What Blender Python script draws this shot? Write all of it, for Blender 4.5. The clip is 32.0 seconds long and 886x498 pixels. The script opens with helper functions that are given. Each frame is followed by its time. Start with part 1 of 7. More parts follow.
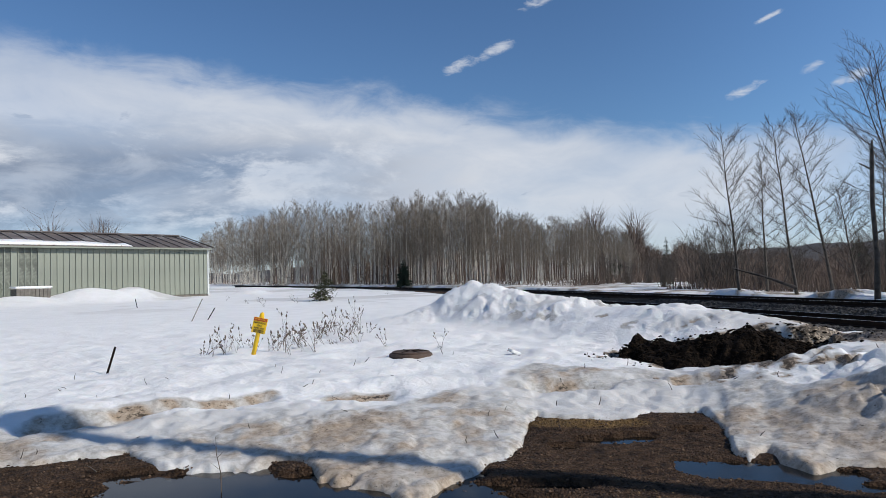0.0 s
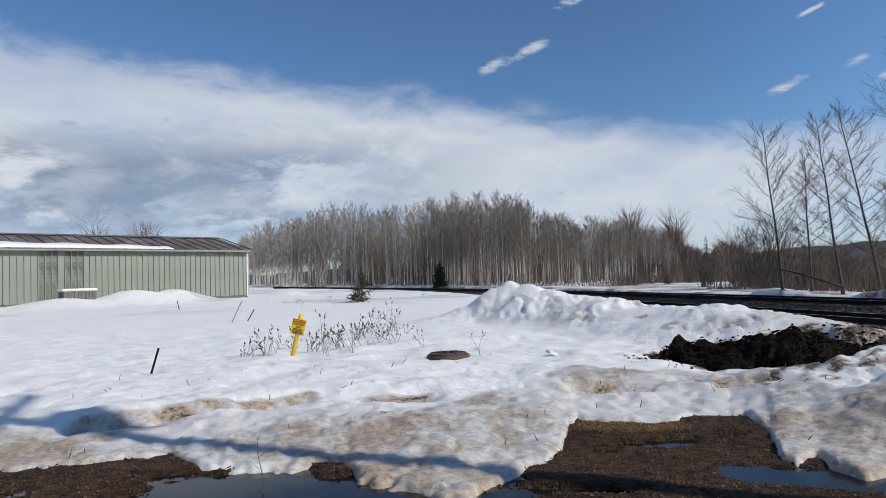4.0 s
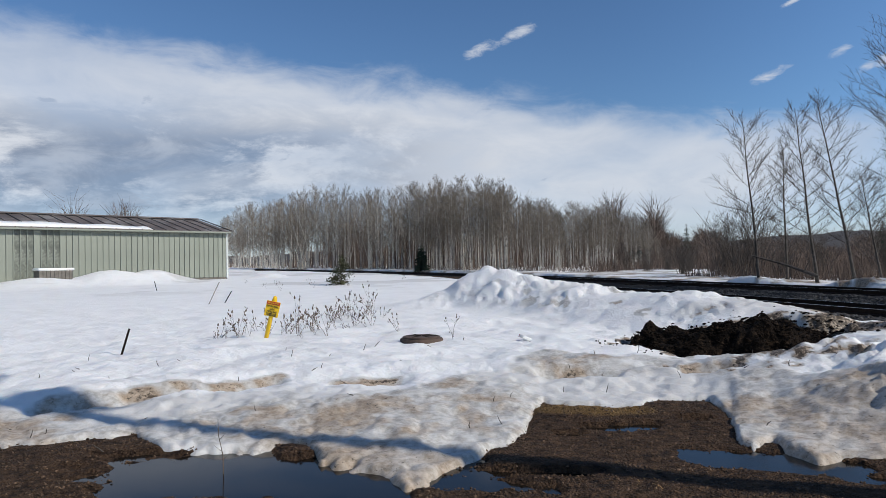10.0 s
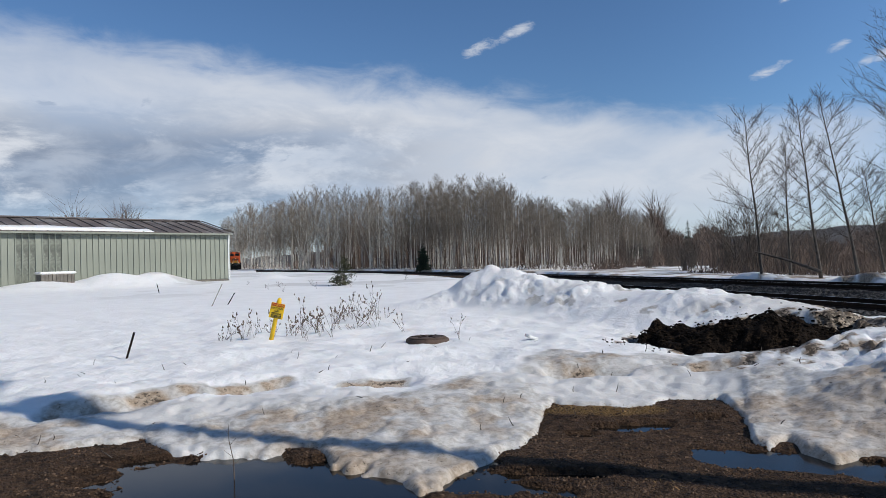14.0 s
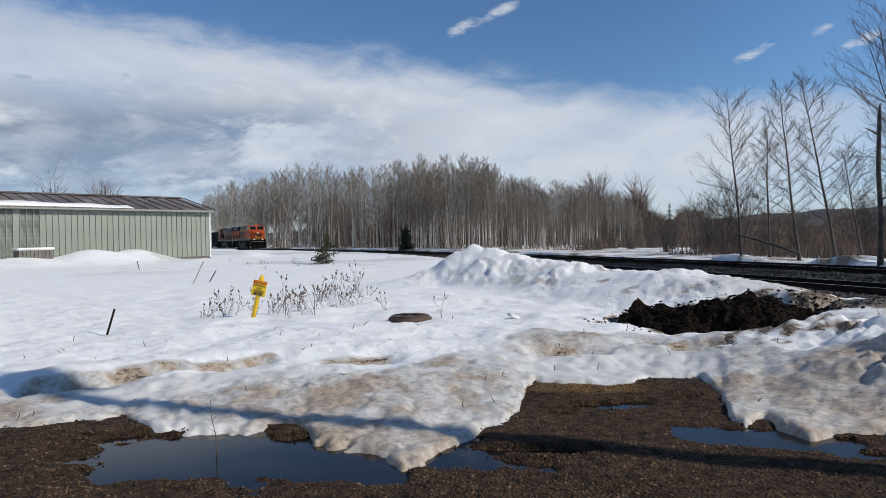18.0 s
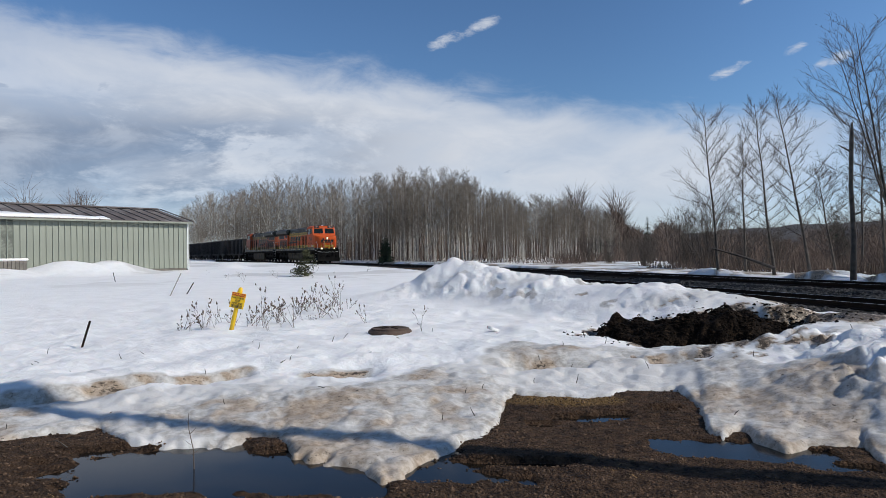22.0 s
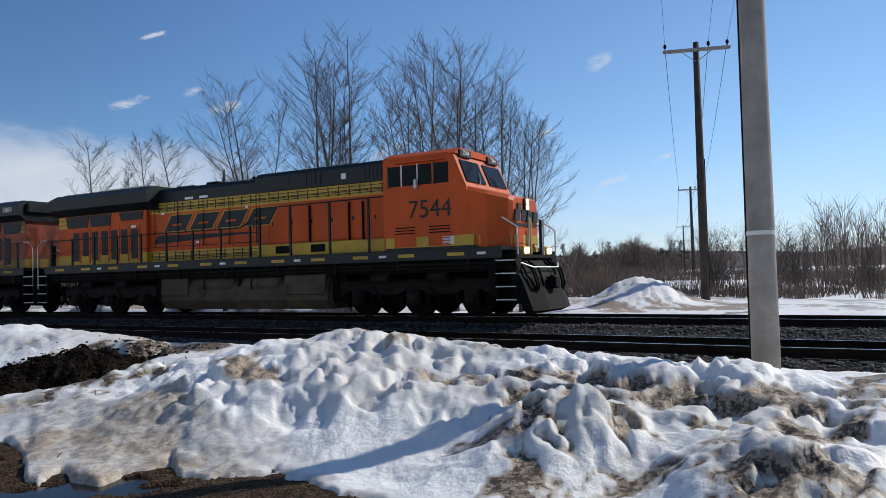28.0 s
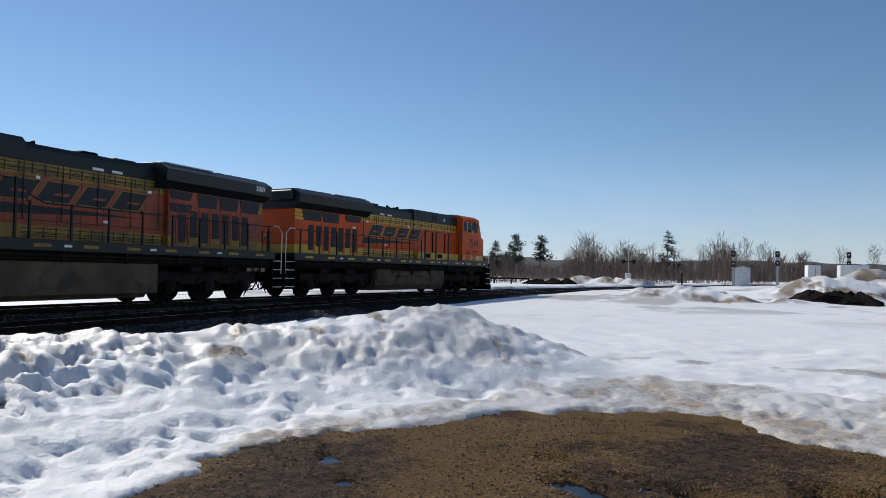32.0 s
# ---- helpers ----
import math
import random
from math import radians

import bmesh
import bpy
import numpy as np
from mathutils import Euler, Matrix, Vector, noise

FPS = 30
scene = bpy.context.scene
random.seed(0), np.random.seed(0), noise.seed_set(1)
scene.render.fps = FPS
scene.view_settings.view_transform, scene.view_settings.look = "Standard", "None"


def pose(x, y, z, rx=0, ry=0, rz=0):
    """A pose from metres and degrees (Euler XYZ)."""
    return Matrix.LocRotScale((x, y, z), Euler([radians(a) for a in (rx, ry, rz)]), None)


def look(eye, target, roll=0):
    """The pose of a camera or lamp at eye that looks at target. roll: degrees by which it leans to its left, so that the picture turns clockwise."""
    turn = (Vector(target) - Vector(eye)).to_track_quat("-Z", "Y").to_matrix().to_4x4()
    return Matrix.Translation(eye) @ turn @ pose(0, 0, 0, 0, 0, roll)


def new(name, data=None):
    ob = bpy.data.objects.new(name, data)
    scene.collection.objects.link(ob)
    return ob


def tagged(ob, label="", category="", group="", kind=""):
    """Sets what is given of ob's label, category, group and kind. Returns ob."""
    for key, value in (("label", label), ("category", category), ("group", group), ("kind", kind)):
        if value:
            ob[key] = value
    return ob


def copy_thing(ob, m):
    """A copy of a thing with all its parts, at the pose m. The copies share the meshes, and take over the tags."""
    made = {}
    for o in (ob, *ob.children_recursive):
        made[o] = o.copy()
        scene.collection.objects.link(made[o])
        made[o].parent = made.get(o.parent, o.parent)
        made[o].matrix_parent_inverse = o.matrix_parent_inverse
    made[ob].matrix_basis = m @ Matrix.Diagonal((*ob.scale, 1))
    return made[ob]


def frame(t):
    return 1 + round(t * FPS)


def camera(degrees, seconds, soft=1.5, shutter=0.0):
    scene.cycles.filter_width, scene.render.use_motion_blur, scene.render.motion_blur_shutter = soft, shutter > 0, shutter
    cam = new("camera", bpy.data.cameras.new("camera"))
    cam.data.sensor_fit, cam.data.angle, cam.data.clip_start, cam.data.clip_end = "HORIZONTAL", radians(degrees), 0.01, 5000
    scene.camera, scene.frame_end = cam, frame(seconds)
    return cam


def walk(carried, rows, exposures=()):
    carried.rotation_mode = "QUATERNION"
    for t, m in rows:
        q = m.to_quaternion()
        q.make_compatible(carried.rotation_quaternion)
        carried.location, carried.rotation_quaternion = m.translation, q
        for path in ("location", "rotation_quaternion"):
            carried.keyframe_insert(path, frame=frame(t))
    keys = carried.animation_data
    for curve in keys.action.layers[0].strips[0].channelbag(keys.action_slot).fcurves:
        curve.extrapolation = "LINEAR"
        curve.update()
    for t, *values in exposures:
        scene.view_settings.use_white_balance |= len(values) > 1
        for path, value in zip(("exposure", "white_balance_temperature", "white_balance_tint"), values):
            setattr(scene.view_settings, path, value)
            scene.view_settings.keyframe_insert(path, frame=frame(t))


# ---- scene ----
# ---- camera ----
def eye(x, y, z, yaw, pitch, roll):
    """A camera pose from its place, its turn to the left of +y, its tilt up and its lean."""
    return pose(x, y, z, 0, 0, yaw) @ pose(0, 0, 0, 90 + pitch, 0, 0) @ pose(0, 0, 0, 0, 0, roll)


cam = camera(62.45, 32.0, soft=0.8)
PATH = [
    (0.0, eye(-0.13, 0.14, 1.68, 0.00, 2.08, -1.33)), (0.5, eye(-0.13, 0.14, 1.69, -0.21, 2.12, -1.19)), (1.0, eye(-0.14, 0.14, 1.68, -0.27, 2.22, -1.07)),
    (1.5, eye(-0.14, 0.14, 1.69, -0.16, 2.21, -0.98)), (2.0, eye(-0.14, 0.13, 1.68, 0.31, 2.10, -1.07)), (2.5, eye(-0.15, 0.14, 1.68, 1.14, 1.97, -1.28)),
    (3.0, eye(-0.15, 0.15, 1.69, 2.13, 2.05, -1.54)), (3.5, eye(-0.15, 0.16, 1.69, 2.75, 2.23, -1.65)), (5.5, eye(-0.14, 0.14, 1.68, 2.76, 2.00, -1.43)),
    (6.0, eye(-0.15, 0.13, 1.69, 2.72, 1.93, -1.36)), (6.5, eye(-0.15, 0.14, 1.70, 2.68, 1.91, -1.62)), (7.0, eye(-0.13, 0.14, 1.70, 2.38, 1.90, -1.76)),
    (7.5, eye(-0.13, 0.15, 1.69, 1.81, 1.82, -1.81)), (8.0, eye(-0.13, 0.15, 1.69, 1.36, 1.69, -1.70)), (8.5, eye(-0.13, 0.14, 1.69, 1.19, 1.53, -1.65)),
    (9.0, eye(-0.13, 0.13, 1.69, 1.14, 1.40, -1.54)), (9.5, eye(-0.13, 0.15, 1.69, 1.19, 1.20, -1.18)), (10.0, eye(0.01, 0.17, 1.68, 1.52, 0.94, -0.88)),
    (10.5, eye(-0.03, 0.20, 1.68, 1.93, 0.55, -1.02)), (11.0, eye(-0.04, 0.21, 1.68, 2.12, 0.20, -1.40)), (11.5, eye(-0.06, 0.23, 1.69, 1.99, 0.04, -1.72)),
    (12.0, eye(-0.06, 0.22, 1.68, 1.82, 0.12, -1.92)), (12.5, eye(-0.06, 0.24, 1.69, 1.75, 0.40, -1.96)), (13.0, eye(-0.07, 0.21, 1.70, 1.74, 0.77, -1.73)),
    (13.5, eye(-0.07, 0.23, 1.70, 1.65, 0.94, -1.55)), (15.5, eye(-0.07, 0.23, 1.68, 1.34, 0.20, -1.54)), (16.0, eye(-0.08, 0.21, 1.69, 1.08, -0.06, -1.58)),
    (16.5, eye(-0.08, 0.22, 1.68, 0.95, -0.30, -1.49)), (17.0, eye(-0.08, 0.23, 1.68, 0.80, -0.56, -1.33)), (17.5, eye(-0.08, 0.23, 1.67, 0.54, -0.69, -1.18)),
    (18.0, eye(-0.08, 0.23, 1.68, 0.27, -0.75, -0.99)), (18.5, eye(-0.08, 0.22, 1.68, 0.00, -0.69, -0.78)), (19.0, eye(-0.09, 0.23, 1.68, -0.04, -0.46, -0.71)),
    (19.5, eye(-0.09, 0.23, 1.68, 0.33, -0.20, -0.90)), (20.0, eye(-0.10, 0.21, 1.69, 0.76, 0.03, -1.03)), (20.5, eye(-0.09, 0.22, 1.68, 0.66, 0.17, -1.12)),
    (21.0, eye(-0.09, 0.22, 1.68, -0.01, 0.24, -1.04)), (21.5, eye(-0.10, 0.22, 1.68, -0.76, 0.20, -0.88)), (22.0, eye(-0.09, 0.21, 1.68, -1.34, 0.24, -0.70)),
    (22.5, eye(-0.10, 0.20, 1.68, -1.97, 0.38, -0.57)), (23.0, eye(-0.09, 0.20, 1.68, -2.86, 0.56, -0.37)), (23.5, eye(-0.08, 0.19, 1.68, -4.23, 0.75, -0.15)),
    (24.0, eye(-0.05, 0.19, 1.68, -6.22, 1.00, -0.38)), (24.5, eye(-0.02, 0.20, 1.68, -8.77, 1.15, -0.96)), (26.5, eye(-0.06, -0.34, 1.82, -23.82, 1.26, -2.00)),
    (27.0, eye(-0.01, -0.35, 1.82, -28.65, 1.57, -1.59)), (27.5, eye(0.26, -0.44, 1.76, -35.27, 1.98, -1.27)), (28.0, eye(0.35, -0.48, 1.76, -46.05, 1.91, -1.52)),
    (28.5, eye(0.41, -0.46, 1.77, -60.41, 1.63, -1.80)), (29.0, eye(0.45, -0.59, 1.75, -77.11, 1.57, -1.36)), (29.5, eye(0.58, -0.70, 1.72, -94.06, 1.53, -0.87)),
    (30.0, eye(0.60, -0.70, 1.71, -109.33, 1.32, -0.82)), (30.5, eye(0.63, -0.68, 1.71, -122.92, 1.20, -0.42)), (31.0, eye(0.65, -0.68, 1.71, -134.60, 1.33, 0.03)),
    (31.5, eye(0.64, -0.65, 1.72, -144.16, 1.51, 0.56)), (32.0, eye(0.89, -1.71, 1.72, -150.68, 1.83, 0.95)),
]
walk(cam, PATH, exposures=[(0.0, 0.0, 6500, 10), (24.0, 0.0, 6500, 10), (28.0, 0.05, 6500, 10), (32.0, 0.0, 6500, 10)])

# ---- world, sun ----
SUN_AZ, SUN_EL = -110.2, 35.5  # turn to the left of +y, height, in degrees


def nd(tree, kind, **sets):
    n = tree.nodes.new(kind)
    for k, v in sets.items():
        if k == "op":
            n.operation = v
        elif k == "blend":
            n.blend_type = v
        else:
            n.inputs[k.replace("_", " ")].default_value = v
    return n


def mth(tree, op, a, b=None, c=None, clamp=False):
    n = tree.nodes.new("ShaderNodeMath")
    n.operation, n.use_clamp = op, clamp
    for i, v in enumerate((a, b, c)):
        if v is None:
            continue
        if isinstance(v, (int, float)):
            n.inputs[i].default_value = v
        else:
            tree.links.new(v, n.inputs[i])
    return n.outputs[0]


def smooth(tree, v, lo, hi):
    n = tree.nodes.new("ShaderNodeMapRange")
    n.interpolation_type = "SMOOTHSTEP"
    n.inputs["From Min"].default_value, n.inputs["From Max"].default_value = lo, hi
    tree.links.new(v, n.inputs["Value"])
    return n.outputs["Result"]


def mixc(tree, f, a, b, blend="MIX"):
    n = tree.nodes.new("ShaderNodeMix")
    n.data_type, n.blend_type = "RGBA", blend
    for sock, v in ((n.inputs[0], f), (n.inputs[6], a), (n.inputs[7], b)):
        if isinstance(v, (int, float)):
            sock.default_value = v
        elif isinstance(v, tuple):
            sock.default_value = (*v[:3], 1)
        else:
            tree.links.new(v, sock)
    return n.outputs[2]


def noise_tex(tree, vec, scale, detail=4.0, rough=0.55, distort=0.0):
    n = tree.nodes.new("ShaderNodeTexNoise")
    n.inputs["Scale"].default_value, n.inputs["Detail"].default_value = scale, detail
    n.inputs["Roughness"].default_value, n.inputs["Distortion"].default_value = rough, distort
    if vec is not None:
        tree.links.new(vec, n.inputs["Vector"])
    return n.outputs["Fac"]


def build_world():
    world = bpy.data.worlds.new("sky")
    scene.world = world
    world.use_nodes = True
    t = world.node_tree
    t.nodes.clear()
    sky = t.nodes.new("ShaderNodeTexSky")
    sky.sky_type, sky.sun_disc = "NISHITA", False
    sky.sun_elevation, sky.sun_rotation = radians(SUN_EL), radians(-SUN_AZ)
    sky.altitude, sky.air_density, sky.dust_density, sky.ozone_density = 350, 1.0, 0.05, 4.0
    co = t.nodes.new("ShaderNodeTexCoord")
    sep = t.nodes.new("ShaderNodeSeparateXYZ")
    t.links.new(co.outputs["Generated"], sep.inputs[0])
    x, y, z = sep.outputs
    az = mth(t, "MULTIPLY", mth(t, "ARCTAN2", mth(t, "MULTIPLY", x, -1.0), y), 57.2958)
    az = mth(t, "SUBTRACT", az, mth(t, "MULTIPLY", mth(t, "GREATER_THAN", az, 120.0), 360.0))
    el = mth(t, "MULTIPLY", mth(t, "ARCSINE", z), 57.2958)
    comb = t.nodes.new("ShaderNodeCombineXYZ")
    t.links.new(az, comb.inputs[0])
    t.links.new(mth(t, "MULTIPLY", el, 2.4), comb.inputs[1])
    flat = comb.outputs[0]
    big = noise_tex(t, flat, 0.035, 6, 0.55, 0.6)
    fine = noise_tex(t, flat, 0.16, 7, 0.62, 0.5)
    # the broad white bank, its upper edge falling to the right
    top = mth(t, "ADD", mth(t, "MULTIPLY", az, 0.135), 13.3)
    edge = mth(t, "SUBTRACT", mth(t, "ADD", top, mth(t, "MULTIPLY", mth(t, "SUBTRACT", big, 0.5), 5.0)), el)
    edge = mth(t, "ADD", edge, mth(t, "MULTIPLY", mth(t, "SUBTRACT", fine, 0.5), 5.0))
    bank = smooth(t, edge, -0.9, 2.6)
    bank = mth(t, "MULTIPLY", bank, smooth(t, mth(t, "ADD", az, mth(t, "MULTIPLY", fine, 8.0)), -38.0, -12.0))
    bank = mth(t, "MULTIPLY", bank, smooth(t, mth(t, "MULTIPLY", az, -1.0), -150.0, -70.0))
    bank = mth(t, "MULTIPLY", bank, mth(t, "ADD", 0.62, mth(t, "MULTIPLY", smooth(t, big, 0.3, 0.6), 0.36)))
    bank = mth(t, "MULTIPLY", bank, mth(t, "ADD", 0.45, mth(t, "MULTIPLY", smooth(t, el, 1.0, 6.0), 0.55)))
    # the grey, flat-based clouds below it
    band = mth(t, "MULTIPLY", smooth(t, el, 2.0, 4.5), smooth(t, mth(t, "ADD", mth(t, "MULTIPLY", el, -1.0), mth(t, "MULTIPLY", fine, 5.0)), -9.8, -6.6))
    deck = mth(t, "MULTIPLY", smooth(t, noise_tex(t, flat, 0.085, 8, 0.66, 0.25), 0.36, 0.50), band)
    deck = mth(t, "MULTIPLY", mth(t, "MULTIPLY", deck, smooth(t, mth(t, "ADD", az, mth(t, "MULTIPLY", big, 20.0)), 4.0, 26.0)), smooth(t, mth(t, "MULTIPLY", az, -1.0), -150.0, -70.0))
    scraps = mth(t, "MULTIPLY", smooth(t, noise_tex(t, flat, 0.24, 4, 0.6, 0.3), 0.64, 0.72), smooth(t, az, -30.0, 0.0))
    scraps = mth(t, "MULTIPLY", mth(t, "MULTIPLY", scraps, smooth(t, mth(t, "MULTIPLY", el, -1.0), -15.0, -9.0)), bank)
    deck = mth(t, "MAXIMUM", deck, scraps)
    # single small clouds: turn, height, half width, half height
    puffs = None
    for a, e, w, h in ((-1.9, 16.2, 2.0, 0.9), (-4.6, 17.2, 2.2, 0.9), (-8.2, 20.6, 2.2, 0.9), (-22.9, 12.8, 1.9, 0.7), (-27.3, 13.8, 1.1, 0.7), (-28.9, 12.6, 0.9, 0.7), (-30.2, 13.0, 1.6, 0.8), (-24.5, 17.5, 1.4, 0.4), (-42.0, 9.6, 2.4, 1.1), (-47.0, 8.7, 2.4, 1.0), (-58.5, 15.6, 1.6, 1.1), (-54.2, 10.6, 1.3, 0.7), (-59.0, 6.6, 3.0, 0.7), (-69.0, 5.4, 2.3, 0.6), (-63.0, 8.2, 1.1, 0.5), (-46.0, 6.0, 1.8, 0.7)):
        dx = mth(t, "DIVIDE", mth(t, "SUBTRACT", az, a), w * 0.85)
        dy = mth(t, "DIVIDE", mth(t, "SUBTRACT", mth(t, "SUBTRACT", el, e), mth(t, "MULTIPLY", mth(t, "SUBTRACT", az, a), -0.34)), h * 0.62)
        d = mth(t, "ADD", mth(t, "MULTIPLY", dx, dx), mth(t, "MULTIPLY", dy, dy))
        one = mth(t, "SUBTRACT", 1.0, d)
        puffs = one if puffs is None else mth(t, "MAXIMUM", puffs, one)
    small = noise_tex(t, flat, 0.55, 6, 0.66, 0.5)
    puffs = smooth(t, mth(t, "ADD", puffs, mth(t, "MULTIPLY", mth(t, "SUBTRACT", small, 0.53), 3.4)), 0.0, 1.6)
    low = smooth(t, mth(t, "MULTIPLY", el, -1.0), -11.0, 0.0)
    bg_sky = t.nodes.new("ShaderNodeBackground")
    bg_cloud = t.nodes.new("ShaderNodeBackground")
    glare = mth(t, "MULTIPLY", smooth(t, mth(t, "MULTIPLY", az, -1.0), 8.0, 38.0), smooth(t, az, -112.0, -72.0))
    t.links.new(mth(t, "ADD", 0.084, mth(t, "MULTIPLY", glare, 0.024)), bg_sky.inputs[1])
    t.links.new(mixc(t, 1.0, sky.outputs[0], mixc(t, smooth(t, mth(t, "MULTIPLY", el, -1.0), -12.0, 0.0), mixc(t, smooth(t, mth(t, "MULTIPLY", az, -1.0), 20.0, 75.0), (0.80, 0.98, 1.14), (0.98, 1.06, 1.10)), (0.80, 0.94, 1.20)), "MULTIPLY"), bg_sky.inputs[0])
    grey = mixc(t, smooth(t, fine, 0.35, 0.7), (0.86, 0.90, 0.97), (0.74, 0.80, 0.90))
    grey = mixc(t, mth(t, "MULTIPLY", deck, 0.95), grey, mixc(t, smooth(t, fine, 0.35, 0.65), (0.28, 0.35, 0.48), (0.52, 0.59, 0.71)))
    t.links.new(grey, bg_cloud.inputs[0])
    bg_cloud.inputs[1].default_value = 0.80
    cover = mth(t, "MAXIMUM", mth(t, "MAXIMUM", bank, mth(t, "MULTIPLY", deck, 0.8)), mth(t, "MULTIPLY", puffs, 0.85))
    cover = mth(t, "MAXIMUM", cover, mth(t, "MULTIPLY", low, 0.40), clamp=True)
    mix = t.nodes.new("ShaderNodeMixShader")
    t.links.new(cover, mix.inputs[0])
    t.links.new(bg_sky.outputs[0], mix.inputs[1])
    t.links.new(bg_cloud.outputs[0], mix.inputs[2])
    out = t.nodes.new("ShaderNodeOutputWorld")
    t.links.new(mix.outputs[0], out.inputs[0])


build_world()
sun = new("sun", bpy.data.lights.new("sun", "SUN"))
sun.data.energy, sun.data.angle, sun.data.color = 3.7, radians(0.6), (1.0, 0.95, 0.86)
sa, se = radians(SUN_AZ), radians(SUN_EL)
sun.matrix_world = look((-math.sin(sa) * math.cos(se) * 50, math.cos(sa) * math.cos(se) * 50, math.sin(se) * 50), (0, 0, 0))

# ---- materials ----
def material(name, base, rough=0.8, metal=0.0, vary=0.25, scale=3.0, fine=40.0, bump=0.2, dist=0.01, tint=None, tint_scale=1.0, tint_at=(0.5, 0.65), spec=0.5, island=False, rnd=0.0, glow=0.0):
    """A weathered surface: base colour varied at two scales, an optional second colour in patches, fine relief."""
    m = bpy.data.materials.new(name)
    m.use_nodes = True
    t = m.node_tree
    b = t.nodes["Principled BSDF"]
    co = t.nodes.new("ShaderNodeTexCoord").outputs["Object"]
    n1, n2 = noise_tex(t, co, scale, 5), noise_tex(t, co, fine, 3)
    dark, light = tuple(c * (1 - vary) for c in base), tuple(min(1, c * (1 + vary)) for c in base)
    col = mixc(t, smooth(t, n1, 0.3, 0.7), dark, light)
    if tint:
        col = mixc(t, smooth(t, noise_tex(t, co, tint_scale, 6, 0.65, 0.4), *tint_at), col, tint)
    col = mixc(t, mth(t, "MULTIPLY", smooth(t, n2, 0.35, 0.7), 0.35), col, dark)
    if rnd:
        info = t.nodes.new("ShaderNodeObjectInfo").outputs["Random"]
        if island:
            info = t.nodes.new("ShaderNodeNewGeometry").outputs["Random Per Island"]
        hsv = t.nodes.new("ShaderNodeHueSaturation")
        t.links.new(mth(t, "ADD", 1 - rnd, mth(t, "MULTIPLY", info, 2 * rnd)), hsv.inputs["Value"])
        t.links.new(col, hsv.inputs["Color"])
        col = hsv.outputs[0]
    t.links.new(col, b.inputs["Base Color"])
    b.inputs["Metallic"].default_value = metal
    b.inputs["Specular IOR Level"].default_value = spec
    t.links.new(mth(t, "ADD", rough - 0.08, mth(t, "MULTIPLY", n1, 0.16)), b.inputs["Roughness"])
    if bump:
        bp = t.nodes.new("ShaderNodeBump")
        bp.inputs["Strength"].default_value, bp.inputs["Distance"].default_value = bump, dist
        t.links.new(mth(t, "ADD", n2, mth(t, "MULTIPLY", n1, 0.6)), bp.inputs["Height"])
        t.links.new(bp.outputs[0], b.inputs["Normal"])
    if glow:
        b.inputs["Emission Color"].default_value, b.inputs["Emission Strength"].default_value = (*base, 1), glow
    return m


def snow_material():
    m = bpy.data.materials.new("snow")
    m.use_nodes = True
    t = m.node_tree
    b = t.nodes["Principled BSDF"]
    co = t.nodes.new("ShaderNodeTexCoord").outputs["Object"]
    at = t.nodes.new("ShaderNodeAttribute")
    at.attribute_name = "dirt"
    dirt = at.outputs["Fac"]
    n1, n2, n3 = noise_tex(t, co, 1.3, 6, 0.6), noise_tex(t, co, 14, 5, 0.65), noise_tex(t, co, 90, 2)
    n4 = noise_tex(t, co, 17, 8, 0.78)
    clean = mixc(t, smooth(t, n1, 0.3, 0.7), (0.825, 0.815, 0.80), (0.895, 0.885, 0.87))
    slush = mixc(t, smooth(t, n2, 0.3, 0.65), (0.39, 0.365, 0.325), (0.62, 0.60, 0.57))
    brown = mixc(t, smooth(t, n2, 0.3, 0.65), (0.27, 0.20, 0.135), (0.47, 0.38, 0.29))
    soil = mixc(t, smooth(t, n2, 0.3, 0.7), (0.035, 0.026, 0.018), (0.12, 0.09, 0.06))
    grit = mth(t, "MULTIPLY", smooth(t, n3, 0.62, 0.72), 0.35)
    col = mixc(t, smooth(t, mth(t, "ADD", dirt, mth(t, "MULTIPLY", mth(t, "SUBTRACT", n2, 0.5), 0.4)), 0.10, 0.55), clean, slush)
    col = mixc(t, smooth(t, mth(t, "ADD", dirt, mth(t, "MULTIPLY", mth(t, "SUBTRACT", n1, 0.5), 0.7)), 0.56, 0.92), col, brown)
    col = mixc(t, mth(t, "MULTIPLY", smooth(t, dirt, 0.1, 0.5), grit), col, (0.12, 0.10, 0.08))
    col = mixc(t, smooth(t, mth(t, "ADD", dirt, mth(t, "MULTIPLY", mth(t, "SUBTRACT", n4, 0.5), 1.9)), 0.95, 1.08), col, soil)
    t.links.new(col, b.inputs["Base Color"])
    wet = smooth(t, dirt, 0.08, 0.35)
    t.links.new(mth(t, "SUBTRACT", 0.62, mth(t, "MULTIPLY", wet, 0.08)), b.inputs["Roughness"])
    b.inputs["Specular IOR Level"].default_value = 0.3
    b.inputs["Subsurface Weight"].default_value = 0.15
    b.inputs["Subsurface Radius"].default_value = (0.03, 0.04, 0.05)
    bp = t.nodes.new("ShaderNodeBump")
    bp.inputs["Distance"].default_value = 0.05
    t.links.new(mth(t, "SUBTRACT", 0.50, mth(t, "MULTIPLY", wet, 0.22)), bp.inputs["Strength"])
    t.links.new(mth(t, "ADD", mth(t, "ADD", n2, mth(t, "MULTIPLY", n3, 0.10)), mth(t, "MULTIPLY", noise_tex(t, co, 5, 4, 0.6), 0.7)), bp.inputs["Height"])
    t.links.new(bp.outputs[0], b.inputs["Normal"])
    return m


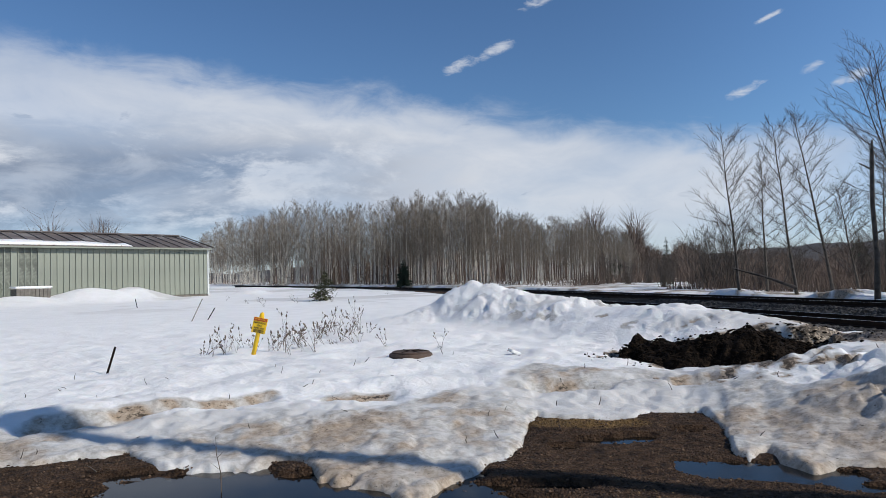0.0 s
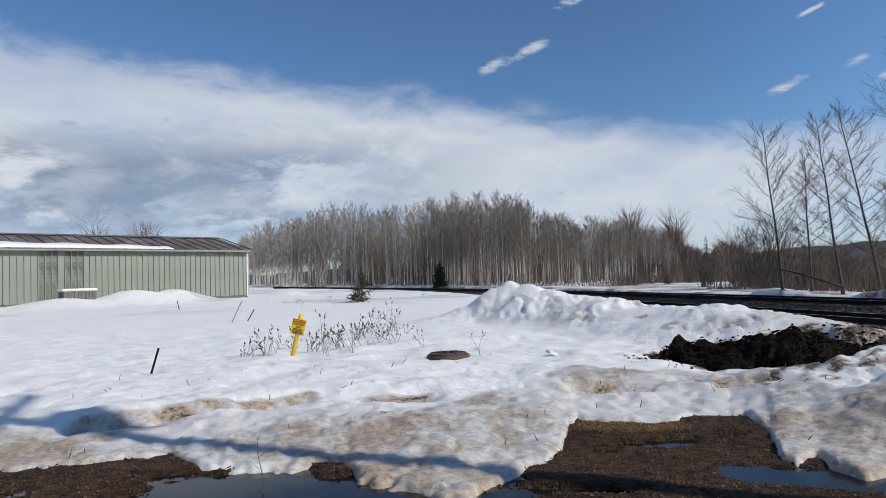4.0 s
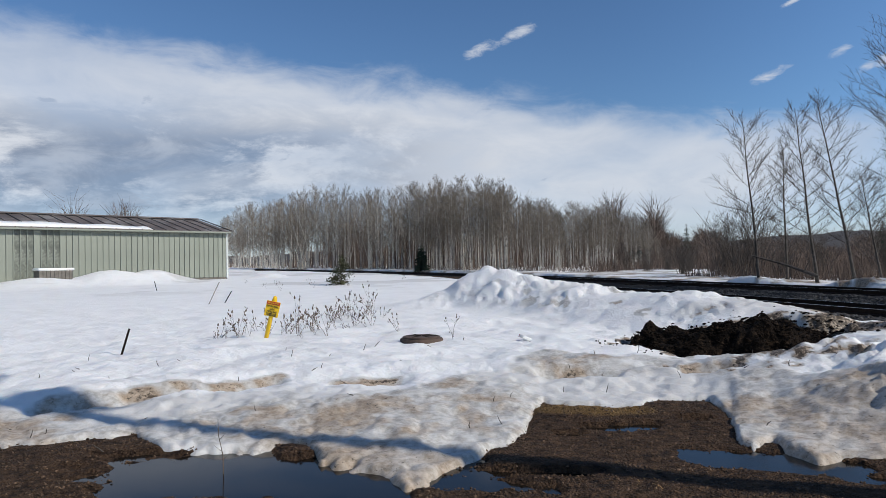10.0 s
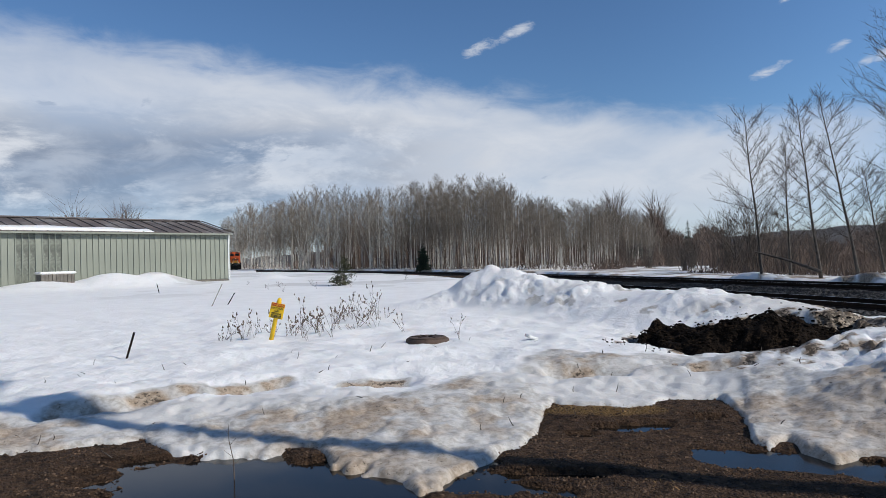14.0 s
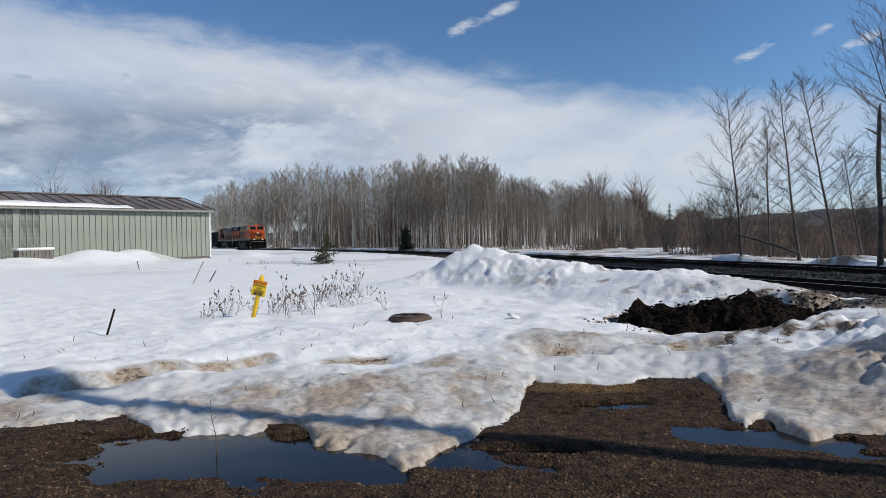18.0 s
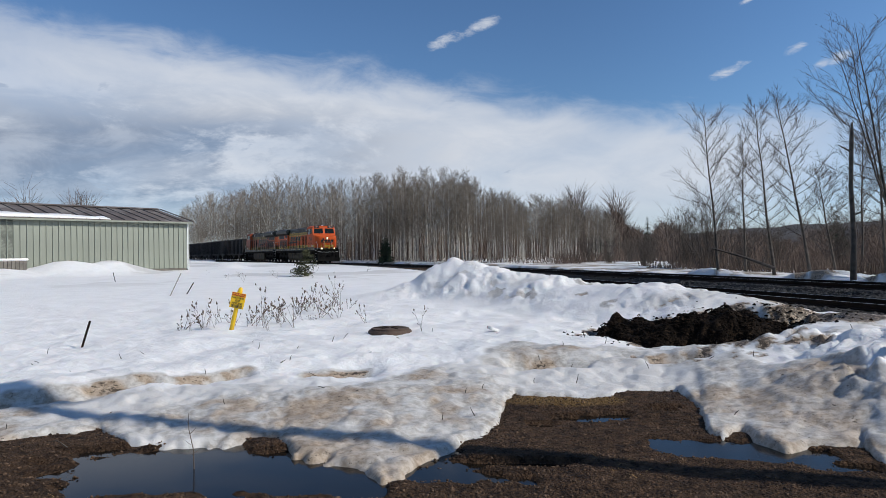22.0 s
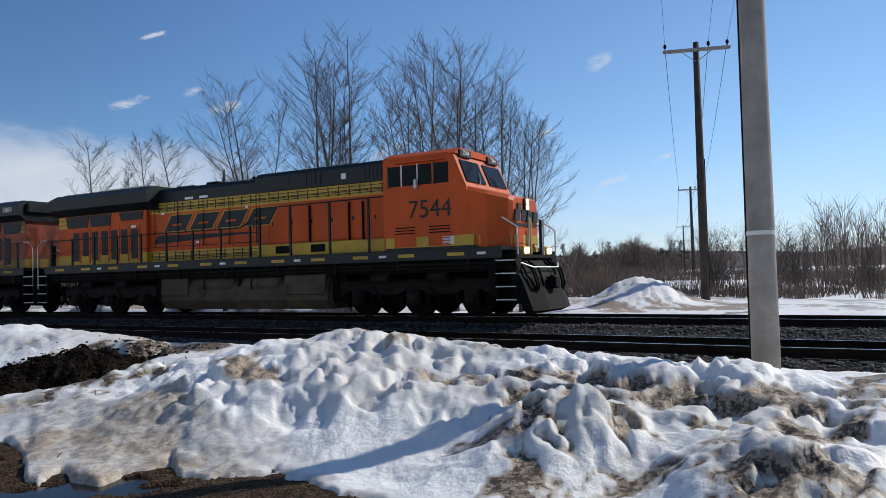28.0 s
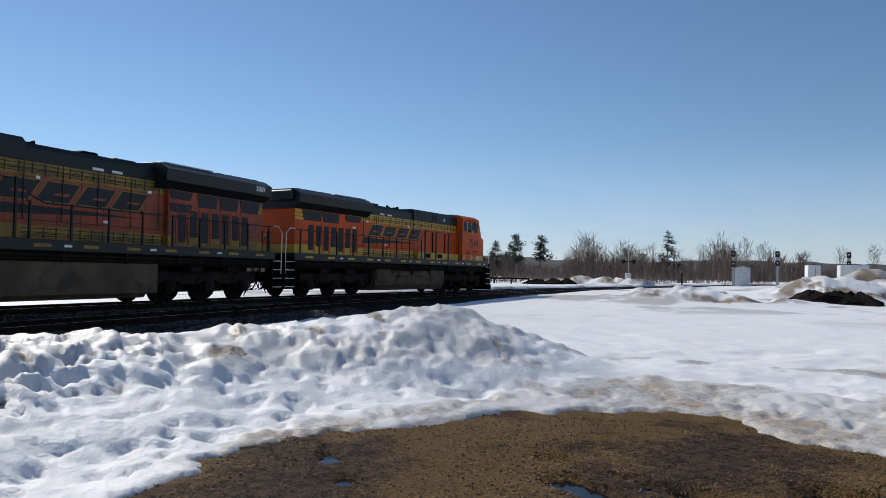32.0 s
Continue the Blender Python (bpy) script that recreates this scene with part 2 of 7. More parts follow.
def soil_material():
    m = bpy.data.materials.new("gravel_soil")
    m.use_nodes = True
    t = m.node_tree
    b = t.nodes["Principled BSDF"]
    co = t.nodes.new("ShaderNodeTexCoord").outputs["Object"]
    n2, n3 = noise_tex(t, co, 9, 6, 0.75), noise_tex(t, co, 70, 3, 0.7)
    vor = t.nodes.new("ShaderNodeTexVoronoi")
    vor.inputs["Scale"].default_value = 38
    t.links.new(co, vor.inputs["Vector"])
    mud = mixc(t, smooth(t, n2, 0.3, 0.7), (0.018, 0.0105, 0.0065), (0.165, 0.098, 0.058))
    stone = mixc(t, smooth(t, n3, 0.3, 0.7), (0.06, 0.04, 0.027), (0.28, 0.19, 0.125))
    col = mixc(t, mth(t, "MULTIPLY", smooth(t, vor.outputs["Distance"], 0.35, 0.12), 0.42), mud, stone)
    grass = mixc(t, smooth(t, n3, 0.3, 0.7), (0.07, 0.041, 0.015), (0.36, 0.215, 0.078))
    at = t.nodes.new("ShaderNodeAttribute")
    at.attribute_name = "dirt"
    col = mixc(t, smooth(t, mth(t, "ADD", at.outputs["Fac"], mth(t, "MULTIPLY", mth(t, "SUBTRACT", n2, 0.5), 0.9)), 0.35, 0.75), col, grass)
    t.links.new(col, b.inputs["Base Color"])
    t.links.new(mth(t, "ADD", 0.62, mth(t, "MULTIPLY", n2, 0.35)), b.inputs["Roughness"])
    b.inputs["Specular IOR Level"].default_value = 0.12
    bp = t.nodes.new("ShaderNodeBump")
    bp.inputs["Strength"].default_value, bp.inputs["Distance"].default_value = 1.0, 0.08
    t.links.new(mth(t, "ADD", n3, mth(t, "SUBTRACT", n2, vor.outputs["Distance"])), bp.inputs["Height"])
    t.links.new(bp.outputs[0], b.inputs["Normal"])
    return m


def plain(name, base, rough=0.4, metal=0.0, glow=0.0, trans=0.0):
    m = bpy.data.materials.new(name)
    m.use_nodes = True
    b = m.node_tree.nodes["Principled BSDF"]
    b.inputs["Base Color"].default_value = (*base, 1)
    b.inputs["Roughness"].default_value, b.inputs["Metallic"].default_value = rough, metal
    b.inputs["Transmission Weight"].default_value = trans
    if glow:
        b.inputs["Emission Color"].default_value, b.inputs["Emission Strength"].default_value = (*base, 1), glow
    return m


SNOW, SOIL = snow_material(), soil_material()
WATER = material("puddle_water", (0.010, 0.008, 0.006), 0.10, spec=0.16, vary=0.3, bump=0.03, dist=0.004, scale=2, fine=9)
BALLAST = material("ballast", (0.013, 0.0125, 0.012), 0.9, spec=0.2, vary=0.45, scale=2, fine=22, bump=1.0, dist=0.05)
STONE = material("ballast_stone", (0.062, 0.058, 0.055), 0.85, vary=0.35, scale=9, fine=60, bump=0.3, rnd=0.5, island=True)
PEBBLE = material("pebble", (0.095, 0.060, 0.038), 0.75, spec=0.2, vary=0.35, scale=9, fine=60, bump=0.3, rnd=0.55, island=True)
RAIL = material("rusty_rail", (0.020, 0.013, 0.010), 0.8, spec=0.15, metal=0.3, vary=0.3, scale=3, fine=30)
RAILTOP = material("polished_rail_head", (0.45, 0.45, 0.46), 0.28, metal=1.0, vary=0.15, bump=0.02)
TIE = material("creosoted_tie", (0.022, 0.017, 0.014), 0.9, spec=0.15, vary=0.3, scale=4, fine=30, bump=0.5, rnd=0.3)
EARTH = material("dark_wet_soil", (0.009, 0.006, 0.0042), 0.95, vary=0.5, scale=4, fine=25, bump=1.0, dist=0.05, tint=(0.040, 0.026, 0.016), tint_scale=9, spec=0.1)
ORANGE = material("weathered_orange_paint", (0.54, 0.085, 0.013), 0.55, spec=0.25, vary=0.16, scale=0.7, fine=18, bump=0.04, tint=(0.43, 0.062, 0.012), tint_scale=0.5, tint_at=(0.52, 0.75))
GREEN = material("dark_green_paint", (0.006, 0.010, 0.011), 0.45, spec=0.35, vary=0.25, scale=0.8, fine=20, bump=0.04)
YELLOW = material("dull_yellow_paint", (0.48, 0.30, 0.014), 0.45, vary=0.15, scale=1, fine=20, bump=0.03, tint=(0.36, 0.22, 0.02), tint_scale=1.5, tint_at=(0.55, 0.8))
SOOTY = material("grimy_orange_paint", (0.27, 0.046, 0.012), 0.55, vary=0.25, scale=0.7, fine=12, bump=0.05, tint=(0.10, 0.028, 0.014), tint_scale=0.9, tint_at=(0.45, 0.7))
SOOTYY = material("grimy_yellow_paint", (0.24, 0.15, 0.012), 0.55, vary=0.25, scale=1, fine=14, bump=0.04, tint=(0.09, 0.06, 0.012), tint_scale=1.2, tint_at=(0.45, 0.7))
GRIME = material("grimy_black_steel", (0.006, 0.0055, 0.005), 0.8, spec=0.15, vary=0.4, scale=2, fine=20, bump=0.15)
TRUCKM = material("dusty_truck_steel", (0.019, 0.015, 0.012), 0.85, spec=0.15, vary=0.4, scale=2, fine=20, bump=0.2)
TANKM = material("dusty_tank", (0.10, 0.076, 0.050), 0.75, spec=0.2, vary=0.3, scale=1, fine=20, bump=0.1, tint=(0.06, 0.05, 0.038), tint_scale=1.2)
DARK = plain("dark_opening", (0.006, 0.006, 0.007), 0.6)
CABGLASS = plain("cab_glass", (0.012, 0.016, 0.018), 0.08)
CABGLASS.node_tree.nodes["Principled BSDF"].inputs["Specular IOR Level"].default_value = 0.08
WHITEP = material("white_paint", (0.72, 0.72, 0.70), 0.5, vary=0.1, bump=0.03)
SILVER = material("grab_iron", (0.55, 0.54, 0.52), 0.45, metal=0.3, vary=0.2, bump=0.05)
LAMP = plain("headlamp_lit", (1.0, 0.86, 0.6), 0.2, glow=1.6)
LAMPOFF = plain("lamp_glass", (0.5, 0.5, 0.48), 0.1)
ROOFSHINE = material("bare_radiator_roof", (0.42, 0.42, 0.41), 0.5, metal=0.4, vary=0.2, bump=0.1)
HOPPER = material("hopper_brown", (0.019, 0.0165, 0.0165), 0.8, vary=0.4, scale=1, fine=15, bump=0.1, rnd=0.4)
BARK = material("grey_bark", (0.085, 0.074, 0.064), 0.9, vary=0.4, scale=5, fine=40, bump=0.5, dist=0.02)
TWIG = material("dark_twig", (0.10, 0.083, 0.070), 0.9, vary=0.3, bump=0)
ASPEN = material("pale_aspen_bark", (0.50, 0.47, 0.42), 0.85, vary=0.3, scale=2, fine=20, bump=0.3, tint=(0.10, 0.09, 0.08), tint_scale=2.0, tint_at=(0.5, 0.62), rnd=0.35)
ASPENTWIG = material("grey_brown_twig", (0.20, 0.17, 0.138), 0.9, vary=0.3, bump=0, rnd=0.2)
BRUSH = material("dry_brush", (0.155, 0.112, 0.088), 0.9, vary=0.4, scale=0.05, fine=3, bump=0, rnd=0.35, island=True)
HILL = material("far_wooded_hill", (0.050, 0.044, 0.042), 0.95, vary=0.35, scale=0.02, fine=0.3, bump=0)
YOUNG = material("young_pine_needles", (0.060, 0.062, 0.026), 0.85, vary=0.4, scale=3, fine=20, bump=0, rnd=0.3, island=True)
RING = material("rusty_iron_ring", (0.085, 0.055, 0.040), 0.8, vary=0.3, scale=6, fine=30, bump=0.3)
NEEDLE = material("spruce_needles", (0.016, 0.030, 0.015), 0.85, vary=0.4, scale=3, fine=20, bump=0, rnd=0.25, island=True)
SIDING = material("sage_metal_siding", (0.25, 0.268, 0.222), 0.5, vary=0.07, scale=0.6, fine=6, bump=0.05, tint=(0.19, 0.20, 0.165), tint_scale=0.4, tint_at=(0.5, 0.8), rnd=0.03)
ROOFM = material("brown_metal_roof", (0.13, 0.105, 0.09), 0.55, vary=0.3, scale=0.4, fine=5, bump=0.05, tint=(0.24, 0.22, 0.20), tint_scale=0.5, rnd=0.15)
WETSIDING = material("wet_stained_siding", (0.12, 0.128, 0.105), 0.4, vary=0.25, scale=2.5, fine=6, bump=0.05, tint=(0.25, 0.268, 0.222), tint_scale=1.6, tint_at=(0.42, 0.6))
TRIMW = material("white_trim", (0.66, 0.68, 0.66), 0.5, vary=0.1, bump=0.03)
CONCRETE = material("concrete", (0.16, 0.145, 0.125), 0.9, vary=0.25, scale=3, fine=30, bump=0.3)
POLEWOOD = material("weathered_grey_pole", (0.30, 0.275, 0.25), 0.85, vary=0.25, scale=2, fine=30, bump=0.5, dist=0.01, tint=(0.13, 0.075, 0.05), tint_scale=1.4, tint_at=(0.6, 0.75))
DARKPOLE = material("creosote_pole", (0.055, 0.045, 0.038), 0.9, vary=0.3, scale=2, fine=30, bump=0.4)
SIGNY = material("yellow_sign_paint", (0.80, 0.50, 0.01), 0.45, vary=0.08, bump=0.02)
SIGNR = plain("red_sign_ink", (0.42, 0.02, 0.015), 0.5)
INK = plain("black_ink", (0.01, 0.01, 0.01), 0.6)
STALK = material("dry_weed_stalk", (0.13, 0.095, 0.07), 0.9, vary=0.3, bump=0, rnd=0.4, island=True)
GRASSM = material("dead_grass", (0.25, 0.15, 0.055), 0.9, vary=0.3, bump=0, rnd=0.45, island=True)
GALV = material("galvanised_steel", (0.34, 0.35, 0.36), 0.45, metal=0.6, vary=0.2, bump=0.05)
CABIN = material("pale_grey_cabin", (0.55, 0.58, 0.60), 0.6, vary=0.1, bump=0.05)
WIRE = plain("black_wire", (0.015, 0.015, 0.015), 0.6)


# ---- building blocks ----
class Geo:
    """Collects vertices and faces for one mesh."""

    def __init__(self):
        self.v, self.f = [], []

    def add(self, verts, faces):
        n = len(self.v)
        self.v.extend(tuple(p) for p in verts)
        self.f.extend(tuple(i + n for i in face) for face in faces)
        return self

    def box(self, x0, x1, y0, y1, z0, z1, c=0.0):
        """A box, its long edges broken by c."""
        if not c:
            p = [(x, y, z) for z in (z0, z1) for x, y in ((x0, y0), (x1, y0), (x1, y1), (x0, y1))]
            return self.add(p, [(3, 2, 1, 0), (4, 5, 6, 7), (0, 1, 5, 4), (1, 2, 6, 5), (2, 3, 7, 6), (3, 0, 4, 7)])
        rings = []
        for z, d in ((z0, c), (z0 + c, 0), (z1 - c, 0), (z1, c)):
            a, b, e, f = x0 + d, x1 - d, y0 + d, y1 - d
            rings.append([(a + c, e, z), (b - c, e, z), (b, e + c, z), (b, f - c, z), (b - c, f, z), (a + c, f, z), (a, f - c, z), (a, e + c, z)])
        return self.loft(rings)

    def loft(self, rings, cap=True):
        n = len(rings[0])
        faces = [(k * n + i, k * n + (i + 1) % n, (k + 1) * n + (i + 1) % n, (k + 1) * n + i) for k in range(len(rings) - 1) for i in range(n)]
        if cap:
            faces += [tuple(range(n))[::-1], tuple(range((len(rings) - 1) * n, len(rings) * n))]
        return self.add([p for r in rings for p in r], faces)

    def prism(self, outline, y0, y1):
        """An outline in x and z, drawn out along y."""
        return self.loft([[(x, y, z) for x, z in outline] for y in (y0, y1)])

    def prism_x(self, outline, x0, x1):
        """An outline in y and z, drawn out along x."""
        return self.loft([[(x, y, z) for y, z in outline] for x in (x0, x1)])

    def tube(self, points, radii, n=6, cap=True):
        pts = [Vector(p) for p in points]
        if isinstance(radii, (int, float)):
            radii = [radii] * len(pts)
        rings = []
        for i, p in enumerate(pts):
            d = (pts[min(i + 1, len(pts) - 1)] - pts[max(i - 1, 0)]).normalized()
            a = d.cross(Vector((0, 0, 1)) if abs(d.z) < 0.9 else Vector((1, 0, 0))).normalized()
            b = d.cross(a)
            rings.append([p + radii[i] * (math.cos(q) * a + math.sin(q) * b) for q in (2 * math.pi * k / n for k in range(n))])
        return self.loft(rings, cap)

    def mesh(self, name, mat, flat=True):
        me = bpy.data.meshes.new(name)
        me.from_pydata(self.v, [], self.f)
        me.materials.append(mat)
        if not flat:
            me.polygons.foreach_set("use_smooth", [True] * len(me.polygons))
        me.update()
        return me


def part(name, geo, mat, parent=None, label="", flat=True, at=None):
    """Links a Geo, or a mesh that is shared, as one object under a thing or a part."""
    me = geo if isinstance(geo, bpy.types.Mesh) else geo.mesh(name, mat, flat)
    ob = new(name, me)
    if parent is not None:
        ob.parent = parent
    if at is not None:
        ob.matrix_basis = at
    return tagged(ob, label) if label else ob


def thing(name, label, category, m=None, group="", kind=""):
    ob = tagged(new(name), label, category, group, kind)
    if m is not None:
        ob.matrix_basis = m
    return ob


RNG = np.random.RandomState(7)
LATTICE = RNG.rand(256, 256)


def value_noise(x, y):
    xi, yi = np.floor(x).astype(int), np.floor(y).astype(int)
    fx, fy = x - xi, y - yi
    fx, fy = fx * fx * (3 - 2 * fx), fy * fy * (3 - 2 * fy)
    a, b = LATTICE[xi % 256, yi % 256], LATTICE[(xi + 1) % 256, yi % 256]
    c, d = LATTICE[xi % 256, (yi + 1) % 256], LATTICE[(xi + 1) % 256, (yi + 1) % 256]
    return (a * (1 - fx) + b * fx) * (1 - fy) + (c * (1 - fx) + d * fx) * fy - 0.5


def fbm(x, y, size, octaves=4, gain=0.5):
    out, amp, f = 0, 1.0, 1.0 / size
    for k in range(octaves):
        out, amp, f = out + amp * value_noise(x * f + 17.3 * k, y * f + 9.1 * k), amp * gain, f * 2.03
    return out


def step(lo, hi, v):
    u = np.clip((np.asarray(v, float) - lo) / (hi - lo), 0, 1)
    return u * u * (3 - 2 * u)


# ---- the line of the railway ----
def track_x(y):
    """The middle of the far track: nearly straight past the yard, curving away to the north and bending back to the south."""
    y = np.asarray(y, float)
    m = lambda v: 19.6 - 0.20 * v - 0.0015 * v * v
    d = np.clip(y, -75, -8) + 8
    south = m(-8.0) - 0.14 * d - 0.002 * d * d + 0.128 * (np.minimum(y, -75) + 75)
    return np.where(y > 95, m(95.0) - 0.485 * (y - 95), np.where(y > -8, m(y), south))


def spacing(y):
    """How far the near track lies from the far one; they join at a switch in the south."""
    return np.clip(4.1 + 0.045 * np.asarray(y, float), 0, 4.25)


LINE_Y = np.arange(-420, 560, 0.25)[::-1]
LINE_X = track_x(LINE_Y)
LINE_S = np.r_[0, np.cumsum(np.hypot(np.diff(LINE_X), np.diff(LINE_Y)))]
LINE_S -= np.interp(0, -LINE_Y, LINE_S)
FAR_RAIL, NEAR_RAIL = 0.52, 0.31


def on_line(s):
    """A place and a heading on the far track, s metres past y = 0."""
    x, y = np.interp(s, LINE_S, LINE_X), np.interp(s, LINE_S, LINE_Y)
    dx = np.interp(s + 1, LINE_S, LINE_X) - np.interp(s - 1, LINE_S, LINE_X)
    dy = np.interp(s + 1, LINE_S, LINE_Y) - np.interp(s - 1, LINE_S, LINE_Y)
    return float(x), float(y), math.atan2(dy, dx)


# ---- ground and snow ----
EDGE_AZ = [-200, -185, -172, -168, -165, -161, -156, -152, -148, -144, -141, -137.7, -134.7, -130.7, -125.5, -112, -100, -85, -65, -50, -42, -38, -34, -30.7, -29.6, -27.5, -24.9, -23.5, -22.1, -20.8, -19.9, -19.4, -18, -13.5, -9.7, -6.0, -5.2, -4.6, -3.4, 0, 2.2, 4.4, 6, 8.5, 10.9, 11.6, 17.2, 22.3, 24, 28.3, 45, 70, 160]
EDGE_R = [8.5, 9.0, 10.1, 11.0, 11.25, 11.1, 10.85, 10.2, 9.7, 9.3, 9.0, 8.4, 7.7, 7.1, 6.7, 5.6, 5.0, 4.7, 4.7, 5.1, 5.8, 6.2, 6.4, 6.55, 7.2, 6.95, 6.6, 6.9, 7.35, 6.95, 7.05, 7.9, 8.85, 8.6, 8.35, 8.5, 7.9, 7.3, 6.6, 6.26, 5.88, 5.69, 5.82, 6.1, 6.35, 6.75, 6.9, 7.07, 7.85, 7.85, 8.6, 8.0, 8.0]
# puddles: x, y, half length, half width, turn
PUDDLES = [(-1.75, 6.05, 1.55, 0.62, -6), (-0.3, 5.75, 0.9, 0.22, -8), (2.45, 6.2, 0.52, 0.27, -20), (1.55, 7.48, 0.44, 0.13, 5), (2.35, 7.76, 0.20, 0.13, 0), (1.0, 7.2, 0.2, 0.10, 0), (0.6, 5.95, 0.8, 0.10, -6), (3.05, 5.7, 0.3, 0.10, -20), (5.05, -7.1, 0.30, 0.13, -55), (4.5, -6.6, 0.16, 0.08, -60), (1.9, -7.6, 0.60, 0.22, -12), (0.6, -7.9, 0.8, 0.28, -20), (2.7, -7.35, 0.32, 0.14, -30), (2.95, -6.4, 0.28, 0.10, -10), (4.5, -4.9, 0.22, 0.10, -80), (3.2, -8.1, 0.2, 0.10, 0)]
RIDGE = [(5.6, 9.6, 0.35), (6.5, 7.5, 0.92), (7.3, 5.6, 0.60), (8.0, 4.2, 0.55), (8.2, 1.5, 0.50), (8.6, -1.0, 0.48), (9.4, -3.4, 0.46), (10.2, -6.7, 0.60), (9.4, -10.3, 0.64), (7.3, -13.2, 0.92)]
LEFT_RIDGE = [(0.8, 24.6, 1.22), (2.8, 22.0, 0.78), (4.0, 19.5, 0.56), (5.3, 17.0, 0.66), (6.2, 15.0, 0.48), (7.2, 12.6, 0.35)]
# single mounds: x, y, radius, radius, height
MOUNDS = [(5.9, 3.4, 0.9, 0.7, 0.46), (5.8, 1.5, 0.8, 0.8, 0.38), (6.2, -0.5, 0.8, 0.9, 0.36), (6.8, -2.4, 0.9, 0.9, 0.34), (6.8, 6.6, 1.6, 1.3, 0.22), (5.3, 8.6, 1.0, 0.9, 0.22), (-0.6, 24.3, 1.6, 1.3, 0.35), (6.4, 11.2, 0.9, 0.7, 0.25),
          (27.6, 14.6, 2.1, 1.6, 1.1), (20.6, 23.2, 2.6, 1.4, 0.72), (18.6, 27.6, 3.0, 1.3, 0.42), (16.4, 31.5, 3.0, 1.4, 0.40), (13.5, 37.5, 3.0, 1.4, 0.35), (1.5, -50.0, 3.5, 2.0, 1.5), (-18.6, 52.4, 2.0, 1.8, 0.08), (-21.2, 49.4, 2.2, 2.2, 0.92), (-23.2, 47.3, 2.6, 2.4, 0.85), (-26.2, 44.2, 2.6, 2.2, 0.55), (-30.0, 40.0, 2.8, 2.2, 0.34), (-33.5, 36.0, 3.4, 2.2, 0.3), (-15.5, 58.5, 1.4, 1.1, 0.4),
          (8.0, -42.0, 5.0, 2.0, 0.6), (-2.0, -70.0, 7.0, 3.0, 1.9), (2.5, -55.0, 4.0, 1.5, 0.8), (-8.0, -64.0, 9.0, 2.5, 2.1), (11.0, -50.0, 3.0, 1.2, 0.5), (30.5, -95.0, 8.0, 2.0, 0.9), (40.0, -118.0, 12.0, 2.0, 1.0)]


def terrain(x, y):
    """The lie of the land, without gravel, snow or puddles."""
    return 0.42 * step(14, 70, np.hypot(x, y)) + 0.06 * fbm(x, y, 14, 2)


def edge_of_snow(x, y):
    """How far outside the bare patch round the yard a place lies."""
    az = np.degrees(np.arctan2(-x, y))
    az = np.where(az > 160, az - 360, az)
    return np.hypot(x, y) - np.interp(az, EDGE_AZ, EDGE_R) + 0.34 * fbm(x, y, 0.6, 4, 0.6) + 0.16 * fbm(x, y, 0.15, 2)


def turf(x, y):
    """How thickly dead grass covers the bare ground."""
    az = np.degrees(np.arctan2(-x, y))
    south = step(-105, -125, az) * (0.72 + 1.2 * fbm(x + 2, y, 1.4, 4, 0.6)) * step(5.6, 6.8, np.hypot(x, y))
    return np.clip(np.maximum(south, 0.9 * step(1.0, 0.4, np.hypot((x - 1.4) / 0.9, (y - 8.15) / 0.5)) + 0.5 * fbm(x + 9, y, 0.8, 3)), 0, 1)


def soil_height(x, y):
    z = terrain(x, y) + 0.030 * fbm(x, y, 0.5, 3) + 0.05 * fbm(x, y, 2.2, 2)
    near = step(22, 14, np.hypot(x, y))
    dip = np.zeros_like(z)
    for px, py, a, b, turn in PUDDLES:
        if a:
            c, s = math.cos(radians(turn)), math.sin(radians(turn))
            u, v = ((x - px) * c + (y - py) * s) / a, (-(x - px) * s + (y - py) * c) / b
            d = np.hypot(u, v) + 0.85 * fbm(x, y, 0.5, 4, 0.6)
            dip = np.maximum(dip, step(1.25, 0.7, d))
    return z + 0.045 - 0.095 * dip * near - 0.07 * step(0.05, 0.45, edge_of_snow(x, y)) * near


def along(x, y, line, near, far):
    """A ridge over a line of points with heights; near and far: its reach towards and away from the yard."""
    out = np.zeros_like(x)
    for (x0, y0, h0), (x1, y1, h1) in zip(line, line[1:]):
        dx, dy = x1 - x0, y1 - y0
        n2 = dx * dx + dy * dy
        q = np.clip(((x - x0) * dx + (y - y0) * dy) / n2, 0, 1)
        px, py = x0 + q * dx, y0 + q * dy
        d, h = np.hypot(x - px, y - py), h0 + q * (h1 - h0)
        reach = np.where(np.hypot(x, y) < np.hypot(px, py), near, far)
        out = np.maximum(out, h * step(1.0, 0.0, d / reach))
    return out


def off_track(x, y):
    """Sideways from the middle of the far track; the yard is on the minus side."""
    return x - track_x(y)


